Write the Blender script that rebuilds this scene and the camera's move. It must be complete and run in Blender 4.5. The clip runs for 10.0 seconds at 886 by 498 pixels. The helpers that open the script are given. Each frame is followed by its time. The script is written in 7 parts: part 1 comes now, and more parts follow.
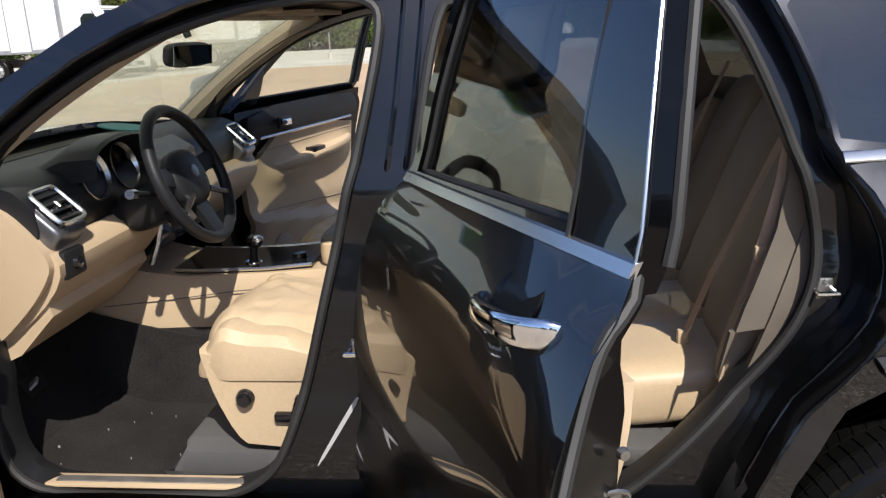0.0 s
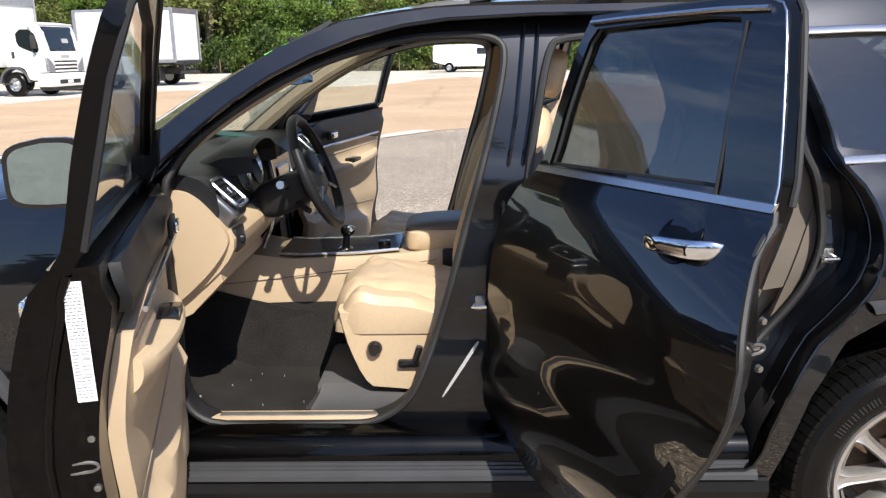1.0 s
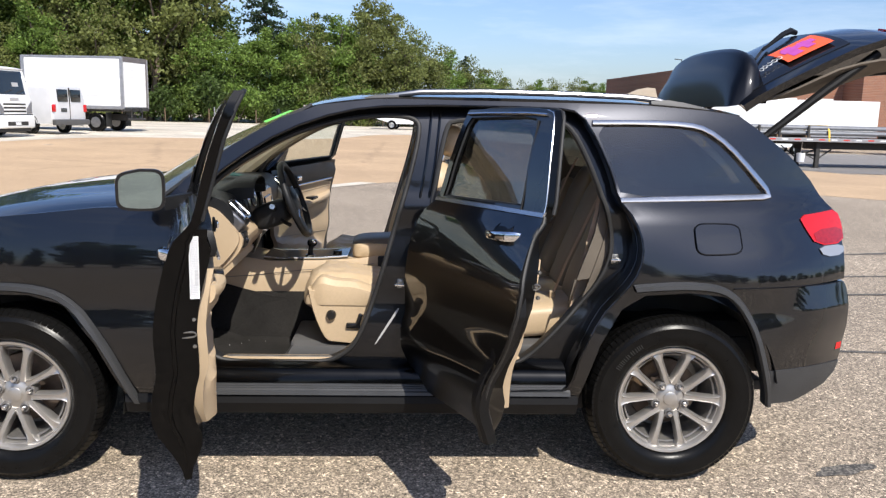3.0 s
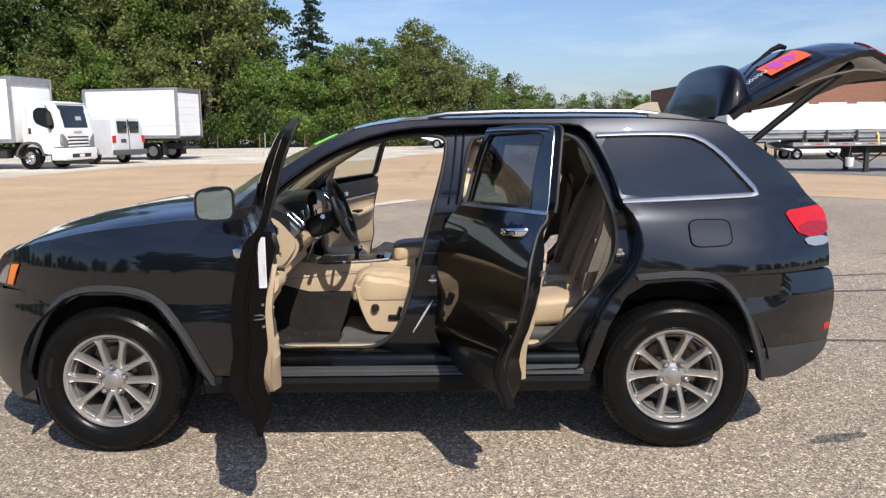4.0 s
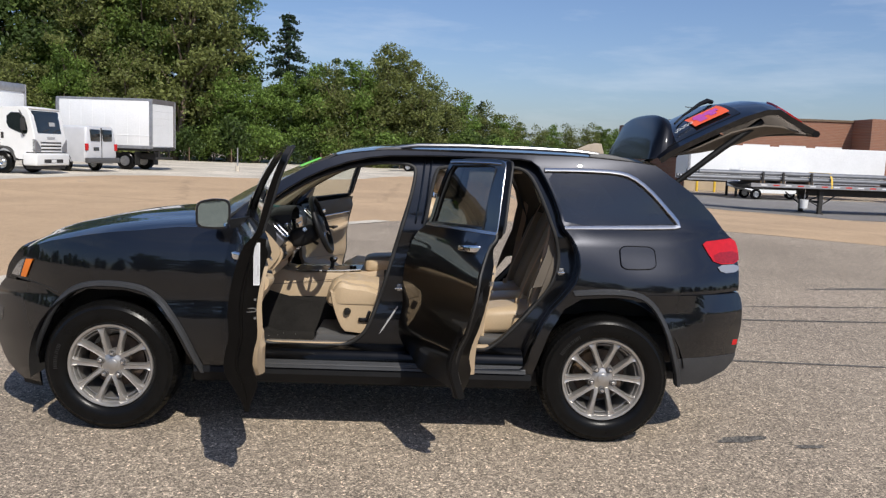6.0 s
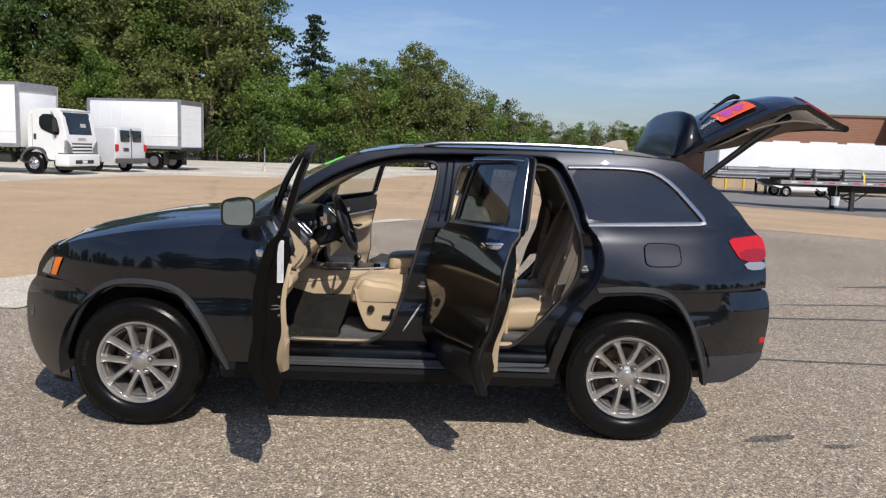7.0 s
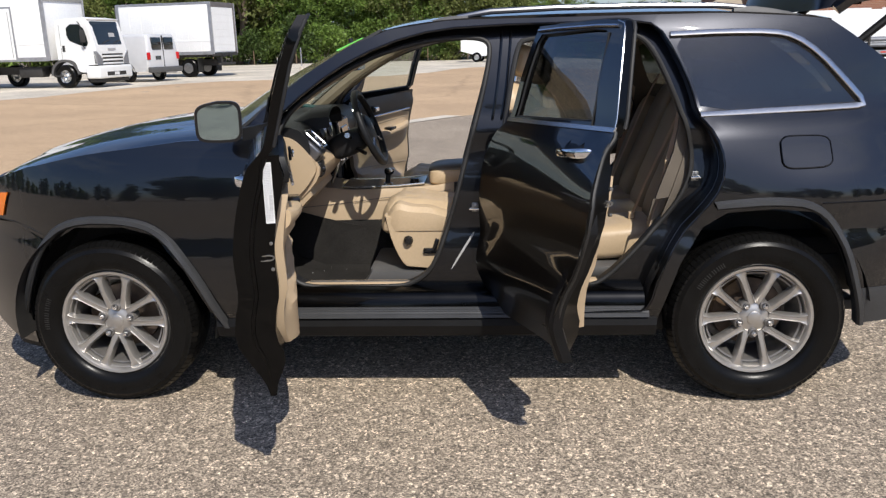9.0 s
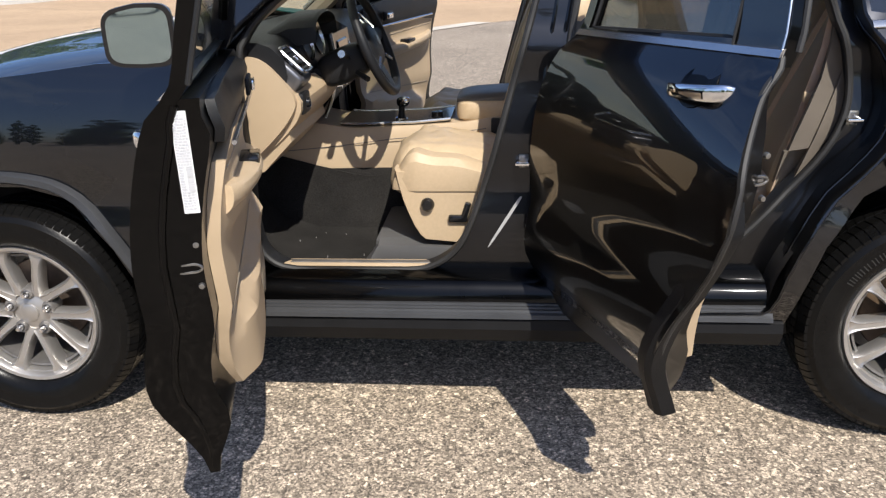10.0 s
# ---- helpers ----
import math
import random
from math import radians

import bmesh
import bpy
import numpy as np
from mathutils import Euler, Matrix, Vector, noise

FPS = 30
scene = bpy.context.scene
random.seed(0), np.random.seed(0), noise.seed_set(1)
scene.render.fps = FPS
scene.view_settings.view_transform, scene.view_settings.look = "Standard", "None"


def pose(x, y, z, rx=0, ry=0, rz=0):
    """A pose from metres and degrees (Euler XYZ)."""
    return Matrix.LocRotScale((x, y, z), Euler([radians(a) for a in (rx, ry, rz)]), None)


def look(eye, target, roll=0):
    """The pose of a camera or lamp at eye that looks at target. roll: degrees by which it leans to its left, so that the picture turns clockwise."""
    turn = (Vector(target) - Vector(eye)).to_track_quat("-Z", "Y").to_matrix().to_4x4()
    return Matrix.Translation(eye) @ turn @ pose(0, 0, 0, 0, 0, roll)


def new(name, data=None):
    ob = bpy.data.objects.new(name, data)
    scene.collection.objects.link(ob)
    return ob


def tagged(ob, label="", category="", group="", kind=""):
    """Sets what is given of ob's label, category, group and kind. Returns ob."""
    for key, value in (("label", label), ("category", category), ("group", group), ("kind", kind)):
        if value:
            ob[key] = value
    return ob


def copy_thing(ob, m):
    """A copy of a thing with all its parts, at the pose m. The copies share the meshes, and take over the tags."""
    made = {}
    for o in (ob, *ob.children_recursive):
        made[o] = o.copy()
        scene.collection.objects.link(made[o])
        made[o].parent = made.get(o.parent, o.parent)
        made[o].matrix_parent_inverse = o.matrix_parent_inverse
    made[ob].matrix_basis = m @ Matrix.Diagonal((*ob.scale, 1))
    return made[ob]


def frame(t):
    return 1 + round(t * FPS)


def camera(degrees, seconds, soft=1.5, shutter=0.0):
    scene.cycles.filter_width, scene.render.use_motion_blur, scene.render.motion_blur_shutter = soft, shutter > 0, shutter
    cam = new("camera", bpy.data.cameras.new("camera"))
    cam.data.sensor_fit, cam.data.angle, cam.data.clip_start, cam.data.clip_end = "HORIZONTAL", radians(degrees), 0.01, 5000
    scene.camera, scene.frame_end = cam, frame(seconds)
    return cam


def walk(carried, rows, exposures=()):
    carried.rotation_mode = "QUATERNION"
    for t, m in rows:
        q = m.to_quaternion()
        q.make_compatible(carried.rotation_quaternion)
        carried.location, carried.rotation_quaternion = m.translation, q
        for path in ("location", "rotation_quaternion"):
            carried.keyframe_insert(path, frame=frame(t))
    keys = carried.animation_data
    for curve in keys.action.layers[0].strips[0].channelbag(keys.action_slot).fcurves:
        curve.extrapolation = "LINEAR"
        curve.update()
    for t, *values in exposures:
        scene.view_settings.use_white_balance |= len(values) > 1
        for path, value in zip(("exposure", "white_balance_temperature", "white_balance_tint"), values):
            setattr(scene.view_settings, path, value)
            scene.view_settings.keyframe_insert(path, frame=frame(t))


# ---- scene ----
cam = camera(57.9, 10.0, 1.3)
PATH = [
    (0, (0.614, -2.382, 1.559), (0.382, -0.47, 1.021), -2.8),
    (0.5, (0.403, -2.704, 1.585), (0.282, -0.774, 1.076), -1.5),
    (1, (0.175, -2.962, 1.585), (0.124, -1.021, 1.104), -1.0),
    (1.5, (-0.017, -3.194, 1.601), (0.013, -1.246, 1.152), -0.6),
    (2, (-0.001, -3.605, 1.635), (0.105, -1.649, 1.231), 1.5),
    (2.5, (0.14, -3.96, 1.625), (0.282, -1.999, 1.256), 2.4),
    (2.7, (0.193, -4.096, 1.64), (0.323, -2.133, 1.278), 2.2),
    (3.8, (0.267, -4.806, 1.678), (0.284, -2.829, 1.377), -1.0),
    (4, (0.316, -4.894, 1.67), (0.295, -2.917, 1.368), -0.7),
    (4.5, (0.377, -5.159, 1.683), (0.321, -3.181, 1.389), -0.2),
    (5, (0.361, -5.361, 1.694), (0.372, -3.378, 1.438), 0.0),
    (5.2, (0.362, -5.474, 1.699), (0.397, -3.488, 1.46), 0.7),
    (6.3, (0.32, -5.551, 1.709), (0.367, -3.566, 1.465), 2.6),
    (6.5, (0.343, -5.562, 1.704), (0.367, -3.577, 1.461), 2.5),
    (7, (0.345, -5.541, 1.702), (0.341, -3.556, 1.454), 1.8),
    (7.5, (0.349, -5.455, 1.693), (0.329, -3.476, 1.405), 0.7),
    (8, (0.347, -5.171, 1.647), (0.193, -3.21, 1.287), -0.7),
    (8.5, (0.336, -4.772, 1.597), (0.143, -2.832, 1.149), -0.6),
    (9, (0.297, -4.326, 1.615), (0.174, -2.394, 1.112), -1.5),
    (9.5, (0.276, -3.774, 1.569), (0.145, -1.867, 0.981), -2.5),
    (10, (0.205, -3.228, 1.529), (0.019, -1.369, 0.815), -1.7),
]
walk(cam, [(t, look(eye, target, roll)) for t, eye, target, roll in PATH],
     exposures=[(0, 0.58), (0.5, 0.80), (1, 0.78), (1.5, 0.74), (2, 0.63), (2.5, 0.55), (4, 0.32), (4.5, 0.04), (5, -0.06), (6.5, 0.0), (8, 0.0), (9, 0.15), (9.5, 0.40), (10, 0.53)])

from mathutils.geometry import delaunay_2d_cdt

# ---- world, sun, exposure ----
SUN_TO = Vector((0.262, -0.60, 0.755)).normalized()
SUN_EL = math.asin(SUN_TO.z)
SUN_AZ = math.atan2(SUN_TO.x, SUN_TO.y)
world = bpy.data.worlds.new("sky")
scene.world = world
world.use_nodes = True
wn, wl = world.node_tree.nodes, world.node_tree.links
sky = wn.new("ShaderNodeTexSky")
sky.sky_type, sky.sun_disc = "NISHITA", False
sky.sun_elevation, sky.sun_rotation = SUN_EL, SUN_AZ
sky.air_density, sky.dust_density, sky.ozone_density = 1.0, 1.1, 3.0
# thin high cloud streaks laid over the clear sky
wtc = wn.new("ShaderNodeTexCoord")
wmap = wn.new("ShaderNodeMapping")
wmap.inputs["Scale"].default_value = (1.2, 1.2, 7.0)
wmap.inputs["Rotation"].default_value = (0.12, 0.05, 0.4)
wnoise = wn.new("ShaderNodeTexNoise")
wnoise.inputs["Scale"].default_value = 2.2
wnoise.inputs["Detail"].default_value = 6.0
wnoise.inputs["Roughness"].default_value = 0.62
wramp = wn.new("ShaderNodeValToRGB")
wramp.color_ramp.elements[0].position, wramp.color_ramp.elements[0].color = 0.50, (0, 0, 0, 1)
wramp.color_ramp.elements[1].position, wramp.color_ramp.elements[1].color = 0.80, (0.45, 0.45, 0.45, 1)
wmix = wn.new("ShaderNodeMixRGB")
wmix.inputs["Color2"].default_value = (7.5, 8.2, 9.2, 1)
wl.new(wtc.outputs["Generated"], wmap.inputs["Vector"])
wl.new(wmap.outputs["Vector"], wnoise.inputs["Vector"])
wl.new(wnoise.outputs["Fac"], wramp.inputs["Fac"])
wl.new(wramp.outputs["Color"], wmix.inputs["Fac"])
wtint = wn.new("ShaderNodeMixRGB")
wtint.blend_type = "MULTIPLY"
wtint.inputs["Fac"].default_value = 1.0
wtint.inputs["Color2"].default_value = (0.91, 0.96, 1.13, 1)
wl.new(sky.outputs["Color"], wtint.inputs["Color1"])
wl.new(wtint.outputs["Color"], wmix.inputs["Color1"])
wbg = wn["Background"]
wbg.inputs["Strength"].default_value = 0.102
wl.new(wmix.outputs["Color"], wbg.inputs["Color"])

sun = new("sun", bpy.data.lights.new("sun", "SUN"))
sun.data.energy, sun.data.angle, sun.data.color = 4.2, radians(0.53), (1.0, 0.95, 0.87)
sun.matrix_world = look(Vector((0, 0, 30)) + SUN_TO * 10, (0, 0, 30))


# ---- materials ----
def mat(name, color, rough=0.5, metal=0.0, coat=0.0, coat_rough=0.03, vary=0.0, vscale=8.0, bump=0.0, bscale=200.0,
        spec=0.5, fine=0.0, fscale=60.0, random_obj=0.0, island=0.0, rvary=0.0, coat_ior=1.5):
    m = bpy.data.materials.new(name)
    m.use_nodes = True
    n, l = m.node_tree.nodes, m.node_tree.links
    b = n["Principled BSDF"]
    b.inputs["Base Color"].default_value = (*color, 1)
    b.inputs["Roughness"].default_value = rough
    b.inputs["Metallic"].default_value = metal
    b.inputs["Specular IOR Level"].default_value = spec
    b.inputs["Coat Weight"].default_value = coat
    b.inputs["Coat Roughness"].default_value = coat_rough
    b.inputs["Coat IOR"].default_value = coat_ior
    tc = n.new("ShaderNodeTexCoord")
    factor = None

    def noise_tex(scale, detail=4.0):
        t = n.new("ShaderNodeTexNoise")
        t.inputs["Scale"].default_value, t.inputs["Detail"].default_value = scale, detail
        l.new(tc.outputs["Object"], t.inputs["Vector"])
        return t.outputs["Fac"]

    def spread(src, amount, centre=0.5):
        mr = n.new("ShaderNodeMapRange")
        mr.inputs["From Min"].default_value, mr.inputs["From Max"].default_value = centre - 0.3, centre + 0.3
        mr.inputs["To Min"].default_value, mr.inputs["To Max"].default_value = 1 - amount, 1 + amount
        mr.clamp = True
        l.new(src, mr.inputs["Value"])
        return mr.outputs["Result"]

    def times(a, c):
        if a is None:
            return c
        mm = n.new("ShaderNodeMath")
        mm.operation = "MULTIPLY"
        l.new(a, mm.inputs[0]), l.new(c, mm.inputs[1])
        return mm.outputs[0]
    if vary:
        factor = times(factor, spread(noise_tex(vscale), vary))
    if fine:
        factor = times(factor, spread(noise_tex(fscale, 2.0), fine))
    if random_obj:
        oi = n.new("ShaderNodeObjectInfo")
        mr = n.new("ShaderNodeMapRange")
        mr.inputs["To Min"].default_value, mr.inputs["To Max"].default_value = 1 - random_obj, 1 + random_obj
        l.new(oi.outputs["Random"], mr.inputs["Value"])
        factor = times(factor, mr.outputs["Result"])
    if island:
        g = n.new("ShaderNodeNewGeometry")
        mr = n.new("ShaderNodeMapRange")
        mr.inputs["To Min"].default_value, mr.inputs["To Max"].default_value = 1 - island, 1 + island
        l.new(g.outputs["Random Per Island"], mr.inputs["Value"])
        factor = times(factor, mr.outputs["Result"])
    if factor is not None:
        vm = n.new("ShaderNodeVectorMath")
        vm.operation = "SCALE"
        vm.inputs[0].default_value = color
        l.new(factor, vm.inputs["Scale"])
        l.new(vm.outputs["Vector"], b.inputs["Base Color"])
    if rvary:
        mr = n.new("ShaderNodeMapRange")
        mr.inputs["From Min"].default_value, mr.inputs["From Max"].default_value = 0.3, 0.7
        mr.inputs["To Min"].default_value, mr.inputs["To Max"].default_value = max(0.02, rough - rvary), rough + rvary
        l.new(noise_tex(vscale * 0.7), mr.inputs["Value"])
        l.new(mr.outputs["Result"], b.inputs["Roughness"])
    if bump:
        bp = n.new("ShaderNodeBump")
        bp.inputs["Strength"].default_value, bp.inputs["Distance"].default_value = bump, 0.002
        l.new(noise_tex(bscale, 3.0), bp.inputs["Height"])
        l.new(bp.outputs["Normal"], b.inputs["Normal"])
    return m


def glass_mat(name, tint, gloss=1.0, face=0.085, rough=0.0):
    m = bpy.data.materials.new(name)
    m.use_nodes = True
    n, l = m.node_tree.nodes, m.node_tree.links
    n.remove(n["Principled BSDF"])
    tr, gl, fr, mx = (n.new("ShaderNodeBsdfTransparent"), n.new("ShaderNodeBsdfGlossy"), n.new("ShaderNodeLayerWeight"), n.new("ShaderNodeMixShader"))
    tr.inputs["Color"].default_value = (*tint, 1)
    gl.inputs["Roughness"].default_value = rough
    gl.inputs["Color"].default_value = (gloss, gloss, gloss, 1)
    pw, mr = n.new("ShaderNodeMath"), n.new("ShaderNodeMapRange")
    pw.operation = "POWER"
    pw.inputs[1].default_value = 5.0
    mr.inputs["To Min"].default_value, mr.inputs["To Max"].default_value = face, 1.0
    fr.inputs["Blend"].default_value = 0.5
    l.new(fr.outputs["Facing"], pw.inputs[0])
    l.new(pw.outputs[0], mr.inputs["Value"])
    l.new(mr.outputs[0], mx.inputs["Fac"])
    l.new(tr.outputs[0], mx.inputs[1]), l.new(gl.outputs[0], mx.inputs[2])
    l.new(mx.outputs[0], n["Material Output"].inputs["Surface"])
    return m


PAINT = mat("black_pearl_paint", (0.0185, 0.0192, 0.0222), 0.35, 1.0, 0.55, 0.012, vary=0.12, vscale=3, spec=0.0, coat_ior=1.7)
PAINTS = mat("black_spoiler_paint", (0.012, 0.0125, 0.015), 0.5, 1.0, 0.5, 0.10, vary=0.2, vscale=3, spec=0.3, coat_ior=1.5)


def angled_coat(m, low, rise):
    """Clear coat that gains gloss towards glancing angles."""
    n, l = m.node_tree.nodes, m.node_tree.links
    lw, ma = n.new("ShaderNodeLayerWeight"), n.new("ShaderNodeMath")
    lw.inputs["Blend"].default_value = 0.5
    ma.operation, ma.use_clamp = "MULTIPLY_ADD", True
    ma.inputs[1].default_value, ma.inputs[2].default_value = rise, low
    l.new(lw.outputs["Facing"], ma.inputs[0])
    l.new(ma.outputs[0], n["Principled BSDF"].inputs["Coat Weight"])


angled_coat(PAINT, 0.62, 1.2)
JAMB = mat("black_jamb_paint", (0.0185, 0.0192, 0.0222), 0.40, 1.0, 0.8, 0.03, vary=0.1, vscale=3, spec=0.0, coat_ior=1.5)
SHUT = mat("black_shut_face_paint", (0.006, 0.0061, 0.0066), 0.40, 1.0, 0.38, 0.05, vary=0.25, vscale=9, spec=0.0, coat_ior=1.5)
TRIM = mat("black_plastic", (0.0085, 0.0085, 0.009), 0.5, spec=0.16, vary=0.25, vscale=10, bump=0.25, bscale=500)
FLARE = mat("grey_cladding_plastic", (0.035, 0.036, 0.038), 0.42, spec=0.5, vary=0.2, vscale=7, bump=0.3, bscale=700)
RUBBER = mat("seal_rubber", (0.012, 0.012, 0.012), 0.6, vary=0.3, vscale=14)
SEALG = mat("grey_seal", (0.019, 0.0185, 0.018), 0.6, vary=0.2, vscale=14)
CHROME = mat("chrome", (0.83, 0.84, 0.86), 0.07, 1.0, vary=0.05)
BRIGHT = mat("satin_bright_trim", (0.62, 0.63, 0.65), 0.27, 1.0, vary=0.06, vscale=14)
LATCHM = mat("worn_latch_steel", (0.34, 0.33, 0.31), 0.42, 1.0, vary=0.3, vscale=40)
RAILM = mat("satin_roof_rail", (0.38, 0.375, 0.37), 0.30, 1.0)
STEEL = mat("steel", (0.55, 0.55, 0.55), 0.3, 1.0, vary=0.2)
DISC = mat("worn_brake_disc", (0.10, 0.075, 0.06), 0.5, 0.5, vary=0.4, vscale=25)
RUST = mat("rusty_brake_iron", (0.13, 0.085, 0.05), 0.7, 0.4, vary=0.5, vscale=30)
BEIGE = mat("beige_leather", (0.51, 0.385, 0.245), 0.42, vary=0.10, vscale=5, bump=0.25, bscale=260, fine=0.05, fscale=90)
BEIGEP = mat("beige_plastic", (0.47, 0.355, 0.23), 0.5, vary=0.07, vscale=6, bump=0.25, bscale=500)
# Beige leather darkened for the rear bench's shade; seams and speaker covers share it.
SEATR = mat("shade_darkened_leather", (0.30, 0.25, 0.185), 0.5, vary=0.12, vscale=5, bump=0.25, bscale=260)
# Greige lining darkened in colour for the shade inside tailgate and rear cabin.
CLOTHD = mat("shade_darkened_lining", (0.12, 0.10, 0.078), 0.85, vary=0.15, vscale=12, bump=0.3, bscale=500)
CLOTH = mat("greige_headliner", (0.40, 0.33, 0.25), 0.9, vary=0.1, vscale=20, bump=0.3, bscale=600)
BLACKL = mat("black_soft_plastic", (0.014, 0.0145, 0.016), 0.45, spec=0.25, vary=0.2, vscale=9, bump=0.3, bscale=400)
GLOSSB = mat("gloss_black", (0.008, 0.008, 0.009), 0.12, vary=0.2)
CARPET = mat("dark_carpet", (0.024, 0.0225, 0.021), 0.95, spec=0.1, vary=0.4, vscale=5, bump=0.8, bscale=350, fine=0.4, fscale=220)
GREYP = mat("dark_grey_plastic", (0.085, 0.083, 0.082), 0.55, vary=0.15, bump=0.3, bscale=400)
TYRE = mat("tyre_rubber", (0.0055, 0.0054, 0.0053), 0.27, spec=0.16, vary=0.3, vscale=12, bump=0.2, bscale=150)
TYREL = mat("sidewall_lettering", (0.020, 0.020, 0.020), 0.35)
ALLOY = mat("silver_alloy", (0.50, 0.48, 0.455), 0.36, 0.8, vary=0.08, vscale=20, rvary=0.06)
ALLOYD = mat("alloy_barrel", (0.21, 0.20, 0.19), 0.45, 0.6, vary=0.3, vscale=20)
RED = mat("red_lens", (0.50, 0.008, 0.010), 0.2, 0.0, 0.25, 0.02, vary=0.15, vscale=40)
AMBER = mat("amber_lens", (0.85, 0.20, 0.015), 0.12, 0.0, 0.6)
LAMPD = mat("smoked_headlight_lens", (0.05, 0.052, 0.055), 0.08, 0.3, 0.8)
CLEAR = mat("clear_lens", (0.34, 0.35, 0.37), 0.1, 0.35, 0.8)
BELT = mat("tan_seat_belt", (0.48, 0.35, 0.25), 0.75, vary=0.15, bump=0.6, bscale=900)
WHITE = mat("white_label", (0.75, 0.75, 0.74), 0.5, vary=0.06, vscale=30)
PRINT = mat("pale_grey_print", (0.57, 0.57, 0.57), 0.6)
GREYT = mat("grey_print", (0.42, 0.42, 0.42), 0.6)
BLACKT = mat("black_print", (0.02, 0.02, 0.02), 0.6)
GREEN = mat("fluorescent_green_tag", (0.22, 0.80, 0.10), 0.5, vary=0.1)
ORANGE = mat("orange_sticker", (0.95, 0.13, 0.04), 0.5, vary=0.08)
PINKV = mat("magenta_print", (0.55, 0.09, 0.42), 0.5)
MIRROR = mat("mirror_glass", (0.34, 0.44, 0.47), 0.03, 1.0)
CLEARG = glass_mat("clear_glass", (0.90, 0.93, 0.90))
WSG = glass_mat("windscreen_glass", (0.92, 0.94, 0.88))


def dusty(m, color, share):
    """A thin film of dust on a pane, which scatters sunlight through it."""
    n, l = m.node_tree.nodes, m.node_tree.links
    out = n["Material Output"].inputs["Surface"]
    clean = out.links[0].from_socket
    film, mix, spots, level = n.new("ShaderNodeBsdfTranslucent"), n.new("ShaderNodeMixShader"), n.new("ShaderNodeTexNoise"), n.new("ShaderNodeMapRange")
    film.inputs["Color"].default_value = (*color, 1)
    spots.inputs["Scale"].default_value, spots.inputs["Detail"].default_value = 5.0, 5.0
    level.inputs["From Min"].default_value, level.inputs["From Max"].default_value = 0.3, 0.7
    level.inputs["To Min"].default_value, level.inputs["To Max"].default_value = share * 0.7, share * 1.3
    l.new(spots.outputs["Fac"], level.inputs["Value"]), l.new(level.outputs[0], mix.inputs["Fac"])
    l.new(clean, mix.inputs[1]), l.new(film.outputs[0], mix.inputs[2])
    l.new(mix.outputs[0], out)


dusty(WSG, (0.86, 0.80, 0.58), 0.26)
TINT = glass_mat("privacy_glass", (0.26, 0.28, 0.28), face=0.085)
TINTD = glass_mat("door_privacy_glass", (0.34, 0.35, 0.34), face=0.11)
TRUCKW = mat("white_truck_paint", (0.80, 0.80, 0.78), 0.35, 0.0, 0.3, vary=0.05, vscale=2, fine=0.04, fscale=30)
BOXW = mat("white_box_panel", (0.82, 0.82, 0.81), 0.45, vary=0.05, vscale=1.2, fine=0.05, fscale=14)
VANG = mat("silver_van_paint", (0.62, 0.62, 0.63), 0.38, 0.1, 0.4, vary=0.08, vscale=2)
ALUM = mat("dull_aluminium", (0.42, 0.42, 0.43), 0.45, 0.7, vary=0.2, vscale=6)
CHASSIS = mat("dark_chassis", (0.03, 0.028, 0.026), 0.7, vary=0.3)
DARKG = mat("dark_window", (0.015, 0.02, 0.022), 0.06, 0.0, 0.6)
POSTM = mat("dull_grey_post", (0.17, 0.155, 0.15), 0.6, 0.3, vary=0.3, vscale=3)
WOODT = mat("weathered_deck_wood", (0.16, 0.11, 0.07), 0.85, vary=0.35, vscale=6)
PIPE = mat("grey_pipe", (0.19, 0.20, 0.22), 0.5, 0.3, vary=0.2, vscale=3)
REDP = mat("red_reflective_tape", (0.6, 0.05, 0.04), 0.5, vary=0.1)
YELLOW = mat("yellow_paint", (0.75, 0.48, 0.04), 0.55, vary=0.15, vscale=3)
BARK = mat("bark", (0.13, 0.10, 0.075), 0.9, vary=0.4, vscale=3, bump=0.8, bscale=30)


def leaf_mat(name, color):
    """Leaves: lit from both sides, each spray a little different."""
    m = mat(name, color, 0.5, island=0.5, vary=0.3, vscale=0.35, spec=0.3)
    n, l = m.node_tree.nodes, m.node_tree.links
    b = n["Principled BSDF"]
    tl, mx = n.new("ShaderNodeBsdfTranslucent"), n.new("ShaderNodeMixShader")
    mx.inputs["Fac"].default_value = 0.45
    l.new(b.inputs["Base Color"].links[0].from_socket, tl.inputs["Color"])
    l.new(b.outputs[0], mx.inputs[1]), l.new(tl.outputs[0], mx.inputs[2])
    l.new(mx.outputs[0], n["Material Output"].inputs["Surface"])
    return m


LEAF = [leaf_mat("leaf_" + nm, c) for nm, c in
        (("mid", (0.135, 0.195, 0.045)), ("olive", (0.190, 0.215, 0.068)), ("deep", (0.085, 0.130, 0.036)), ("fresh", (0.175, 0.260, 0.058)), ("needle", (0.045, 0.075, 0.038)))]


# ---- mesh helpers ----
def ease(t):
    t = min(1.0, max(0.0, t))
    return t * t * (3 - 2 * t)


def finish(ob, sharp=32):
    me = ob.data
    me.polygons.foreach_set("use_smooth", [True] * len(me.polygons))
    if sharp:
        me.set_sharp_from_angle(angle=radians(sharp))
    me.update()
    return ob


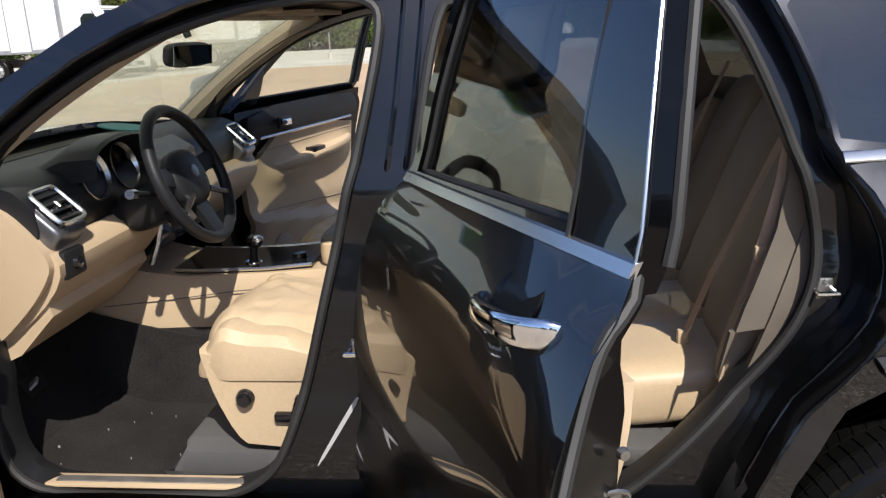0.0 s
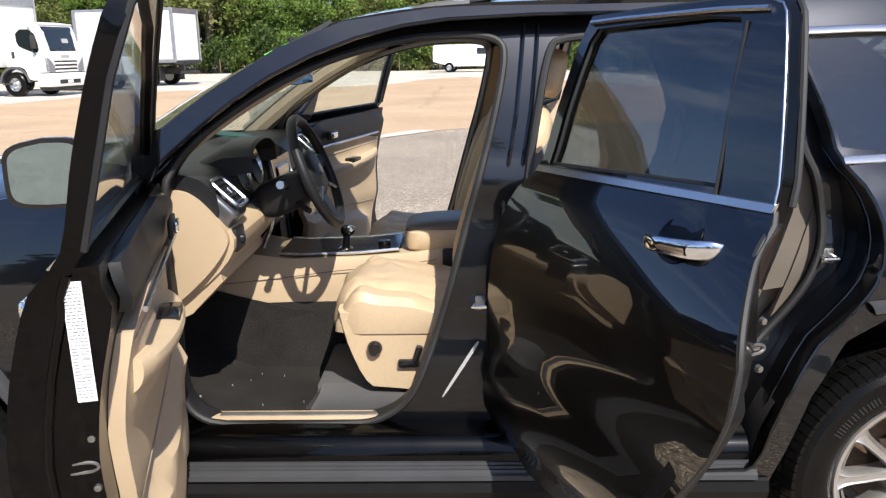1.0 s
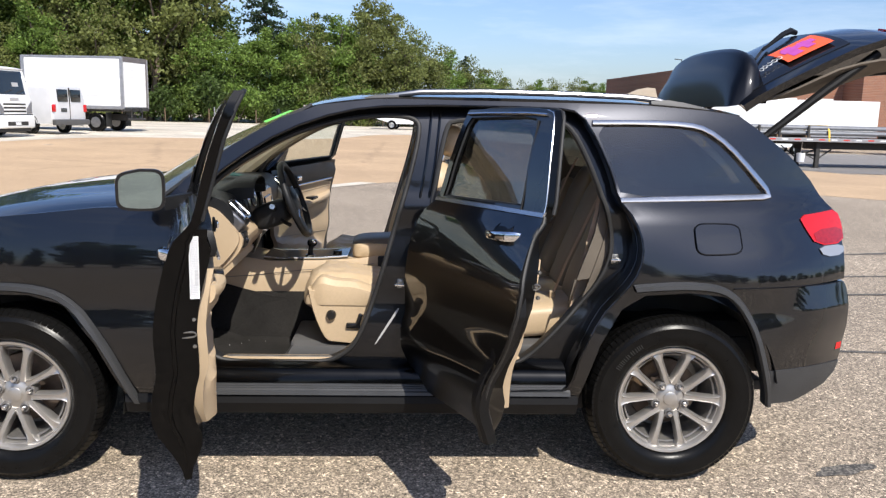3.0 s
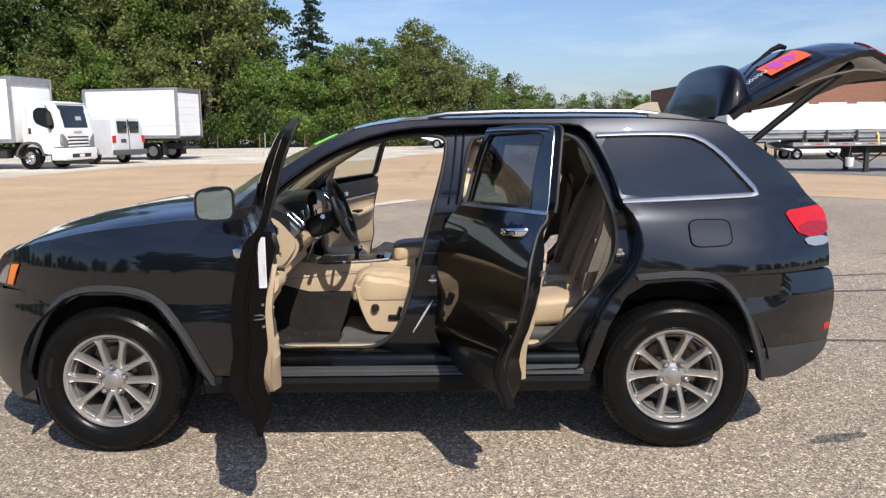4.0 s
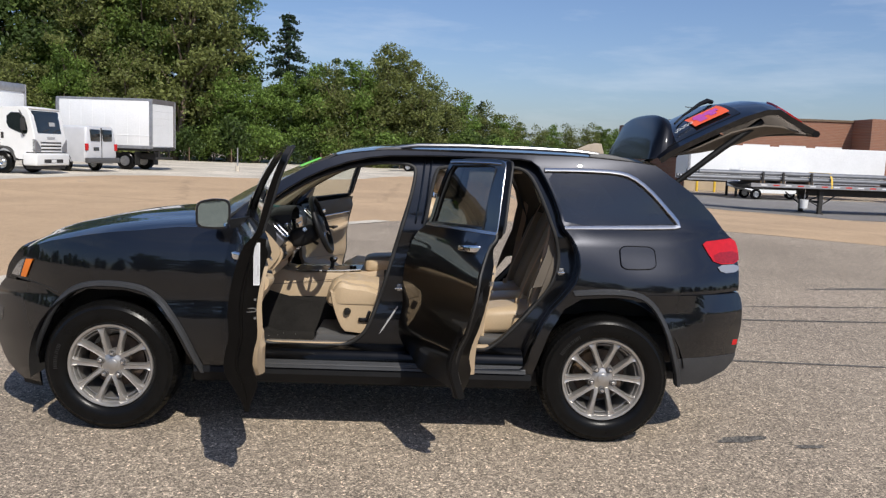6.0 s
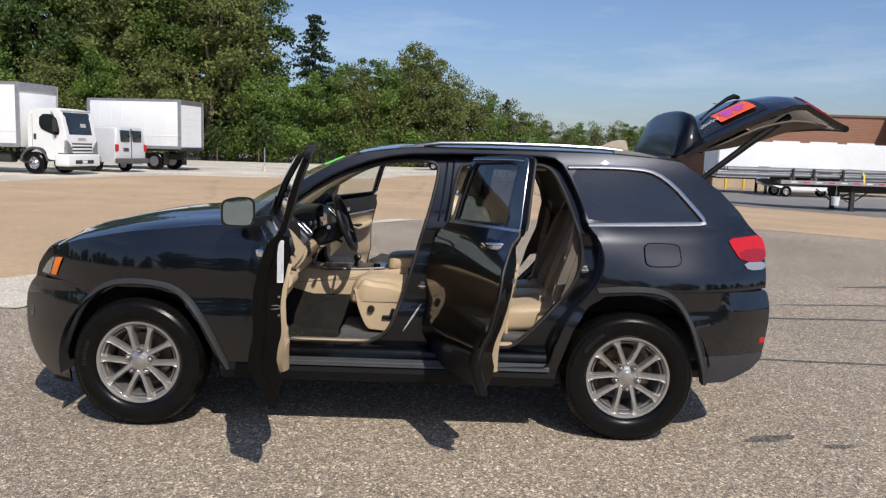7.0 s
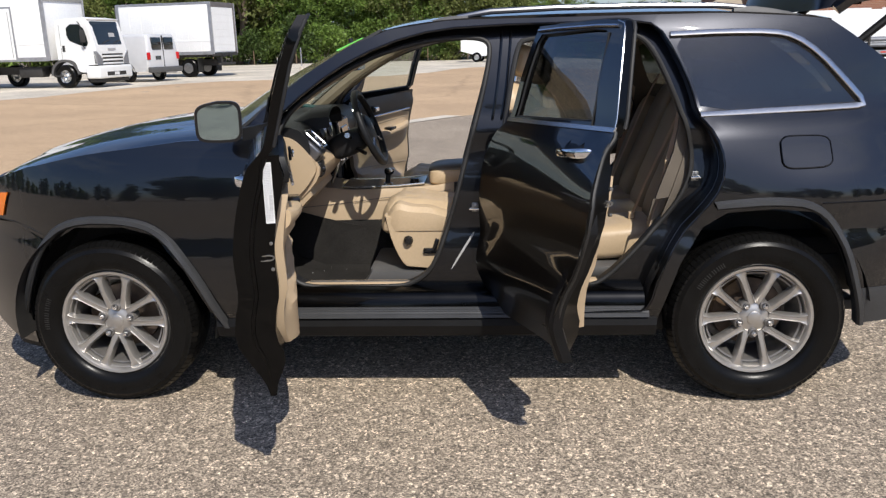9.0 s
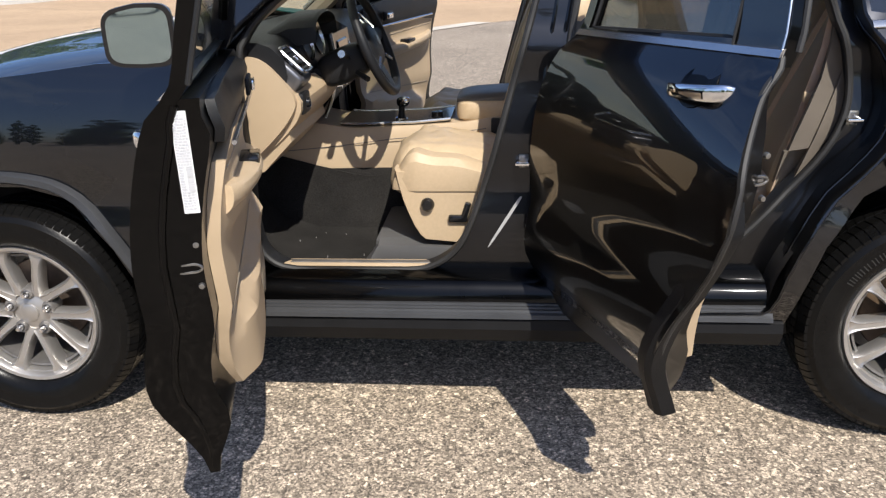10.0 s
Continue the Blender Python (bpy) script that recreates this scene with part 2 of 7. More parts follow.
def part(name, bm, material, parent=None, label="", sharp=32, at=None, normals=True):
    """Links a bmesh as one mesh object, under a thing or a part."""
    if normals:
        bmesh.ops.recalc_face_normals(bm, faces=bm.faces)
    me = bpy.data.meshes.new(name)
    bm.to_mesh(me)
    bm.free()
    for m in material if isinstance(material, (list, tuple)) else (material,):
        me.materials.append(m)
    ob = new(name, me)
    finish(ob, sharp)
    if parent is not None:
        ob.parent = parent
    if at is not None:
        ob.matrix_basis = at
    if label:
        tagged(ob, label)
    return ob


def thing(name, label, category, at=None, group="", kind=""):
    ob = new(name)
    ob.empty_display_size = 0.2
    if at is not None:
        ob.matrix_basis = at
    return tagged(ob, label, category, group, kind)


def box(x0, x1, y0, y1, z0, z1, bevel=0.0, seg=2, bm=None):
    fresh = bmesh.new()
    bmesh.ops.create_cube(fresh, size=1)
    for v in fresh.verts:
        v.co = Vector(((x0 + x1) / 2 + v.co.x * (x1 - x0), (y0 + y1) / 2 + v.co.y * (y1 - y0), (z0 + z1) / 2 + v.co.z * (z1 - z0)))
    if bevel:
        bmesh.ops.bevel(fresh, geom=fresh.edges[:], offset=bevel, segments=seg, affect="EDGES", profile=0.5)
    return merge(bm, fresh)


def merge(bm, extra):
    if bm is None:
        return extra
    tmp = bpy.data.meshes.new("tmp")
    extra.to_mesh(tmp)
    extra.free()
    bm.from_mesh(tmp)
    bpy.data.meshes.remove(tmp)
    return bm


def moved(bm, m):
    bmesh.ops.transform(bm, matrix=m, verts=bm.verts)
    return bm


def tube(points, radius, sides=10, bm=None, closed=False, flat=1.0):
    """A round bar along points; radius a number or one for each point."""
    fresh = bmesh.new()
    pts = [Vector(p) for p in points]
    rings = []
    count = len(pts)
    ref = None
    for i, p in enumerate(pts):
        a = pts[(i - 1) % count] if closed or i else p
        c = pts[(i + 1) % count] if closed or i < count - 1 else p
        d = (c - a).normalized()
        if ref is None:
            ref = Vector((0, 0, 1)) if abs(d.z) < 0.9 else Vector((1, 0, 0))
        s = d.cross(ref).normalized()
        u = s.cross(d).normalized()
        ref = u
        r = radius[i] if isinstance(radius, (list, tuple)) else radius
        rings.append([fresh.verts.new(p + (s * math.cos(k * math.tau / sides) * flat + u * math.sin(k * math.tau / sides)) * r) for k in range(sides)])
    for i in range(count if closed else count - 1):
        a, c = rings[i], rings[(i + 1) % count]
        for k in range(sides):
            fresh.faces.new((a[k], a[(k + 1) % sides], c[(k + 1) % sides], c[k]))
    if not closed:
        fresh.faces.new(rings[0][::-1]), fresh.faces.new(rings[-1])
    return merge(bm, fresh)


def lathe(profile, sides=48, axis="y", bm=None, closed=False):
    """Turns (radius, along) points round an axis."""
    fresh = bmesh.new()
    rings = []
    for r, h in profile:
        ring = []
        for k in range(sides):
            c, s = r * math.cos(k * math.tau / sides), r * math.sin(k * math.tau / sides)
            ring.append(fresh.verts.new((c, h, s) if axis == "y" else ((c, s, h) if axis == "z" else (h, c, s))))
        rings.append(ring)
    last = len(rings) if closed else len(rings) - 1
    for i in range(last):
        a, c = rings[i], rings[(i + 1) % len(rings)]
        for k in range(sides):
            fresh.faces.new((a[k], a[(k + 1) % sides], c[(k + 1) % sides], c[k]))
    if not closed:
        if profile[0][0] > 1e-5:
            fresh.faces.new(rings[0][::-1])
        if profile[-1][0] > 1e-5:
            fresh.faces.new(rings[-1])
    bmesh.ops.remove_doubles(fresh, verts=fresh.verts, dist=1e-5)
    return merge(bm, fresh)


def grid(rows, bm=None, closed=False):
    """A sheet through rows of points, all of the same length."""
    fresh = bmesh.new()
    vs = [[fresh.verts.new(p) for p in row] for row in rows]
    for a, c in zip(vs, vs[1:]):
        m = len(a)
        for k in range(m if closed else m - 1):
            fresh.faces.new((a[k], a[(k + 1) % m], c[(k + 1) % m], c[k]))
    return merge(bm, fresh)


def loft(rows, bm=None):
    """A closed skin through rings of points, with end caps."""
    fresh = grid(rows, closed=True)
    fresh.verts.ensure_lookup_table()
    m = len(rows[0])
    fresh.faces.new(fresh.verts[:m][::-1]), fresh.faces.new(fresh.verts[-m:])
    return merge(bm, fresh)


def thick(bm, depth):
    """Gives a sheet a thickness along its normals, inwards."""
    bmesh.ops.recalc_face_normals(bm, faces=bm.faces)
    bmesh.ops.solidify(bm, geom=bm.faces[:], thickness=depth)
    return bm


def lerp_table(table, v):
    if v <= table[0][0]:
        return table[0][1]
    if v >= table[-1][0]:
        return table[-1][1]
    for i in range(len(table) - 1):
        (a, p), (c, q) = table[i], table[i + 1]
        if v <= c:
            t = (v - a) / (c - a)
            m0 = (q - (table[i - 1][1] if i else p)) / (c - (table[i - 1][0] if i else a))
            m1 = ((table[i + 2][1] if i + 2 < len(table) else q) - p) / ((table[i + 2][0] if i + 2 < len(table) else c) - a)
            h = c - a
            return (2 * t**3 - 3 * t**2 + 1) * p + (t**3 - 2 * t**2 + t) * h * m0 + (-2 * t**3 + 3 * t**2) * q + (t**3 - t**2) * h * m1


def rounded(pts, times=2, closed=True):
    """Cuts the corners of an outline."""
    for _ in range(times):
        out = []
        count = len(pts)
        for i in range(count if closed else count - 1):
            a, c = pts[i], pts[(i + 1) % count]
            out.append(tuple(0.75 * p + 0.25 * q for p, q in zip(a, c)))
            out.append(tuple(0.25 * p + 0.75 * q for p, q in zip(a, c)))
        pts = out if closed else [pts[0]] + out[1:-1] + [pts[-1]]
    return pts


def inside(p, poly):
    hit, x, y = False, p[0], p[1]
    j = len(poly) - 1
    for i in range(len(poly)):
        xi, yi, xj, yj = poly[i][0], poly[i][1], poly[j][0], poly[j][1]
        if (yi > y) != (yj > y) and x < (xj - xi) * (y - yi) / (yj - yi) + xi:
            hit = not hit
        j = i
    return hit


def resample(poly, step):
    out = []
    for i in range(len(poly)):
        a, c = Vector(poly[i]), Vector(poly[(i + 1) % len(poly)])
        k = max(1, int((c - a).length / step + 0.5))
        out += [tuple(a.lerp(c, j / k)) for j in range(k)]
    return out


def fill(outline, holes=(), step=0.05):
    """Flat triangles over an outline with holes: points, triangles, border loops."""
    loops = [resample(outline, step)] + [resample(h, step) for h in holes]
    pts, edges, borders = [], [], []
    for lp in loops:
        s = len(pts)
        pts += [Vector(p) for p in lp]
        edges += [(s + i, s + (i + 1) % len(lp)) for i in range(len(lp))]
    xs, ys = [p.x for p in pts], [p.y for p in pts]
    edge_pts = np.array([(p.x, p.y) for p in pts])
    x = min(xs) + step / 2
    while x < max(xs):
        y = min(ys) + step / 2
        while y < max(ys):
            if inside((x, y), loops[0]) and not any(inside((x, y), h) for h in loops[1:]):
                if np.min(np.hypot(edge_pts[:, 0] - x, edge_pts[:, 1] - y)) > 0.45 * step:
                    pts.append(Vector((x, y)))
            y += step
        x += step
    v, e, f, *_ = delaunay_2d_cdt(pts, edges, [], 0, 1e-6)
    tris = []
    for t in f:
        c = (sum(v[i][0] for i in t) / 3, sum(v[i][1] for i in t) / 3)
        if inside(c, loops[0]) and not any(inside(c, h) for h in loops[1:]):
            tris.append(tuple(t))
    return v, tris


def panel(outline, holes, surf, depth, step=0.05, bm=None, edge=0.0):
    """A curved plate: the outline (x, z) laid on surf(x, z, d), with d the depth below the skin."""
    v, tris = fill(outline, holes, step)
    fresh = bmesh.new()
    front = [fresh.verts.new(surf(p[0], p[1], 0.0)) for p in v]
    for t in tris:
        fresh.faces.new([front[i] for i in t])
    fresh.faces.ensure_lookup_table()
    shown = len(fresh.faces)
    if depth:
        back = [fresh.verts.new(surf(p[0], p[1], depth)) for p in v]
        rims = [e for e in fresh.edges if len(e.link_faces) == 1]
        index = {vert: i for i, vert in enumerate(front)}
        for t in tris:
            fresh.faces.new([back[i] for i in reversed(t)])
        for e in rims:
            i, j = index[e.verts[0]], index[e.verts[1]]
            fresh.faces.new((front[i], front[j], back[j], back[i]))
        if edge:
            # rounded front edge; sides and back take the second material
            fresh.faces.ensure_lookup_table()
            for f in fresh.faces[shown:]:
                f.material_index = 1
            bends = [e for e in fresh.edges if len(e.link_faces) == 2 and {f.index < shown for f in e.link_faces} == {True, False} and {f.material_index for f in e.link_faces} == {0, 1}]
            bmesh.ops.bevel(fresh, geom=bends, offset=edge, segments=3, affect="EDGES", profile=0.5, material=0, clamp_overlap=True)
    loose = [vert for vert in fresh.verts if not vert.link_faces]
    bmesh.ops.delete(fresh, geom=loose, context="VERTS")
    return merge(bm, fresh)

REDD = mat("deep_red_lens", (0.28, 0.006, 0.008), 0.15, 0.0, 0.5, 0.02, vary=0.3, vscale=60)
# ---- the car: black SUV with all doors and the tailgate open ----
suv = thing("suv", "black pearl SUV parked with all doors and tailgate open", "car")

SIDE = [(0.20, 0.86), (0.36, 0.908), (0.48, 0.932), (0.60, 0.938), (0.70, 0.934), (0.745, 0.926), (0.79, 0.915), (0.86, 0.917), (0.92, 0.920), (0.96, 0.918), (1.04, 0.907), (1.12, 0.889), (1.20, 0.865),
        (1.245, 0.843), (1.285, 0.803), (1.45, 0.760), (1.60, 0.712), (1.70, 0.664), (1.76, 0.60)]


def half_width(x, z):
    w = lerp_table(SIDE, z)
    if x < -1.2:
        w -= 0.30 * (-1.2 - x) ** 2.5
    if x > 1.3:
        w -= 0.215 * ((x - 1.3) / 1.0) ** 3
    if z > 1.1 and x > 0.6:
        w -= 0.02 * min(1, (z - 1.1) / 0.2) * min(1, (x - 0.6))
    if x > 1.2 and z > 0.93:
        w -= 0.045 * ease((x - 1.2) / 0.6) * ease((z - 0.93) / 0.22) * (1 - 0.6 * ease((z - 1.30) / 0.40))
    return w


def skin(side, off=0.0):
    """The car's flank: the point at (x, z), d below the skin. side -1: the driver's."""
    def surf(x, z, d=0.0):
        return (x, side * (half_width(x, z) + off - d), z)
    return surf


DOORS_CUT = [(-0.735, 0.44), (-0.740, 1.00), (-0.725, 1.20), (-0.685, 1.275), (-0.50, 1.43), (-0.30, 1.555), (-0.05, 1.645), (0.20, 1.676), (0.90, 1.680),
             (1.02, 1.662), (1.095, 1.535), (1.160, 1.385), (1.184, 1.285), (1.25, 1.20), (1.284, 1.10), (1.272, 0.99), (1.205, 0.89), (1.10, 0.77), (1.02, 0.60), (0.985, 0.46), (0.94, 0.43), (-0.70, 0.42)]
FRONT_DOOR = [(-0.730, 0.44), (-0.735, 1.00), (-0.720, 1.20), (-0.68, 1.272), (-0.50, 1.432), (-0.30, 1.560), (-0.05, 1.668), (0.20, 1.706), (0.318, 1.704),
              (0.338, 1.64), (0.300, 1.30), (0.282, 1.20), (0.272, 0.90), (0.260, 0.62), (0.256, 0.50), (0.250, 0.418), (0.215, 0.422), (0.10, 0.432), (-0.69, 0.425)]
REAR_DOOR = [(0.322, 0.46), (0.330, 0.62), (0.332, 0.90), (0.326, 1.12), (0.350, 1.20), (0.385, 1.275), (0.395, 1.31), (0.432, 1.60), (0.445, 1.662), (0.90, 1.675), (1.045, 1.668),
             (1.078, 1.635), (1.138, 1.48), (1.168, 1.36), (1.172, 1.310), (1.190, 1.262), (1.202, 1.20), (1.218, 1.14), (1.243, 1.07), (1.243, 0.985), (1.212, 0.905), (1.130, 0.785), (1.062, 0.64), (1.030, 0.50), (0.985, 0.44), (0.34, 0.43)]
FRONT_HOLE = [(-0.668, 0.66), (-0.675, 1.20), (-0.62, 1.318), (-0.44, 1.448), (-0.252, 1.548), (-0.02, 1.615), (0.18, 1.630), (0.285, 1.615), (0.298, 1.56),
              (0.255, 1.36), (0.198, 1.16), (0.150, 0.98), (0.110, 0.84), (0.055, 0.68), (0.005, 0.585), (-0.08, 0.53), (-0.16, 0.52), (-0.54, 0.515), (-0.635, 0.555)]
REAR_HOLE = [(0.335, 0.56), (0.345, 1.16), (0.375, 1.36), (0.415, 1.58), (0.45, 1.618), (0.88, 1.628), (0.965, 1.61), (1.02, 1.54), (1.085, 1.40), (1.155, 1.22),
             (1.18, 1.10), (1.165, 0.99), (1.095, 0.86), (0.955, 0.70), (0.845, 0.585), (0.775, 0.530), (0.71, 0.514), (0.42, 0.51)]
QUARTER_WINDOW = [(1.074, 1.618), (1.172, 1.40), (1.202, 1.287), (1.87, 1.302), (1.925, 1.312), (1.825, 1.42), (1.715, 1.53), (1.61, 1.60), (1.51, 1.622), (1.30, 1.626)]
BODY_EDGE = [(-0.80, 1.245), (-0.72, 1.335), (-0.52, 1.485), (-0.33, 1.600), (-0.15, 1.668), (0.10, 1.700), (0.5, 1.712), (1.2, 1.708), (1.55, 1.690), (1.77, 1.666),
             (1.87, 1.60), (2.035, 1.485), (2.165, 1.37), (2.262, 1.255), (2.315, 1.21), (2.325, 1.05), (2.315, 0.92), (1.80, 0.900), (1.70, 0.885), (1.655, 0.872), (1.50, 0.888), (1.30, 0.874),
             (1.20, 0.81), (1.11, 0.66), (1.03, 0.42), (1.01, 0.34), (-0.95, 0.34), (-0.965, 0.40), (-0.98, 0.44), (-0.78, 0.50), (-0.78, 1.0), (-0.78, 1.20)]
FENDER = [(-0.748, 1.225), (-1.07, 1.215), (-1.50, 1.165), (-1.83, 1.102), (-2.02, 1.045), (-2.055, 1.01), (-2.11, 0.86), (-1.95, 0.842), (-1.80, 0.785), (-1.72, 0.758), (-1.67, 0.795),
          (-1.59, 0.838), (-1.36, 0.842), (-1.215, 0.802), (-1.085, 0.64), (-0.985, 0.44), (-0.755, 0.44), (-0.748, 1.0)]


def jamb_in(z):
    """How far the door frames lie below the flank's skin."""
    return 0.145 - 0.080 * ease((z - 1.10) / 0.24)


STEPM = mat("worn_step_plastic", (0.036, 0.037, 0.039), 0.42, vary=0.2, vscale=9, bump=0.2, bscale=400)


def jamb_skin(side):
    def surf(x, z, d=0.0):
        return (x, side * (half_width(x, z) - jamb_in(z) - d), z)
    return surf


def flank(side):
    part("body_side", panel(BODY_EDGE, [rounded(DOORS_CUT, 1), rounded(QUARTER_WINDOW, 1)], skin(side), 0.03, 0.045), PAINT, suv)
    part("front_fender", panel(FENDER, [], skin(side, 0.001), 0.02, 0.045), PAINT, suv)
    part("door_jamb", panel(rounded(DOORS_CUT, 1), [rounded(FRONT_HOLE, 2), rounded(REAR_HOLE, 2)], jamb_skin(side), 0.05, 0.04), JAMB, suv)
    # the step between the outer skin and the jamb
    edge = resample(rounded(DOORS_CUT, 1), 0.04)
    s = skin(side)
    part("jamb_edge", thick(grid([[s(x, z, 0.0) for x, z in edge], [s(x, z, 0.05) for x, z in edge], [s(x, z, jamb_in(z) + 0.02) for x, z in edge]], closed=True), 0.004), JAMB, suv)
    for k, (off, r) in enumerate(((-0.002, 0.0055), (0.075, 0.009))):
        part("jamb_bead", tube([s(x, z, off) for x, z in edge], r, 6, closed=True), JAMB, suv)
    for hole, nm in ((FRONT_HOLE, "front_door_seal"), (REAR_HOLE, "rear_door_seal")):
        loop = resample(rounded(hole, 2), 0.035)
        part(nm, tube([s(x, z, jamb_in(z) - 0.008) for x, z in loop], 0.011, 8, closed=True), SEALG, suv, "grey rubber door seal")
        cx, cz = sum(p[0] for p in loop) / len(loop), sum(p[1] for p in loop) / len(loop)
        part("inner_pillar_trim", grid([[s(x, z, jamb_in(z) + 0.006) for x, z in loop], [s(x + (cx - x) * 0.012, z + (cz - z) * 0.012, jamb_in(z) + 0.05) for x, z in loop],
                                        [s(x - (cx - x) * 0.02, z - (cz - z) * 0.02, jamb_in(z) + 0.10) for x, z in loop]], closed=True), BLACKL, suv, "dark inner trim round the opening")
    # quarter glass and its bright surround
    qg = part("quarter_glass", panel(rounded(QUARTER_WINDOW, 1), [], skin(side, -0.006), 0.005, 0.06), TINT, suv, "dark tinted quarter window")
    trim = rounded([(1.072, 1.620), (1.30, 1.626), (1.51, 1.622), (1.61, 1.60), (1.715, 1.53), (1.825, 1.42), (1.935, 1.305), (1.87, 1.299), (1.194, 1.283)], 1, False)
    rows = []
    for k, (x, z) in enumerate(trim):
        (xa, za), (xb, zb) = trim[max(0, k - 1)], trim[min(len(trim) - 1, k + 1)]
        run = Vector((xb - xa, zb - za)).normalized()
        w = 0.0105 + 0.003 * ease((x - 1.25) / 0.55)
        rows.append([s(x - run.y * w * t, z + run.x * w * t, -0.014 * h + 0.30 * run.x * w * t) for t, h in ((-1.0, -0.5), (-0.95, 0.75), (-0.7, 1.0), (0.7, 1.0), (0.95, 0.75), (1.0, -0.5))])
    part("window_surround", loft(rows), BRIGHT, suv, "bright metal window surround")
    # wheel-arch cladding
    rear = rounded([(1.889, 0.352), (1.874, 0.42), (1.852, 0.49), (1.77, 0.74), (1.66, 0.868), (1.50, 0.888), (1.30, 0.876), (1.262, 0.872)], 2, False)
    front = rounded([(-1.93, 0.36), (-1.87, 0.50), (-1.745, 0.745), (-1.595, 0.836), (-1.36, 0.842), (-1.215, 0.802), (-1.085, 0.64), (-0.985, 0.44), (-0.95, 0.37)], 2, False)
    for arc, c in ((rear, (1.4575, 0.40)), (front, (-1.4575, 0.40))):
        rows = []
        for x, z in arc:
            d = Vector((x - c[0], z - c[1])).normalized()
            prof = [(0.024, 0.05), (0.017, -0.016), (0.026, -0.029), (0.046, -0.026), (0.054, -0.010), (0.054, 0.012)]
            rows.append([s(x + d.x * r, z + d.y * r, h) for r, h in prof])
        part("wheel_arch_trim", thick(grid(rows), 0.004), FLARE, suv, "dark grey plastic wheel-arch flare")
    # wheel housings
    for cx in (-1.4575, 1.4575):
        rows = []
        for k in range(25):
            a = math.pi * (-0.06 + 1.12 * k / 24) if cx < 0 else math.pi * (0.05 + 1.01 * k / 24)
            r = 0.475 if cx < 0 else 0.49
            rows.append([(cx + r * math.cos(a), side * w, 0.39 + r * math.sin(a)) for w in (0.90, 0.78, 0.60, 0.50)])
        bm = grid(rows)
        bm = grid([[(cx + 0.001 * k, side * 0.50, 0.39 - 0.2) for k in range(2)], [(cx + 0.001 * k, side * 0.5, 0.4) for k in range(2)]], bm)
        inner = [r[-1] for r in rows]
        bmv = [bm.verts.new(p) for p in inner]
        bm.faces.new(bmv)
        part("wheel_housing", bm, CHASSIS, suv, "dark wheel housing")
    # sill with ribbed step trim
    part("sill", loft([[(x, side * w, z) for w, z in ((0.80, 0.40), (0.885, 0.425), (0.930, 0.405), (0.937, 0.375), (0.915, 0.325), (0.85, 0.295), (0.78, 0.30))] for x in (-0.965, -0.6, 0, 0.5, 1.02)]), TRIM, suv, "dark grey sill cladding")
    part("step_strip", thick(grid([[(x, side * w, z) for w, z in ((0.900, 0.455), (0.908, 0.453), (0.910, 0.447), (0.917, 0.446), (0.919, 0.440), (0.926, 0.439), (0.929, 0.432), (0.937, 0.427), (0.941, 0.414))] for x in (-0.74, -0.3, 0.2, 0.6, 0.985)]), 0.003), STEPM, suv, "ribbed grey step strip", sharp=20)
    part("sill_panel", thick(grid([[(x, side * w, z) for w, z in ((0.902, 0.450), (0.899, 0.472), (0.891, 0.493), (0.877, 0.509), (0.855, 0.519), (0.82, 0.525), (0.785, 0.528))] for x in (-0.72, -0.3, 0.1, 0.5, 0.97)]), 0.004), SHUT, suv)
    part("scuff_plate", box(-0.600, 0.02, side * 0.755 - 0.030, side * 0.755 + 0.026, 0.512, 0.534, 0.006), BEIGEP, suv, "beige sill scuff plate")
    part("scuff_plate", box(0.43, 0.78, side * 0.755 - 0.028, side * 0.755 + 0.028, 0.512, 0.540, 0.008), BEIGEP, suv, "beige sill scuff plate")
    part("scuff_inlay", box(-0.56, -0.02, side * 0.758 - 0.012, side * 0.758 + 0.012, 0.533, 0.5365, 0.001, 1), ALLOYD, suv, "worn metal sill inlay")


flank(-1)
flank(1)
drv = skin(-1)
fuel = rounded([(1.522, 1.186), (1.63, 1.187), (1.738, 1.182), (1.745, 1.12), (1.745, 1.060), (1.63, 1.055), (1.530, 1.057), (1.524, 1.12)], 2)
part("fuel_flap", panel(fuel, [], skin(-1, 0.004), 0.01, 0.03), PAINT, suv, "round-cornered black fuel flap")
part("fuel_flap_gap", tube([drv(x, z, -0.003) for x, z in resample(fuel, 0.03)], 0.0038, 6, closed=True), SHUT, suv)
# seam between the rear door and the quarter panel
for zz, xx in ((0.505, 0.204),):
    part("sill_plug", moved(lathe([(0.0, 0), (0.016, 0), (0.016, 0.004), (0.010, 0.005), (0.0, 0.004)], 16), pose(xx, -half_width(xx, zz) + jamb_in(zz) - 0.008, zz)), RUBBER, suv)
# light-coloured scratch strip on the lower pillar
part("pillar_strip", thick(grid([[(0.113 + 0.102 * t + dx * w, -half_width(0.16, 0.69) + jamb_in(0.69) - 0.004, 0.608 + 0.165 * t - dx * 0.6 * w) for dx in (-1, 1)] for t, w in ((-0.04, 0.001), (0.1, 0.003), (0.5, 0.0042), (0.9, 0.004), (1.0, 0.002))]), 0.001), GREYT, suv, "pale adhesive strip", normals=False)


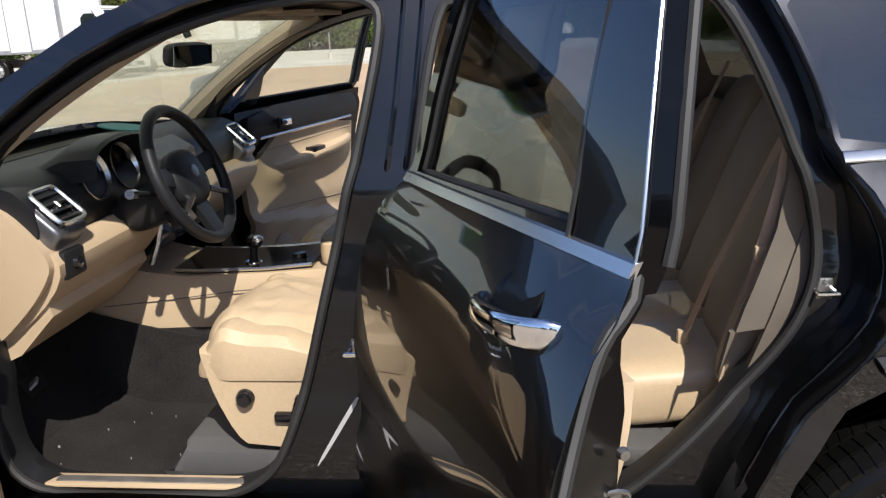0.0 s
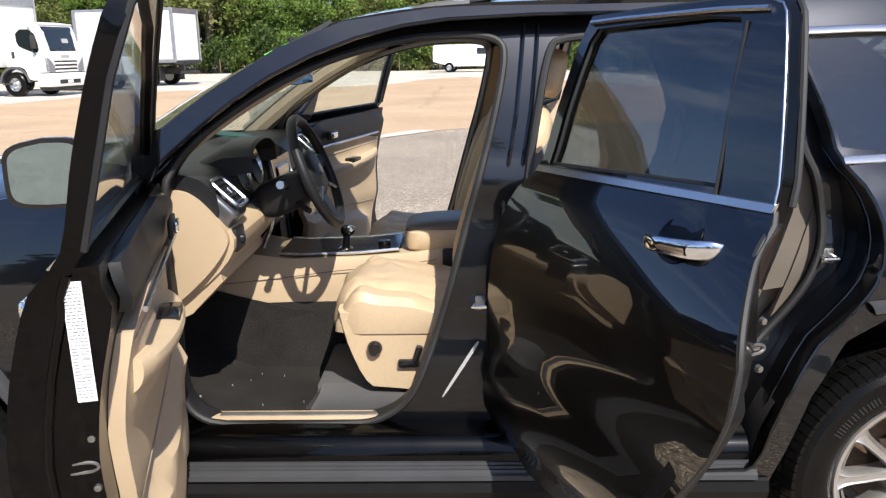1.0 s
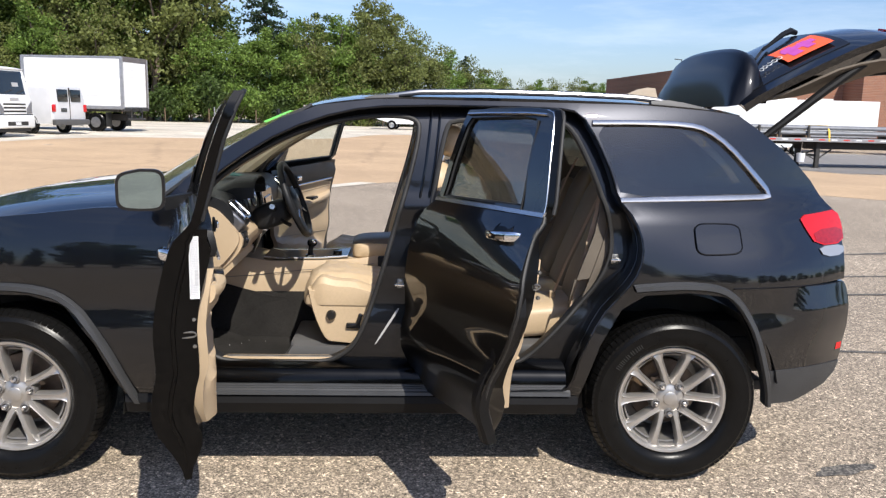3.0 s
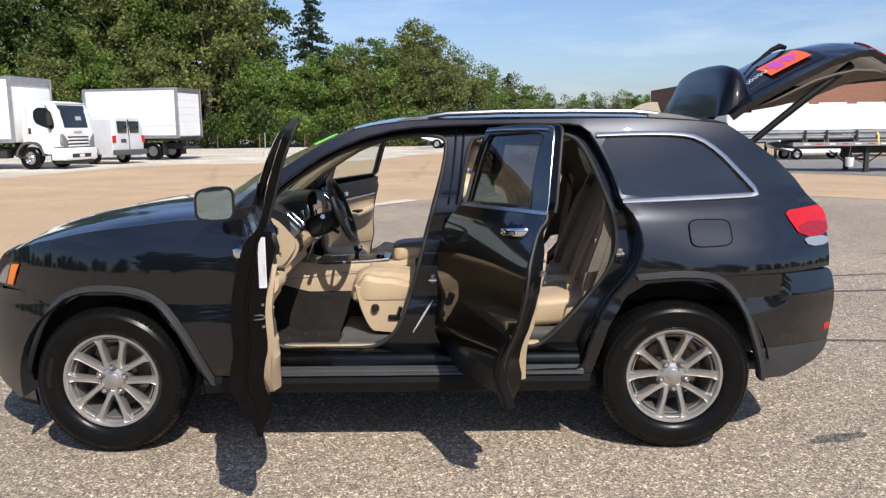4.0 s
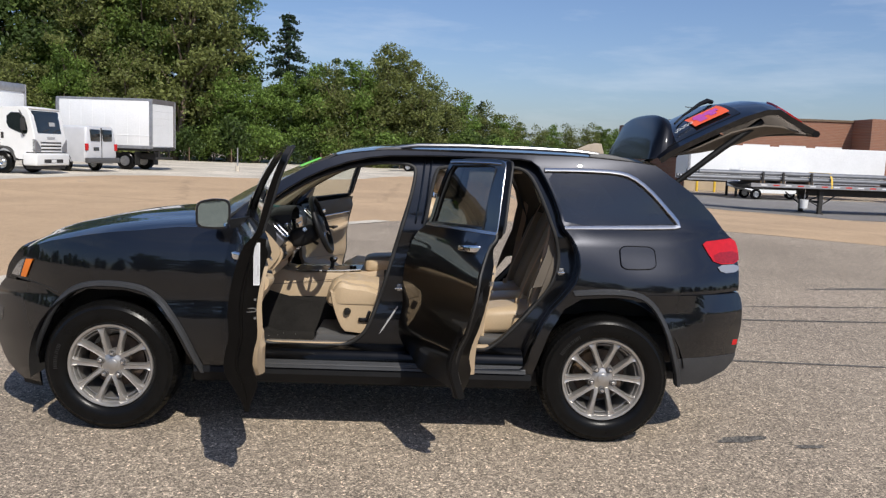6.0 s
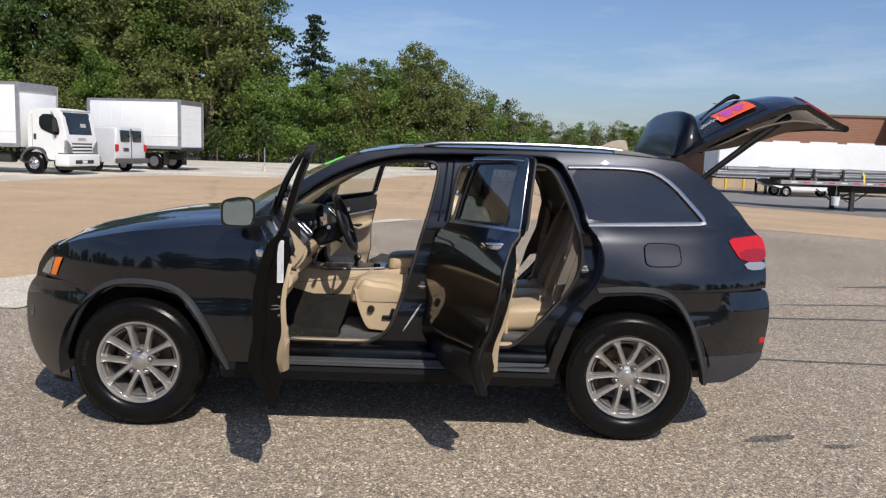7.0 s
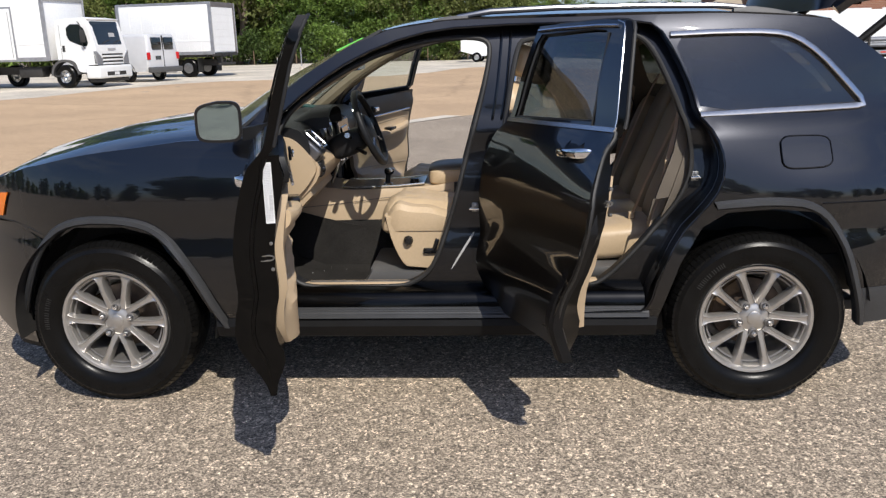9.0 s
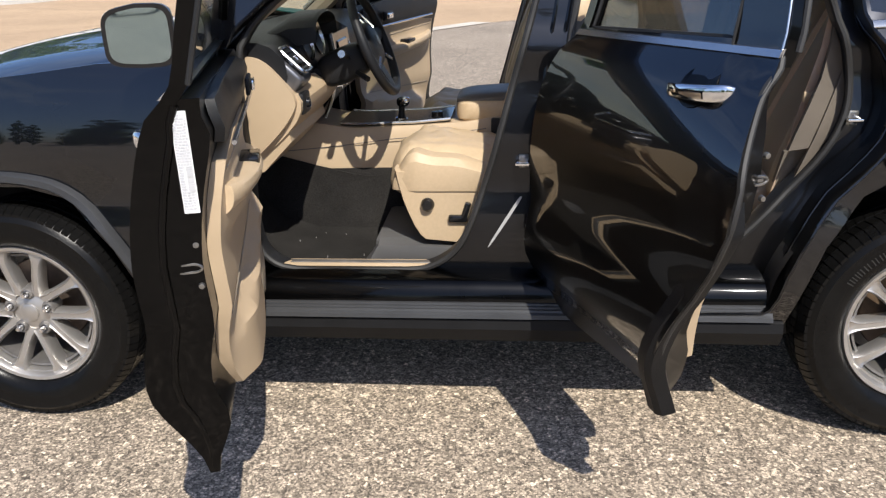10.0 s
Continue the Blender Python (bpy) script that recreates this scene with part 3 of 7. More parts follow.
def striker(x, z):
    y = -half_width(x, z) + jamb_in(z)
    plate = part("striker_plate", box(x - 0.016, x + 0.016, y - 0.005, y, z - 0.022, z + 0.022, 0.004), LATCHM, suv, "steel striker plate")
    part("door_striker", tube([(x - 0.022, y, z), (x - 0.022, y - 0.042, z), (x + 0.012, y - 0.042, z), (x + 0.012, y, z)], 0.0058, 8), CHROME, plate, "steel door striker loop")
    for dz in (-0.014, 0.014):
        part("striker_screw", moved(lathe([(0, -0.009), (0.005, -0.008), (0.006, -0.004), (0, -0.004)], 10), pose(x, y, z + dz)), STEEL, plate)



for s_ in (-1, 1):
    for dx in (-0.018, 0.022):
        part("pillar_ridge", tube([(x + dx, s_ * (half_width(x, z) - jamb_in(z) + 0.001), z) for x, z in ((0.285, 0.98), (0.300, 1.12), (0.322, 1.28), (0.345, 1.42), (0.362, 1.58), (0.368, 1.655))], 0.007, 6), JAMB, suv)
striker(0.222, 0.884)
striker(1.192, 1.010)

# roof, rails, windscreen, bonnet
def roof_half(x):
    return half_width(x, 1.70) - 0.002 + 0.014 * ease((x - 1.2) / 0.5)


def roof_z(x, y):
    edge = lerp_table([(-0.30, 1.628), (-0.15, 1.672), (0.1, 1.704), (0.5, 1.716), (1.2, 1.712), (1.55, 1.694), (1.78, 1.668)], x)
    return edge + 0.035 * (1 - min(1, abs(y) / roof_half(x)) ** 2)


rows = []
for i in range(30):
    t = i / 29
    row = []
    for k in range(17):
        u = -1 + k / 8
        x0 = -0.19 - 0.10 * (1 - u * u)
        x = x0 + (1.78 - x0) * t
        y = roof_half(x) * u
        row.append((x, y, roof_z(x, y)))
    rows.append(row)
part("roof", thick(grid(rows), 0.02), PAINT, suv)
part("headliner", thick(grid([[(x, y, roof_z(x, y) - 0.055) for x, y in ((-0.16 + 1.82 * i / 11, -0.58 + 1.16 * k / 8) for k in range(9))] for i in range(12)]), 0.01), CLOTH, suv, "greige cloth headliner")
for side in (-1, 1):
    path = [(0.10, 1.700), (0.16, 1.716), (0.30, 1.736), (0.6, 1.744), (1.0, 1.743), (1.28, 1.736), (1.40, 1.725), (1.47, 1.708)]
    part("roof_rail", tube([(x, side * (roof_half(x) - 0.05), z) for x, z in path], [0.006, 0.012, 0.014, 0.014, 0.014, 0.014, 0.012, 0.006], 10, flat=1.2), RAILM, suv, "satin silver roof rail")
    for spots in (((1.36, 0.020, 0.016), (1.44, 0.021, 0.022), (1.52, 0.020, 0.018), (1.60, 0.017, 0.011), (1.66, 0.010, 0.003)), ((0.03, 0.010, 0.004), (0.09, 0.018, 0.012), (0.20, 0.018, 0.014))):
        part("rail_foot", loft([[(x, side * (roof_half(x) - 0.05) + y * w, roof_z(x, roof_half(x) - 0.05) - 0.006 + h * zz) for y, zz in ((-1, 0), (-0.8, 0.85), (-0.5, 1.25), (0.5, 1.25), (0.8, 0.85), (1, 0))] for x, w, h in spots]), GREYP, suv, "grey roof-rail foot")
part("roof_antenna", loft([[(x, y * w, roof_z(x, 0) - 0.004 + h * zz) for y, zz in ((-1, 0), (-0.75, 0.7), (-0.4, 1.0), (0.4, 1.0), (0.75, 0.7), (1, 0))] for x, w, h in ((1.36, 0.006, 0.006), (1.42, 0.030, 0.034), (1.47, 0.038, 0.060), (1.52, 0.040, 0.074), (1.56, 0.038, 0.074), (1.575, 0.034, 0.030))]), CLOTH, suv, "pale roof antenna fin")

rows = []
for i in range(13):
    t = i / 12
    row = []
    for k in range(17):
        u = -1 + 2 * k / 16
        bx, by, bz = -0.83 - 0.22 * (1 - u * u), 0.735 * u, 1.245 + 0.03 * (1 - u * u)
        tx, ty, tz = -0.185 - 0.10 * (1 - u * u), 0.630 * u, roof_z(-0.19 - 0.1 * (1 - u * u), 0.63 * u) - 0.006
        bulge = 0.022 * math.sin(math.pi * t)
        row.append((bx + (tx - bx) * t - bulge * 0.6, by + (ty - by) * t, bz + (tz - bz) * t + bulge))
    rows.append(row)
part("windscreen", thick(grid(rows), 0.004), WSG, suv, "clear windscreen glass")
WS = rows
for side in (-1, 1):
    col = [r[0 if side < 0 else -1] for r in rows]
    part("screen_edge_trim", tube([(p[0], p[1] + side * 0.004, p[2] + 0.004) for p in col], 0.014, 6), RUBBER, suv)
    # inner A-pillar cover
    part("pillar_cover", tube([(p[0] + 0.03, p[1] - side * 0.045, p[2] - 0.035) for p in col], 0.038, 8), CLOTH, suv, "beige cloth pillar cover")
part("screen_header", tube([(p[0] + 0.02, p[1], p[2] - 0.03) for p in rows[-1]], 0.03, 8), CLOTH, suv)
part("cowl", thick(grid([[(p[0] + dx, p[1], p[2] + dz) for p in rows[0]] for dx, dz in ((-0.10, -0.02), (0.02, 0.0), (0.06, -0.04))]), 0.006), TRIM, suv)


def bonnet_z(x):
    return lerp_table([(-2.20, 0.97), (-2.10, 1.025), (-2.02, 1.082), (-1.83, 1.142), (-1.5, 1.210), (-1.07, 1.250), (-0.78, 1.260)], x)


rows = []
for i in range(22):
    t = i / 21
    row = []
    for k in range(25):
        u = -1 + 2 * k / 24
        xr = -0.76 - 0.22 * (1 - u * u)
        xf = -2.05 - 0.17 * (1 - abs(u) ** 2.5)
        x = xf + (xr - xf) * t
        w = half_width(max(x, -2.05), bonnet_z(x) - 0.035) - 0.004
        edge = abs(u)
        drop = 0.045 * edge**6 + 0.02 * edge**2
        power = 0.022 * max(0, 1 - ((abs(u) - 0.0) / 0.62) ** 4)
        row.append((x, w * u, bonnet_z(x) + 0.014 + power - drop))
    rows.append(row)
part("bonnet", thick(grid(rows), 0.02), PAINT, suv)
for side in (0, -1):
    part("bonnet_gap", tube([(r[side][0], r[side][1] * 1.004, r[side][2] + 0.002) for r in rows], 0.0045, 6), RUBBER, suv)


def wrap(levels, sign, start, depth_end, bulge):
    """A bumper skin that runs from one flank round the end of the car to the other."""
    out = []
    for z in levels:
        xa, xe = lerp_table(start, z), lerp_table(depth_end, z)
        left = []
        for k in range(13):
            t = k / 12
            x = xa + (xe - xa) * (1 - (1 - t) ** 1.6)
            left.append((x, -half_width(x, z) - 0.002, z))
        ye = left[-1][1]
        mid = [(xe + sign * bulge * (1 - (y / ye) ** 2), y, z) for y in (ye * (1 - 2 * k / 14) for k in range(1, 14))]
        right = [(x, -y, zz) for x, y, zz in reversed(left)]
        out.append(left + mid + right)
    return out


front_start = [(0.22, -1.95), (0.36, -1.93), (0.50, -1.87), (0.66, -1.795), (0.745, -1.745), (0.785, -1.80), (0.842, -1.95)]
front_end = [(0.22, -2.09), (0.28, -2.19), (0.36, -2.245), (0.50, -2.285), (0.72, -2.28), (0.80, -2.24), (0.842, -2.19)]
part("front_bumper", thick(grid(wrap([0.22, 0.25, 0.30, 0.36, 0.43, 0.5, 0.58, 0.66, 0.72, 0.76, 0.80, 0.842], -1, front_start, front_end, 0.10)), 0.012), PAINT, suv)
part("lower_bumper_lip", thick(grid([[(x * 1.001, y * 0.985, z) for x, y, z in r] for r in wrap([0.19, 0.22, 0.26], -1, front_start, front_end, 0.09)]), 0.01), TRIM, suv)
part("grille_panel", thick(grid(wrap([0.842, 0.88, 0.93, 0.98, 1.03], -1, [(0.84, -2.10), (1.03, -2.02)], [(0.842, -2.19), (0.93, -2.155), (1.03, -2.07)], 0.13)), 0.012), GLOSSB, suv)
rear_start = [(0.36, 1.925), (0.46, 1.900), (0.60, 1.840), (0.74, 1.778), (0.84, 1.72), (0.87, 1.705), (0.91, 1.690)]
rear_end = [(0.36, 2.06), (0.40, 2.19), (0.45, 2.28), (0.55, 2.325), (0.66, 2.335), (0.78, 2.34), (0.87, 2.335), (0.905, 2.315)]
rb = wrap([0.52, 0.56, 0.62, 0.70, 0.76, 0.79, 0.80, 0.81, 0.84, 0.875, 0.892, 0.905], 1, rear_start, rear_end, 0.07)
for r, z in zip(rb, (0.52, 0.56, 0.62, 0.70, 0.76, 0.79, 0.80, 0.81, 0.84, 0.875, 0.892, 0.905)):
    for k, (x, y, zz) in enumerate(r):
        out = 0.042 * ease((x - 1.90) / 0.24) * (max(0, (0.905 - zz) / 0.105) if zz > 0.80 else max(0, 1 - ((0.80 - zz) / 0.20) ** 1.5))
        r[k] = (x, y + (out if y > 0 else -out), zz)
part("rear_bumper", thick(grid(rb), 0.012), PAINT, suv)
for side in (-1, 1):
    part("bumper_seam", tube([skin(side, 0.001)(x, 0.908, 0) for x in (1.70, 1.85, 2.0, 2.12, 2.22, 2.30)], 0.0032, 5), SHUT, suv)
part("rear_bumper_cladding", thick(grid([[(x + 0.004, y * 1.004, z) for x, y, z in r] for r in wrap([0.355, 0.38, 0.42, 0.47, 0.505, 0.525], 1, rear_start, rear_end, 0.07)]), 0.012), FLARE, suv, "dark grey lower bumper cladding")
for side in (-1, 1):
    s = skin(side, 0.006)
    part("rear_reflector", panel([(2.285, 0.585), (2.325, 0.585), (2.325, 0.625), (2.29, 0.625)], [], skin(side, 0.008), 0.012, 0.03), RED, suv)
    tl = part("tail_light", panel(rounded([(2.055, 1.216), (2.19, 1.226), (2.305, 1.236), (2.335, 1.16), (2.330, 1.082), (2.145, 1.082), (2.09, 1.155)], 1), [], s, 0.03, 0.03), RED, suv, "red tail-light lens")
    part("lens_band", panel(rounded([(2.13, 1.150), (2.332, 1.158), (2.330, 1.088), (2.148, 1.088)], 1), [], skin(side, 0.0075), 0.004, 0.03), REDD, tl, "darker red lower lens")
    part("reverse_lens", panel(rounded([(2.15, 1.078), (2.328, 1.078), (2.318, 1.032), (2.185, 1.030)], 1), [], s, 0.02, 0.03), CLEAR, tl, "clear reversing lens")
    hl = part("headlight", panel(rounded([(-1.945, 0.992), (-2.035, 0.985), (-2.08, 0.95), (-2.145, 0.868), (-2.03, 0.862), (-2.0, 0.89)], 1), [], s, 0.03, 0.03), LAMPD, suv, "dark headlight lens with amber marker")
    part("amber_marker", panel([(-1.952, 0.984), (-2.005, 0.980), (-2.050, 0.872), (-2.008, 0.870)], [], skin(side, 0.010), 0.012, 0.03), AMBER, hl, "amber side marker lens")
    part("lamp_reflector", panel([(-2.016, 0.976), (-2.036, 0.976), (-2.076, 0.942), (-2.128, 0.876), (-2.062, 0.872)], [], skin(side, 0.008), 0.010, 0.03), BRIGHT, hl, "silver headlight reflector")
    part("fog_light", panel([(-2.20, 0.66), (-2.24, 0.66), (-2.255, 0.58), (-2.215, 0.58)], [], skin(side, 0.004), 0.01, 0.03), LAMPD, suv)
    part("fender_seam", tube([skin(side, 0.002)(x, z, 0) for x, z in ((-1.78, 0.80), (-1.85, 0.825), (-1.95, 0.848), (-2.06, 0.853))], 0.003, 5), RUBBER, suv)

# tub: floor, firewall, bulkheads and rear side panels keep the cabin dark
part("floor_pan", box(-1.0, 1.1, -0.80, 0.80, 0.30, 0.40, 0.02), CHASSIS, suv)
part("firewall", box(-0.98, -0.90, -0.80, 0.80, 0.40, 1.24), CHASSIS, suv)
part("engine_bay", box(-2.05, -0.99, -0.48, 0.48, 0.30, 0.98), CHASSIS, suv)
part("underbody", box(-1.9, 2.1, -0.45, 0.45, 0.27, 0.33, 0.02), CHASSIS, suv)
part("cargo_pan", box(1.1, 2.2, -0.66, 0.66, 0.44, 0.62, 0.02), CHASSIS, suv)
part("cabin_carpet", thick(grid([[(x, y, z) for y in (-0.79, -0.4, 0, 0.4, 0.79)] for x, z in ((-0.90, 0.85), (-0.84, 0.62), (-0.74, 0.50), (-0.60, 0.455), (-0.2, 0.45), (0.35, 0.45), (0.62, 0.47), (0.70, 0.52))]), 0.01), CARPET, suv, "dark grey carpet with litter and dust")
part("cargo_floor", box(1.15, 2.2, -0.66, 0.66, 0.62, 0.70, 0.01), CARPET, suv)
part("tail_panel", box(2.16, 2.26, -0.62, 0.62, 0.42, 0.82, 0.02), PAINT, suv)
for side in (-1, 1):
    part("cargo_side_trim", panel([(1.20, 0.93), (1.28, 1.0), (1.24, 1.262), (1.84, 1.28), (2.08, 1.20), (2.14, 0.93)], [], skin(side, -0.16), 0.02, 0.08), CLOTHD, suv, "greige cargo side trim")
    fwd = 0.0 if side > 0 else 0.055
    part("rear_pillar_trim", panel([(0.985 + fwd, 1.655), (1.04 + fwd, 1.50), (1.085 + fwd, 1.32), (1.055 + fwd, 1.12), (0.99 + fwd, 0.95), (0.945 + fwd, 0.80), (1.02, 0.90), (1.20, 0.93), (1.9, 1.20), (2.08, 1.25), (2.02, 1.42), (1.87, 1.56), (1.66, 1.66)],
                                   [rounded([(1.15, 1.60), (1.215, 1.42), (1.265, 1.315), (1.85, 1.325), (1.755, 1.45), (1.585, 1.60)], 1)], lambda x, z, d=0.0, side=side: (x, side * (half_width(x, z) - jamb_in(z) - 0.035 - d), z), 0.02, 0.05), CLOTHD, suv, "inner rear pillar trim, greige darkened for shade")
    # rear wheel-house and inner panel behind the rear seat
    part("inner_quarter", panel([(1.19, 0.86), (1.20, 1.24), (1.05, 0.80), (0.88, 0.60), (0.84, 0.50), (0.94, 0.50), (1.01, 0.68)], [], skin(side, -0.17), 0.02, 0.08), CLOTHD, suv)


# ---- wheels ----
def wheel(x, side, spin):
    """A wheel: the alloy rim is the part, tyre, bolts and brake its pieces. Built for the driver's side, turned for the other."""
    at = pose(x, side * 0.80, 0.385, 0, 0, 0 if side < 0 else 180) @ pose(0, 0, 0, 0, spin, 0)
    # outwards is -y
    bm = lathe([(0.247, -0.082), (0.253, -0.098), (0.247, -0.108), (0.236, -0.106), (0.228, -0.094), (0.218, -0.03), (0.212, 0.10), (0.24, 0.13), (0.21, 0.13), (0.20, 0.09), (0.205, -0.02), (0.222, -0.085)], 64, closed=True)
    bm = lathe([(0.0, -0.080), (0.040, -0.079), (0.048, -0.075), (0.066, -0.070), (0.074, -0.055), (0.077, -0.02), (0.0, -0.02)], 40, bm=bm)
    rim = part("wheel", bm, ALLOY, suv, "silver ten-spoke alloy wheel", sharp=40, at=at)
    for k in range(5):
        for pair in (-1, 1):
            lug = math.tau * k / 5 + math.pi / 2
            rows = []
            root, tip = lug + pair * radians(26.0), lug + pair * radians(16.5)
            start = Vector((0.066 * math.cos(root), 0.066 * math.sin(root)))
            end = Vector((0.238 * math.cos(tip), 0.238 * math.sin(tip)))
            run = (end - start).normalized()
            px, pz = -run.y, run.x
            for t in (0.0, 0.12, 0.3, 0.5, 0.7, 0.8, 0.9, 1.0):
                p = start.lerp(end, t)
                w = 0.0160 + 0.0030 * t + 0.030 * max(0, (t - 0.70) / 0.30) ** 2 + 0.008 * max(0, 1 - t / 0.2)
                yf = -0.080 - 0.016 * math.sin(math.pi * min(1, t * 1.05) * 0.55)
                ring = []
                for off, dy in ((-1, 0.022), (-0.72, 0.004), (-0.60, 0.0), (-0.42, 0.005), (0.42, 0.005), (0.60, 0.0), (0.72, 0.004), (1, 0.022), (0.80, 0.055), (-0.80, 0.055)):
                    ring.append((p.x + px * w * off, yf + dy, p.y + pz * w * off))
                rows.append(ring)
            part("spoke", loft(rows), ALLOY, rim, sharp=40)
    part("centre_cap", lathe([(0.0, -0.087), (0.026, -0.0865), (0.031, -0.084), (0.0335, -0.070), (0.0, -0.070)], 28), ALLOY, rim)
    for k in range(5):
        a = math.tau * k / 5 + math.pi / 2
        p = (0.0700 * math.cos(a), 0, 0.0700 * math.sin(a))
        part("lug_boss", moved(lathe([(0.0, -0.076), (0.012, -0.076), (0.0135, -0.084), (0.0185, -0.085), (0.0225, -0.078), (0.024, -0.03), (0.0, -0.03)], 18), pose(*p)), ALLOYD, rim)
        part("lug_nut", moved(lathe([(0.0, -0.106), (0.007, -0.105), (0.0100, -0.098), (0.0110, -0.078), (0.0115, -0.076), (0.0115, -0.07), (0.0, -0.07)], 12), pose(*p)), CHROME, rim)
    part("barrel", lathe([(0.212, -0.07), (0.200, 0.0), (0.198, 0.10), (0.06, 0.11), (0.06, 0.10), (0.190, 0.09), (0.194, 0.0), (0.204, -0.068)], 48, closed=True), ALLOYD, rim)
    disc = part("brake_disc", lathe([(0.03, 0.03), (0.155, 0.03), (0.158, 0.034), (0.158, 0.054), (0.155, 0.058), (0.03, 0.058)], 48, closed=True), DISC, rim)
    cal = bmesh.new()
    rows = []
    for k in range(7):
        a = radians(150 + 12 * k)
        rows.append([(r * math.cos(a), yy, r * math.sin(a)) for r, yy in ((0.11, 0.004), (0.160, 0.004), (0.172, 0.016), (0.172, 0.07), (0.11, 0.07))])
    part("brake_caliper", loft(rows, cal), RUST, rim, "rust-brown brake caliper")
    prof = [(0.243, -0.070), (0.247, -0.098), (0.262, -0.118), (0.285, -0.131), (0.315, -0.134), (0.338, -0.131), (0.345, -0.133), (0.352, -0.128), (0.368, -0.117), (0.381, -0.098), (0.3845, -0.080),
            (0.386, 0.0), (0.3845, 0.080), (0.381, 0.098), (0.352, 0.128), (0.315, 0.134), (0.262, 0.118), (0.243, 0.07)]
    tyre = part("tyre", lathe(prof, 96, closed=True), TYRE, rim, "black all-season tyre with worn sidewall lettering", sharp=50)
    # tread blocks
    bm = bmesh.new()
    n = 84
    for k in range(n):
        a = math.tau * k / n
        for y0, y1, skew, h in ((-0.122, -0.088, 0.0, 0.368), (-0.080, -0.036, 0.3, 0.3865), (-0.028, 0.006, -0.25, 0.387), (0.014, 0.05, 0.3, 0.3865)):
            wdt = math.tau / n * 0.84
            vs = []
            for rr in (0.0, 1.0):
                for (aa, yy) in ((a, y0), (a + wdt, y0), (a + wdt + skew * wdt, y1), (a + skew * wdt, y1)):
                    edge = (yy == y0 and h < 0.38)
                    base = 0.355 if edge else 0.377
                    top = 0.3700 if edge else 0.3878
                    rad = base + (top - base) * rr
                    vs.append(bm.verts.new((rad * math.cos(aa), yy, rad * math.sin(aa))))
            for f in ((4, 5, 6, 7), (0, 1, 5, 4), (1, 2, 6, 5), (2, 3, 7, 6), (3, 0, 4, 7)):
                bm.faces.new([vs[i] for i in f])
    tagged(part("tread", bm, TYRE, rim, normals=True, sharp=20), kind="stuff")
    # raised sidewall lettering, two worn arcs
    for start in (2.75,):
        bm = bmesh.new()
        for k in range(7):
            a = start + 0.075 * k + 0.01 * math.sin(5.0 * k)
            for dr, da in ((0.0, 0.0), (0.0, 0.035)):
                box0 = [(0.296, a + da), (0.296, a + da + 0.012), (0.318, a + da + 0.012), (0.318, a + da)]
                vs = [bm.verts.new((r * math.cos(b), -0.1348, r * math.sin(b))) for r, b in box0]
                bm.faces.new(vs)
        tagged(part("sidewall_mark", bm, TYREL, rim), kind="stuff")
    return rim


wheel(-1.4575, -1, 2)
wheel(1.4575, -1, 36)
wheel(-1.4575, 1, 20)
wheel(1.4575, 1, 50)


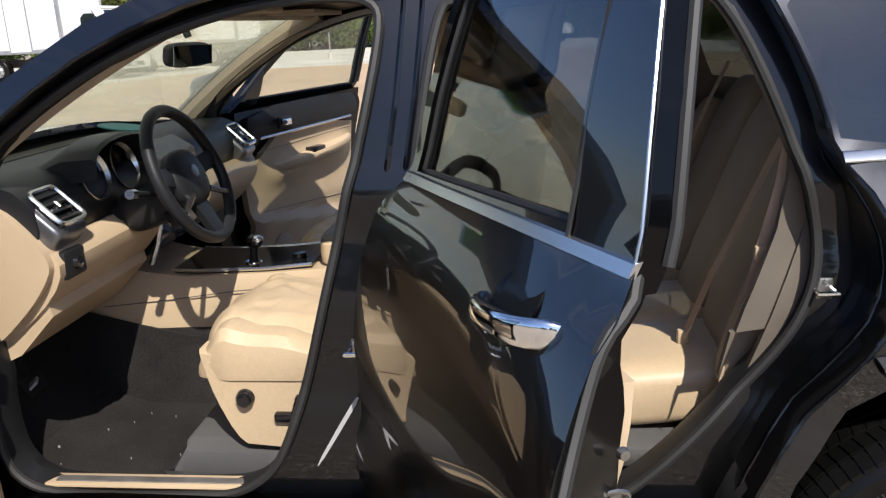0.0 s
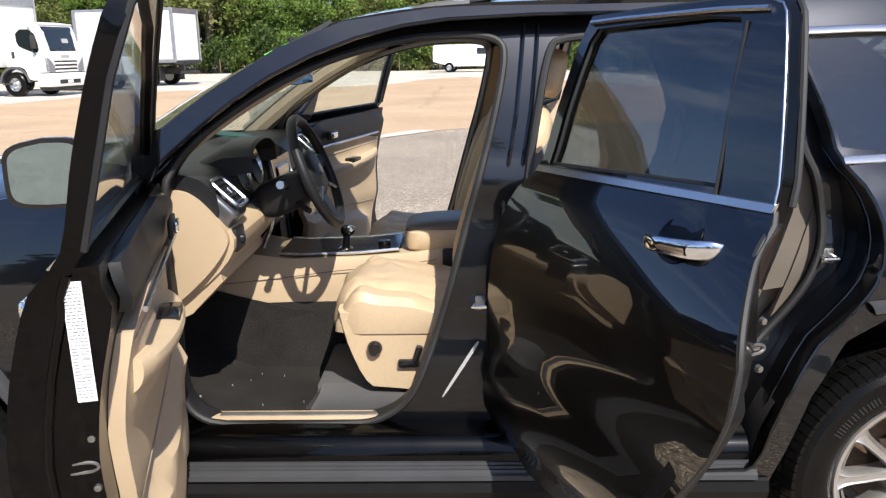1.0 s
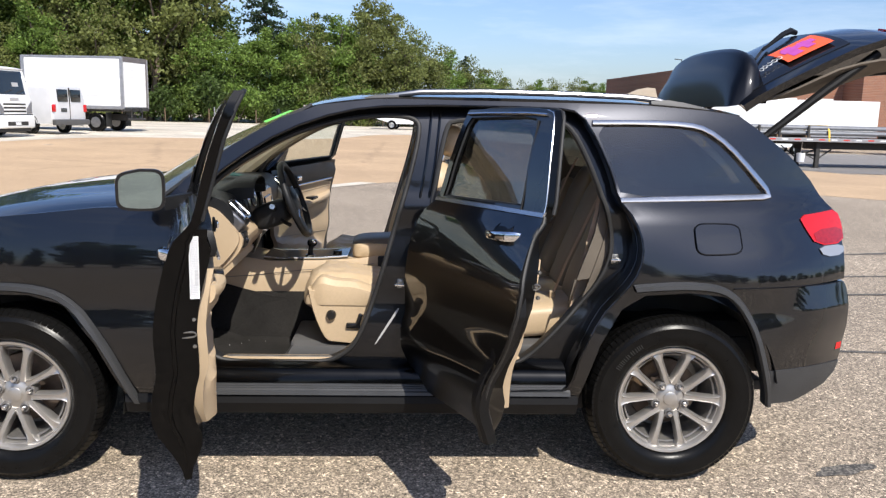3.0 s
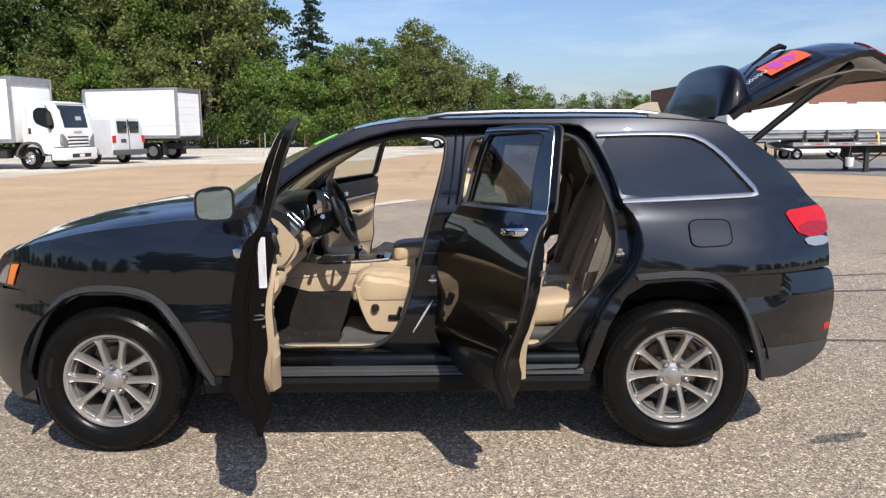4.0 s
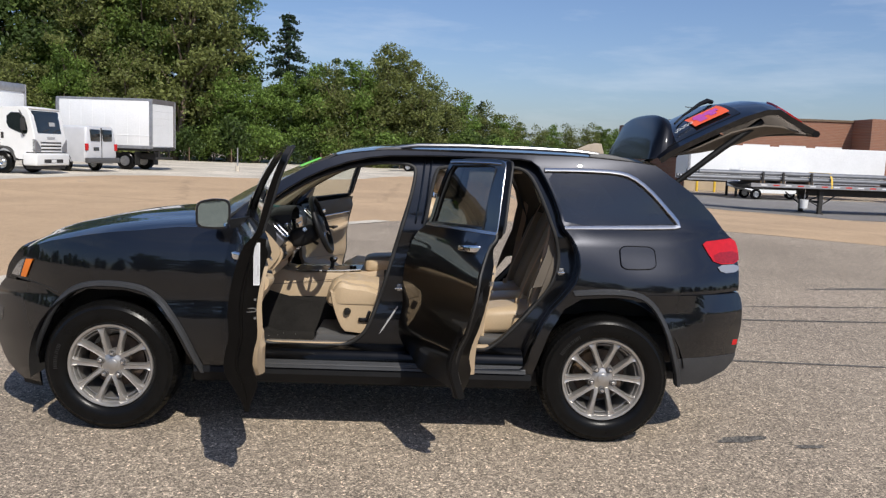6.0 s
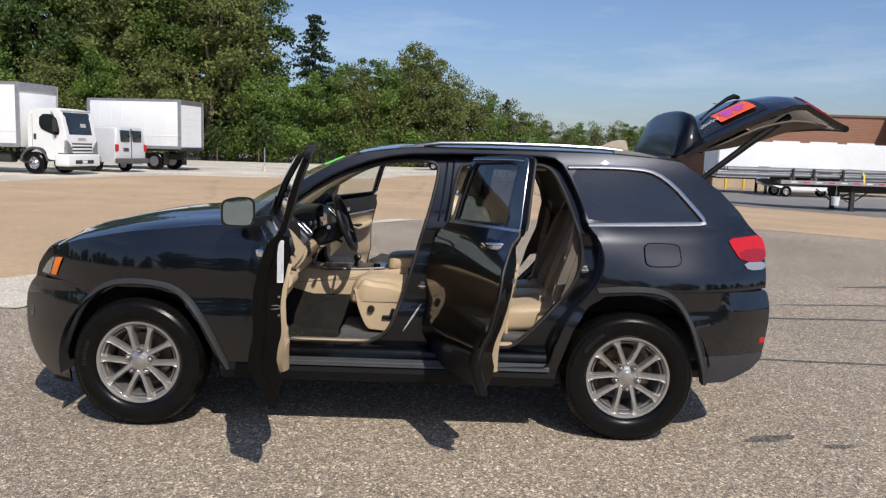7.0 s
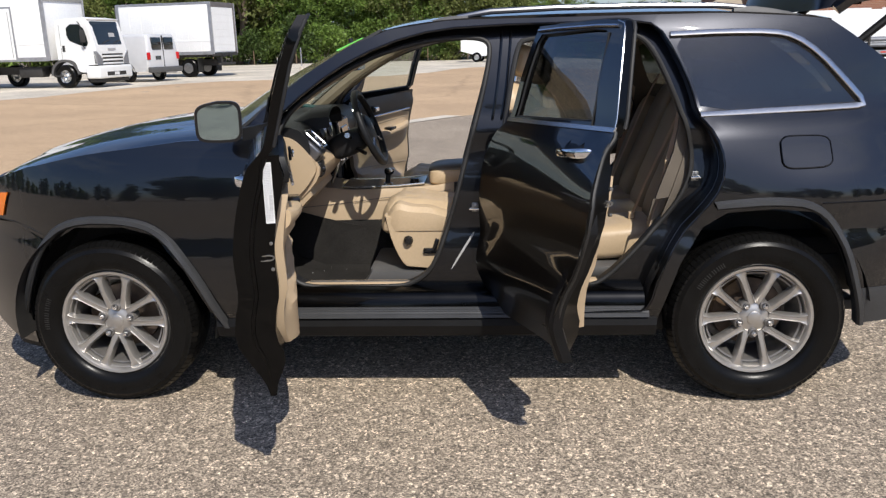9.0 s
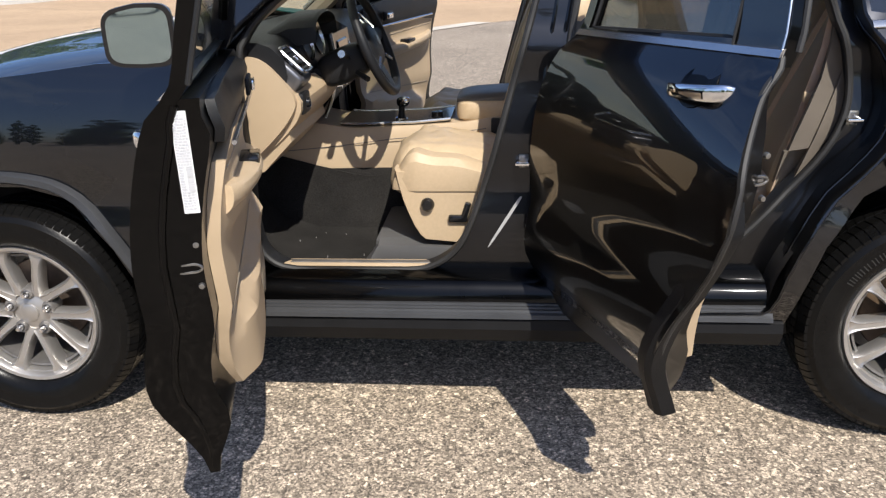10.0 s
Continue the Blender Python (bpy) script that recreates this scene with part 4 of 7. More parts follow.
# ---- doors ----
def door(name, outline, side, hinge, angle, front, out=0.0):
    """An open side door, swung about its upright hinge line. Skin shell, then trim, glass, handle, latch and seals."""
    hx, hy = hinge[0], side * hinge[1]
    at = pose(hx, hy, 0, 0, 0, side * angle)
    shift = pose(-hx, -hy + side * out, 0)
    pt = lambda nm, bm, m, par, lb="", **kw: part(nm, moved(bm, shift), m, par, lb, **kw)
    s = skin(side)
    belt_z = (lambda x: 1.258 + 0.012 * (x + 0.68)) if front else (lambda x: 1.276 + 0.026 * (x - 0.315) / 0.88)
    # lower shell
    if front:
        lower = [(-0.730, 0.44), (-0.735, 1.00), (-0.722, 1.20), (-0.70, 1.25), (0.29, 1.272), (0.282, 1.20), (0.272, 0.90), (0.260, 0.62), (0.256, 0.50), (0.250, 0.418), (0.215, 0.422), (0.10, 0.432), (-0.69, 0.425)]
        frame_in = [(-0.58, 1.292), (-0.49, 1.392), (-0.295, 1.526), (-0.05, 1.634), (0.18, 1.674), (0.285, 1.674), (0.310, 1.63), (0.268, 1.296)]
    else:
        lower = [(0.322, 0.46), (0.330, 0.62), (0.332, 0.90), (0.326, 1.12), (0.350, 1.20), (0.385, 1.275), (1.172, 1.310), (1.190, 1.262), (1.202, 1.20), (1.218, 1.14), (1.243, 1.07), (1.243, 0.985), (1.212, 0.905), (1.130, 0.785), (1.062, 0.64), (1.030, 0.50), (0.985, 0.44), (0.34, 0.43)]
        frame_in = [(0.432, 1.300), (0.470, 1.600), (0.488, 1.630), (0.86, 1.644), (0.955, 1.638), (0.975, 1.610), (1.018, 1.325)]
    shell_depth = 0.135

    def taper(x, d):
        return x - d * (0.12 * ease(x / 0.25) if front else 0.70 * ease((x - 0.85) / 0.33))

    def shell_surf(x, z, d=0.0):
        under = 0.085 * ease((0.66 - z) / 0.22)
        if not front:
            under -= 0.030 * max(0.0, (x - 0.70) / 0.50) ** 2 * ease((1.24 - z) / 0.15)
        d = under + d * (0.16 + 0.84 * ease((z - 0.42) / 0.17)) * (1 - 0.62 * ease((z - (1.18 if front else 1.12)) / 0.13))
        return (taper(x, d), side * (half_width(x, z) - d), z)
    shell = part(name, moved(panel(lower, [], shell_surf, shell_depth, 0.04, edge=0.006), shift), (PAINT, SHUT), suv, "black door swung wide open", at=at)
    ring = ([(-0.70, 1.25)] + [p for p in outline if p[1] > 1.26] + [(0.292, 1.262)]) if front else ([(0.388, 1.268)] + [p for p in outline if p[1] > 1.278] + [(1.170, 1.282)])
    pt("window_frame", panel(ring, [frame_in], skin(side, -0.004), 0.034, 0.04, edge=0.004), (PAINT, SHUT) if not front else (GLOSSB, SHUT), shell, "gloss black window frame")
    pt("window_glass", panel(frame_in, [], skin(side, -0.022), 0.004, 0.06), CLEARG if front else TINTD, shell, "clear door glass" if front else "dark tinted door glass")
    # division bar and glass run
    loop = resample(frame_in, 0.04)
    pt("glass_run", tube([s(x, z, 0.018) for x, z in loop], 0.006, 6, closed=True), RUBBER, shell)
    x0, x1 = (-0.68, 0.285) if front else (0.392, 1.172)
    pt("belt_moulding", loft([[s(x, belt_z(x) + dz, -dd) for dz, dd in ((0.0, -0.003), (0.002, 0.006), (0.016, 0.003), (0.018, -0.006))] for x in np.linspace(x0, x1, 12)]), BRIGHT, shell, "bright belt-line moulding")
    if not front:
        pt("division_bar", tube([s(0.980, 1.630, 0.0), s(1.026, 1.312, 0.0)], 0.0035, 6), RUBBER, shell)
        pt("frame_highlight", tube([s(x, z, -0.002) for x, z in ((0.46, 1.645), (0.6, 1.650), (0.9, 1.655), (1.025, 1.652))], 0.006, 6), BRIGHT, shell)
    # handle: one chrome bar whose ends run into the skin, over a black dish
    ha, hb = (0.03, 0.215) if front else (0.915, 1.115)
    hz = 1.165 if front else 1.214
    rows = []
    for k in range(17):
        t = k / 16
        x = ha + (hb - ha) * t
        z = hz + 0.014 * t
        bow = -0.012 + 0.040 * (1 - abs(2 * t - 1) ** 3.5) * (0.75 if front else 1.0)
        h = (0.0145 + 0.005 * t) * (1 - 0.55 * max(0.0, 1 - t / 0.10) - 0.35 * max(0.0, (t - 0.93) / 0.07))
        y0 = half_width(x, z)
        rows.append([(x, side * (y0 + bow + 0.011 * math.copysign(abs(math.cos(q)) ** 0.7, math.cos(q))), z + h * math.copysign(abs(math.sin(q)) ** 0.75, math.sin(q))) for q in (math.tau * i / 14 for i in range(14))])
    pull = pt("door_handle", loft(rows), CHROME, shell, "chrome pull handle", sharp=50)
    xm, zm = ha + 0.45 * (hb - ha), hz + 0.018
    cup = [(xm + 0.055 * math.cos(q), zm + 0.046 * math.sin(q)) for q in (math.tau * i / 24 for i in range(24))]
    pt("handle_recess", panel(cup, [], lambda x, z, d=0.0: (x, shell_surf(x, z)[1] + side * (0.003 - d), z), 0.004, 0.03), SHUT, shell)
    # rubber seal along the shut face
    if front:
        run, sd = [(0.288, 1.262), (0.282, 1.20), (0.272, 0.90), (0.258, 0.62), (0.250, 0.50), (0.244, 0.44)], 0.060
    else:
        run, sd = [(1.170, 1.304), (1.188, 1.262), (1.202, 1.20), (1.218, 1.14), (1.243, 1.07), (1.243, 0.985), (1.212, 0.905), (1.130, 0.785), (1.062, 0.64), (1.030, 0.50)], 0.024
    run = rounded(run, 2, False)
    pt("door_seal", tube([shell_surf(x, z, sd) for x, z in run], 0.0085 if not front else 0.008, 8), SEALG if not front else SHUT, shell, "rubber door seal")
    edge = [p for p in ring[1:-1]]
    pt("frame_seal", tube([skin(side, -0.004)(x, z, 0.034) for x, z in rounded(edge, 1, False)], 0.006 if front else 0.0075, 8), RUBBER if front else SEALG, shell, "rubber frame seal")
    if not front:
        rear_edge = [p for p in rounded(edge, 1, False) if p[0] > 0.95]
        pt("frame_bead", tube([skin(side, -0.001)(x - 0.004, z, 0.0) for x, z in rear_edge], 0.0022, 6), BRIGHT, shell)
    # inner trim: dark top roll, beige body, armrest, pocket
    ax0, ax1 = (-0.52, 0.15) if front else (0.46, 1.05)

    def inner(depth, relief=0.0):
        def surf(x, z, d=0.0):
            r = 0.0
            if relief:
                t = (x - ax0) / (ax1 - ax0)
                ridge = math.exp(-((z - 0.955 - 0.05 * t) / 0.055) ** 2) * ease((t + 0.15) / 0.3) * ease((1.05 - t) / 0.25)
                pocket = ease((0.80 - 0.10 * t - z) / 0.05) * ease((z - 0.47) / 0.06) * ease((1.02 - t) / 0.35) * (0.75 + 0.25 * math.sin(math.pi * min(1, max(0, t))))
                edge = ease((t + 0.30) / 0.12) * ease((1.12 - t) / 0.10)
                r = relief * (0.85 * ridge + pocket) * edge
            sunk = shell_depth * (1 - 0.62 * ease((z - (1.18 if front else 1.12)) / 0.13))
            return (taper(x, sunk), side * (half_width(x, max(0.55, z)) - sunk - depth - r + d), z)
        return surf
    if front:
        body = rounded([(-0.665, 0.53), (-0.68, 1.12), (0.16, 1.15), (0.19, 1.02), (0.18, 0.80), (0.13, 0.62), (0.06, 0.53), (-0.60, 0.51)], 1)
        cap = rounded([(-0.67, 1.13), (-0.65, 1.255), (0.19, 1.268), (0.225, 1.21), (0.19, 1.15), (-0.3, 1.125)], 1)
        arm = [(-0.50, 0.93), (0.13, 0.98)]
    else:
        body = rounded([(0.40, 0.52), (0.40, 1.13), (1.15, 1.155), (1.180, 1.06), (1.160, 0.96), (1.085, 0.80), (1.01, 0.62), (0.965, 0.50), (0.40, 0.485)], 1)
        cap = rounded([(0.40, 1.14), (0.41, 1.262), (1.08, 1.275), (1.11, 1.22), (1.10, 1.17), (0.7, 1.14)], 1)
        arm = [(0.48, 0.93), (1.03, 0.985)]
    pt("door_trim", panel(body, [], inner(0.030, 0.055) if front else inner(0.036, 0.05), 0.029 if front else 0.035, 0.03), BEIGEP, shell, "beige moulded door trim")
    skin_in = inner(0.031, 0.055) if front else inner(0.037, 0.05)
    for z0, rise in ((0.805, -0.07), (1.075, 0.03)):
        pt("trim_seam", tube([skin_in(x, z0 + rise * (x - ax0)) for x in np.linspace(ax0 - 0.08, ax1 - 0.01, 16)], 0.0022, 6), SEATR, shell)
    gp = skin_in(ax0 + 0.03, 0.62)
    grille = part("speaker_grille", moved(lathe([(0.0, -0.004), (0.066, -0.003), (0.074, 0.0), (0.074, 0.006), (0.0, 0.006)], 28), shift @ pose(gp[0], gp[1] - side * 0.004, gp[2], 0, 0, 0 if side > 0 else 180)), SEATR, shell, "perforated speaker cover")
    pt("upper_trim", panel(cap, [], inner(0.022), 0.02, 0.05), BLACKL, shell, "black soft upper door trim")
    rows = []
    for k in range(21):
        t = k / 20
        x = arm[0][0] + (arm[1][0] - arm[0][0]) * t
        z = arm[0][1] + (arm[1][1] - arm[0][1]) * t + 0.055
        fat = (0.075 if front else 0.10) * math.sin(math.pi * (0.02 + 0.96 * t)) ** 0.42
        y0 = half_width(x, z) - shell_depth - 0.03
        rows.append([(x, side * (y0 - fat * dy), z + 0.03 * dz) for dy, dz in ((0, -1.4), (0.45, -1.15), (0.78, -0.8), (0.95, -0.35), (1.0, 0.1), (0.95, 0.5), (0.80, 0.72), (0.5, 0.82), (0, 0.84))])
    pt("armrest", loft(rows), BEIGE, shell, "beige padded armrest")
    hx0 = arm[0][0] + 0.02
    hp = inner(0.034)(hx0 + 0.05, 1.185)
    grip = pt("inner_handle", box(hp[0] - 0.05, hp[0] + 0.05, hp[1] - 0.006, hp[1] + 0.006, 1.160, 1.208, 0.005), BLACKL, shell)
    pt("handle_lever", box(hp[0] - 0.034, hp[0] + 0.03, hp[1] - side * 0.012 - 0.005, hp[1] - side * 0.012 + 0.005, 1.170, 1.198, 0.004), CHROME, shell)
    sx = arm[0][0] + 0.24
    pt("window_switch", box(sx, sx + 0.10, side * (half_width(sx, 1.0) - shell_depth - 0.075) - 0.025, side * (half_width(sx, 1.0) - shell_depth - 0.075) + 0.025, 1.02, 1.045, 0.006), GLOSSB, shell)
    pt("trim_accent", tube([inner(0.04)(x, 1.135 + 0.02 * (x - arm[0][0]), 0) for x in np.linspace(arm[0][0] - 0.1, arm[1][0], 8)], 0.006, 6), BRIGHT, shell)
    # shut face: latch, screws, label
    if front:
        lz, ld = 0.925, 0.105
        ex, ly = taper(0.268, ld), half_width(0.27, lz) - ld
    else:
        lz, ld = 1.062, 0.082
        ex, ly = 1.180, half_width(1.2, lz) - ld
    ey = side * ly
    pill = [(ex + 0.004, ey + 0.020 * math.cos(q) + (0.008 if math.cos(q) > 0 else -0.008), lz + 0.009 * math.sin(q)) for q in (math.tau * i / 16 for i in range(16))]
    latch = tube(pill, 0.0030, 6, closed=True)
    latch = box(ex - 0.008, ex + 0.002, ey - 0.012, ey + 0.022, lz - 0.005, lz + 0.005, 0.002, 1, latch)
    pt("door_latch", latch, LATCHM, shell, "steel door latch")
    for dy, dz in ((-0.02, 0.05), (0.022, 0.05), (0.022, -0.04)):
        pt("latch_screw", moved(lathe([(0, 0.005), (0.0060, 0.004), (0.0078, -0.004), (0, -0.004)], 10, "x"), pose(ex + 0.002, ey + dy, lz + dz)), LATCHM, shell)
    if front and side < 0:
        lab = bmesh.new()
        pts = [(0.2835, -0.803, 1.250), (0.2835, -0.773, 1.250), (0.2715, -0.773, 1.046), (0.2715, -0.803, 1.046)]
        rows = [[Vector(pts[0]).lerp(Vector(pts[3]), t), Vector(pts[1]).lerp(Vector(pts[2]), t)] for t in np.linspace(0, 1, 6)]
        sticker = pt("data_label", thick(grid(rows), 0.001), WHITE, shell, "white printed data label with small grey text")
        bars = bmesh.new()
        rnd = random.Random(4)

        def bar(t0, t1, u0, u1):
            vs = []
            for t, u in ((t0, u0), (t0, u1), (t1, u1), (t1, u0)):
                q = Vector(pts[0]).lerp(Vector(pts[3]), t).lerp(Vector(pts[1]).lerp(Vector(pts[2]), t), u)
                vs.append(bars.verts.new(q + Vector((0.0022, 0, 0))))
            bars.faces.new(vs)
        for k in range(34):
            t = 0.03 + 0.94 * k / 34
            if 17 < k < 27:
                # barcode across the label's half
                for q in range(3):
                    bar(t, t + rnd.choice((0.006, 0.010, 0.014)), 0.52, 0.92)
                    t += 0.009
                t = 0.03 + 0.94 * k / 34
                bar(t, t + 0.009, 0.08, rnd.uniform(0.3, 0.45))
                continue
            u = 0.08
            while u < 0.86:
                w = rnd.uniform(0.08, 0.26)
                bar(t, t + 0.010, u, min(0.93, u + w))
                u += w + 0.05
        pt("label_print", bars, PRINT, shell)
    if front:
        # mirror on the door's front corner
        cx, cy, cz = -0.524, side * (1.019 - out), 1.318

        def mirror_point(x, sc, a):
            c, sn = (math.copysign(abs(q) ** 0.42, q) for q in (math.cos(a), math.sin(a)))
            return (cx + x, cy + side * 0.094 * sc * c, cz + 0.085 * sc * sn * (1 - 0.13 * max(0, c)) - 0.006 * max(0, c) * sc)
        turn = [math.tau * k / 28 for k in range(28)]
        housing = [[mirror_point(x, sc, a) for a in turn] for x, sc in ((-0.075, 0.30), (-0.06, 0.62), (-0.03, 0.88), (0.005, 0.98), (0.035, 1.0), (0.042, 0.985))]
        pt("door_mirror", loft(housing), PAINT, shell, "black door mirror housing")
        face = [[mirror_point(0.0445 + 0.0009 * (1 - sc * sc), sc, a) for a in turn] for sc in (0.001, 0.2, 0.4, 0.6, 0.75, 0.86)]
        pt("mirror_glass", grid(face, closed=True), MIRROR, shell, "silvered mirror glass")
        pt("mirror_arm", loft([[(cx + 0.01 + dx, cy - side * (0.09 + 0.035 * k), 1.262 + 0.006 * k + dz) for dx, dz in ((-0.03, -0.025), (0.03, -0.025), (0.03, 0.025), (-0.03, 0.025))] for k in range(4)]), TRIM, shell)
        pt("sail_panel", panel([(-0.695, 1.252), (-0.672, 1.285), (-0.52, 1.41), (-0.545, 1.27)], [], skin(side, 0.003), 0.06, 0.05), GLOSSB, shell)
    else:
        arc = rounded([(1.024, 0.432), (1.032, 0.52), (1.062, 0.64), (1.130, 0.785), (1.206, 0.90), (1.240, 0.965), (1.243, 0.985)], 2, False)
        rows = []
        for x, z in arc:
            d = Vector((x - 1.4575, z - 0.40)).normalized()
            tuck = 0.05 * ease((0.62 - z) / 0.2)
            rows.append([s(x + d.x * r, z + d.y * r, h + tuck) for r, h in ((-0.002, 0.03), (-0.004, -0.010), (0.010, -0.022), (0.044, -0.020), (0.058, -0.002), (0.056, 0.03))])
        pt("arch_flare", loft(rows), TRIM, shell, "dark plastic flare on the door edge")
    # lower weather strip
    return shell


door("front_door", FRONT_DOOR, -1, (-0.701, 0.848), 75.0, True, 0.042)
door("rear_door", REAR_DOOR, -1, (0.312, 0.831), 65.5, False)
door("front_door", FRONT_DOOR, 1, (-0.701, 0.848), 71.0, True)
door("rear_door", REAR_DOOR, 1, (0.312, 0.831), 68.0, False)

# ---- tailgate, raised ----
EDGE = [(1.775, 1.710), (1.84, 1.757), (1.95, 1.818), (2.12, 1.905), (2.28, 1.982), (2.42, 2.03), (2.50, 2.035), (2.57, 1.995), (2.66, 1.95), (2.735, 1.915)]
MID = [(1.80, 1.78), (1.86, 1.85), (1.97, 1.925), (2.12, 2.005), (2.28, 2.085), (2.42, 2.115), (2.53, 2.115), (2.62, 2.08), (2.70, 2.01), (2.755, 1.935)]
rows = []
for (ex, ez), (mx, mz) in zip(EDGE, MID):
    row = []
    for k in range(21):
        u = -1 + 2 * k / 20
        c = 1 - abs(u) ** 2.6
        row.append((ex + (mx - ex) * c, 0.655 * u, ez + (mz - ez) * c))
    rows.append(row)
gate = part("tailgate", thick(grid(rows), 0.035), PAINT, suv, "raised black tailgate")
GATE = rows
glass_rows = [[(p[0] - 0.001, p[1], p[2] + 0.0035) for p in row[1:20]] for row in rows[1:5]]
part("rear_window", thick(grid(glass_rows), 0.004), GLOSSB, gate, "dark tinted rear window")
rows = []
for t in np.linspace(0, 1, 9):
    row = []
    for k in range(13):
        u = -1 + 2 * k / 12
        ex, ez = lerp_table([(0, 1.87), (0.5, 2.22), (1, 2.64)], t), lerp_table([(0, 1.755), (0.3, 1.84), (0.5, 1.91), (0.8, 1.965), (1, 1.93)], t)
        hang = 0.05 * math.sin(math.pi * t) ** 0.7 + 0.11 * math.sin(math.pi * min(1.0, t * 0.98)) ** 2 * t
        row.append((ex, 0.62 * u, ez - 0.02 - hang * (1 - u**6)))
    rows.append(row)
# The lining's shaded underside is put into its colour.
part("tailgate_trim", thick(grid(rows), 0.01), CLOTHD, gate, "greige tailgate lining with shade in its colour")
rows = []
for k in range(25):
    u = -1 + 2 * k / 24
    h = (1 - abs(u) ** 7) ** 0.55
    top = 1.775 + 0.225 * h - 0.035 * u * u
    xo = 0.045 - 0.02 * (1 - h)
    rows.append([(1.700 + xo, 0.60 * u, 1.705), (1.725 + xo, 0.60 * u, 1.70 + (top - 1.70) * 0.45), (1.775 + xo, 0.60 * u, top - 0.02), (1.80 + xo, 0.60 * u, top), (1.84 + xo, 0.60 * u, top - 0.012),
                 (1.905, 0.60 * u, 1.70 + (top - 1.70) * 0.6), (1.905, 0.60 * u, 1.735)])
part("roof_spoiler", loft(rows), PAINTS, gate, "black roof spoiler tipped upright", sharp=60)
for side in (-1, 1):
    part("tailgate_strut", tube([(1.93, side * 0.60, 1.585), (2.18, side * 0.60, 1.79), (2.42, side * 0.585, 1.965)], [0.017, 0.021, 0.021], 10), TRIM, gate, "black tailgate gas strut")
    part("strut_rod", tube([(1.90, side * 0.60, 1.56), (1.96, side * 0.60, 1.61)], 0.016, 8), TRIM, gate)
    part("gate_light", thick(grid([[(GATE[i][k][0], GATE[i][k][1], GATE[i][k][2] + 0.006) for i in (6, 7, 8)] for k in ((1, 2, 3, 4) if side < 0 else (16, 17, 18, 19))]), 0.006), RED, gate, "red inner tail-light")
part("gate_chrome_bar", tube([(GATE[8][k][0] + 0.01, GATE[8][k][1], GATE[8][k][2] + 0.005) for k in range(3, 18)], 0.012, 6), BRIGHT, gate)
part("gate_lower_lip", tube([(GATE[9][k][0], GATE[9][k][1], GATE[9][k][2] - 0.02) for k in range(0, 21)], 0.022, 6), TRIM, gate)
def gate_point(u, v):
    """A point just over the tailgate's skin: u across (-1 near side), v along."""
    i = min(int(v), 8)
    f = v - i
    kk = (u + 1) * 10
    k = min(int(kk), 19)
    g = kk - k
    p = Vector(GATE[i][k]).lerp(Vector(GATE[i][k + 1]), g).lerp(Vector(GATE[i + 1][k]).lerp(Vector(GATE[i + 1][k + 1]), g), f)
    return p + Vector((-0.006, -0.006, 0.016))


arm = [gate_point(u, v) + Vector((0, 0, h)) for u, v, h in ((-0.20, 2.7, 0.006), (-0.12, 3.2, 0.014), (-0.02, 3.7, 0.020), (0.06, 4.1, 0.016), (0.10, 4.4, 0.002))]
wiper = part("rear_wiper", tube(arm, [0.007, 0.011, 0.015, 0.018, 0.014], 8), TRIM, gate, "black rear wiper arm")
part("wiper_blade", tube([gate_point(u, v) + Vector((0, 0, 0.004)) for u, v in ((-0.40, 2.1), (-0.26, 2.5), (-0.08, 3.0))], 0.007, 6), RUBBER, wiper)
sticker = part("sticker", thick(grid([[gate_point(u, v) for u in np.linspace(-0.80, -0.44, 5)] for v in np.linspace(2.45, 3.75, 5)]), 0.001), ORANGE, gate, "orange and magenta square sticker")
for ua, ub, va, vb in ((-0.75, -0.50, 2.70, 3.00), (-0.72, -0.52, 3.15, 3.40), (-0.64, -0.54, 2.62, 3.55)):
    part("sticker_print", grid([[gate_point(u, v) + Vector((0, 0, 0.003)) for u in (ua, ub)] for v in (va, vb)]), PINKV, gate)
# chalk marks on the glass: small open loops
for k in range(5):
    u, v = -0.70 + 0.012 * k, 1.75 + 0.17 * k
    loop = [gate_point(u + 0.030 * math.cos(q), v + 0.070 * math.sin(q)) + Vector((0, 0, 0.003)) for q in (math.tau * i / 10 for i in range(11 if k % 2 else 9))]
    part("window_writing", tube(loop, 0.0022, 5), WHITE, gate)
# green tag on the windscreen
part("windscreen_tag", thick(grid([[Vector(WS[i][k]) + Vector((-0.004, -0.002, 0.006)) for k in (2, 3, 4)] for i in (9, 10, 11)]), 0.001), GREEN, suv, "fluorescent green price tag")

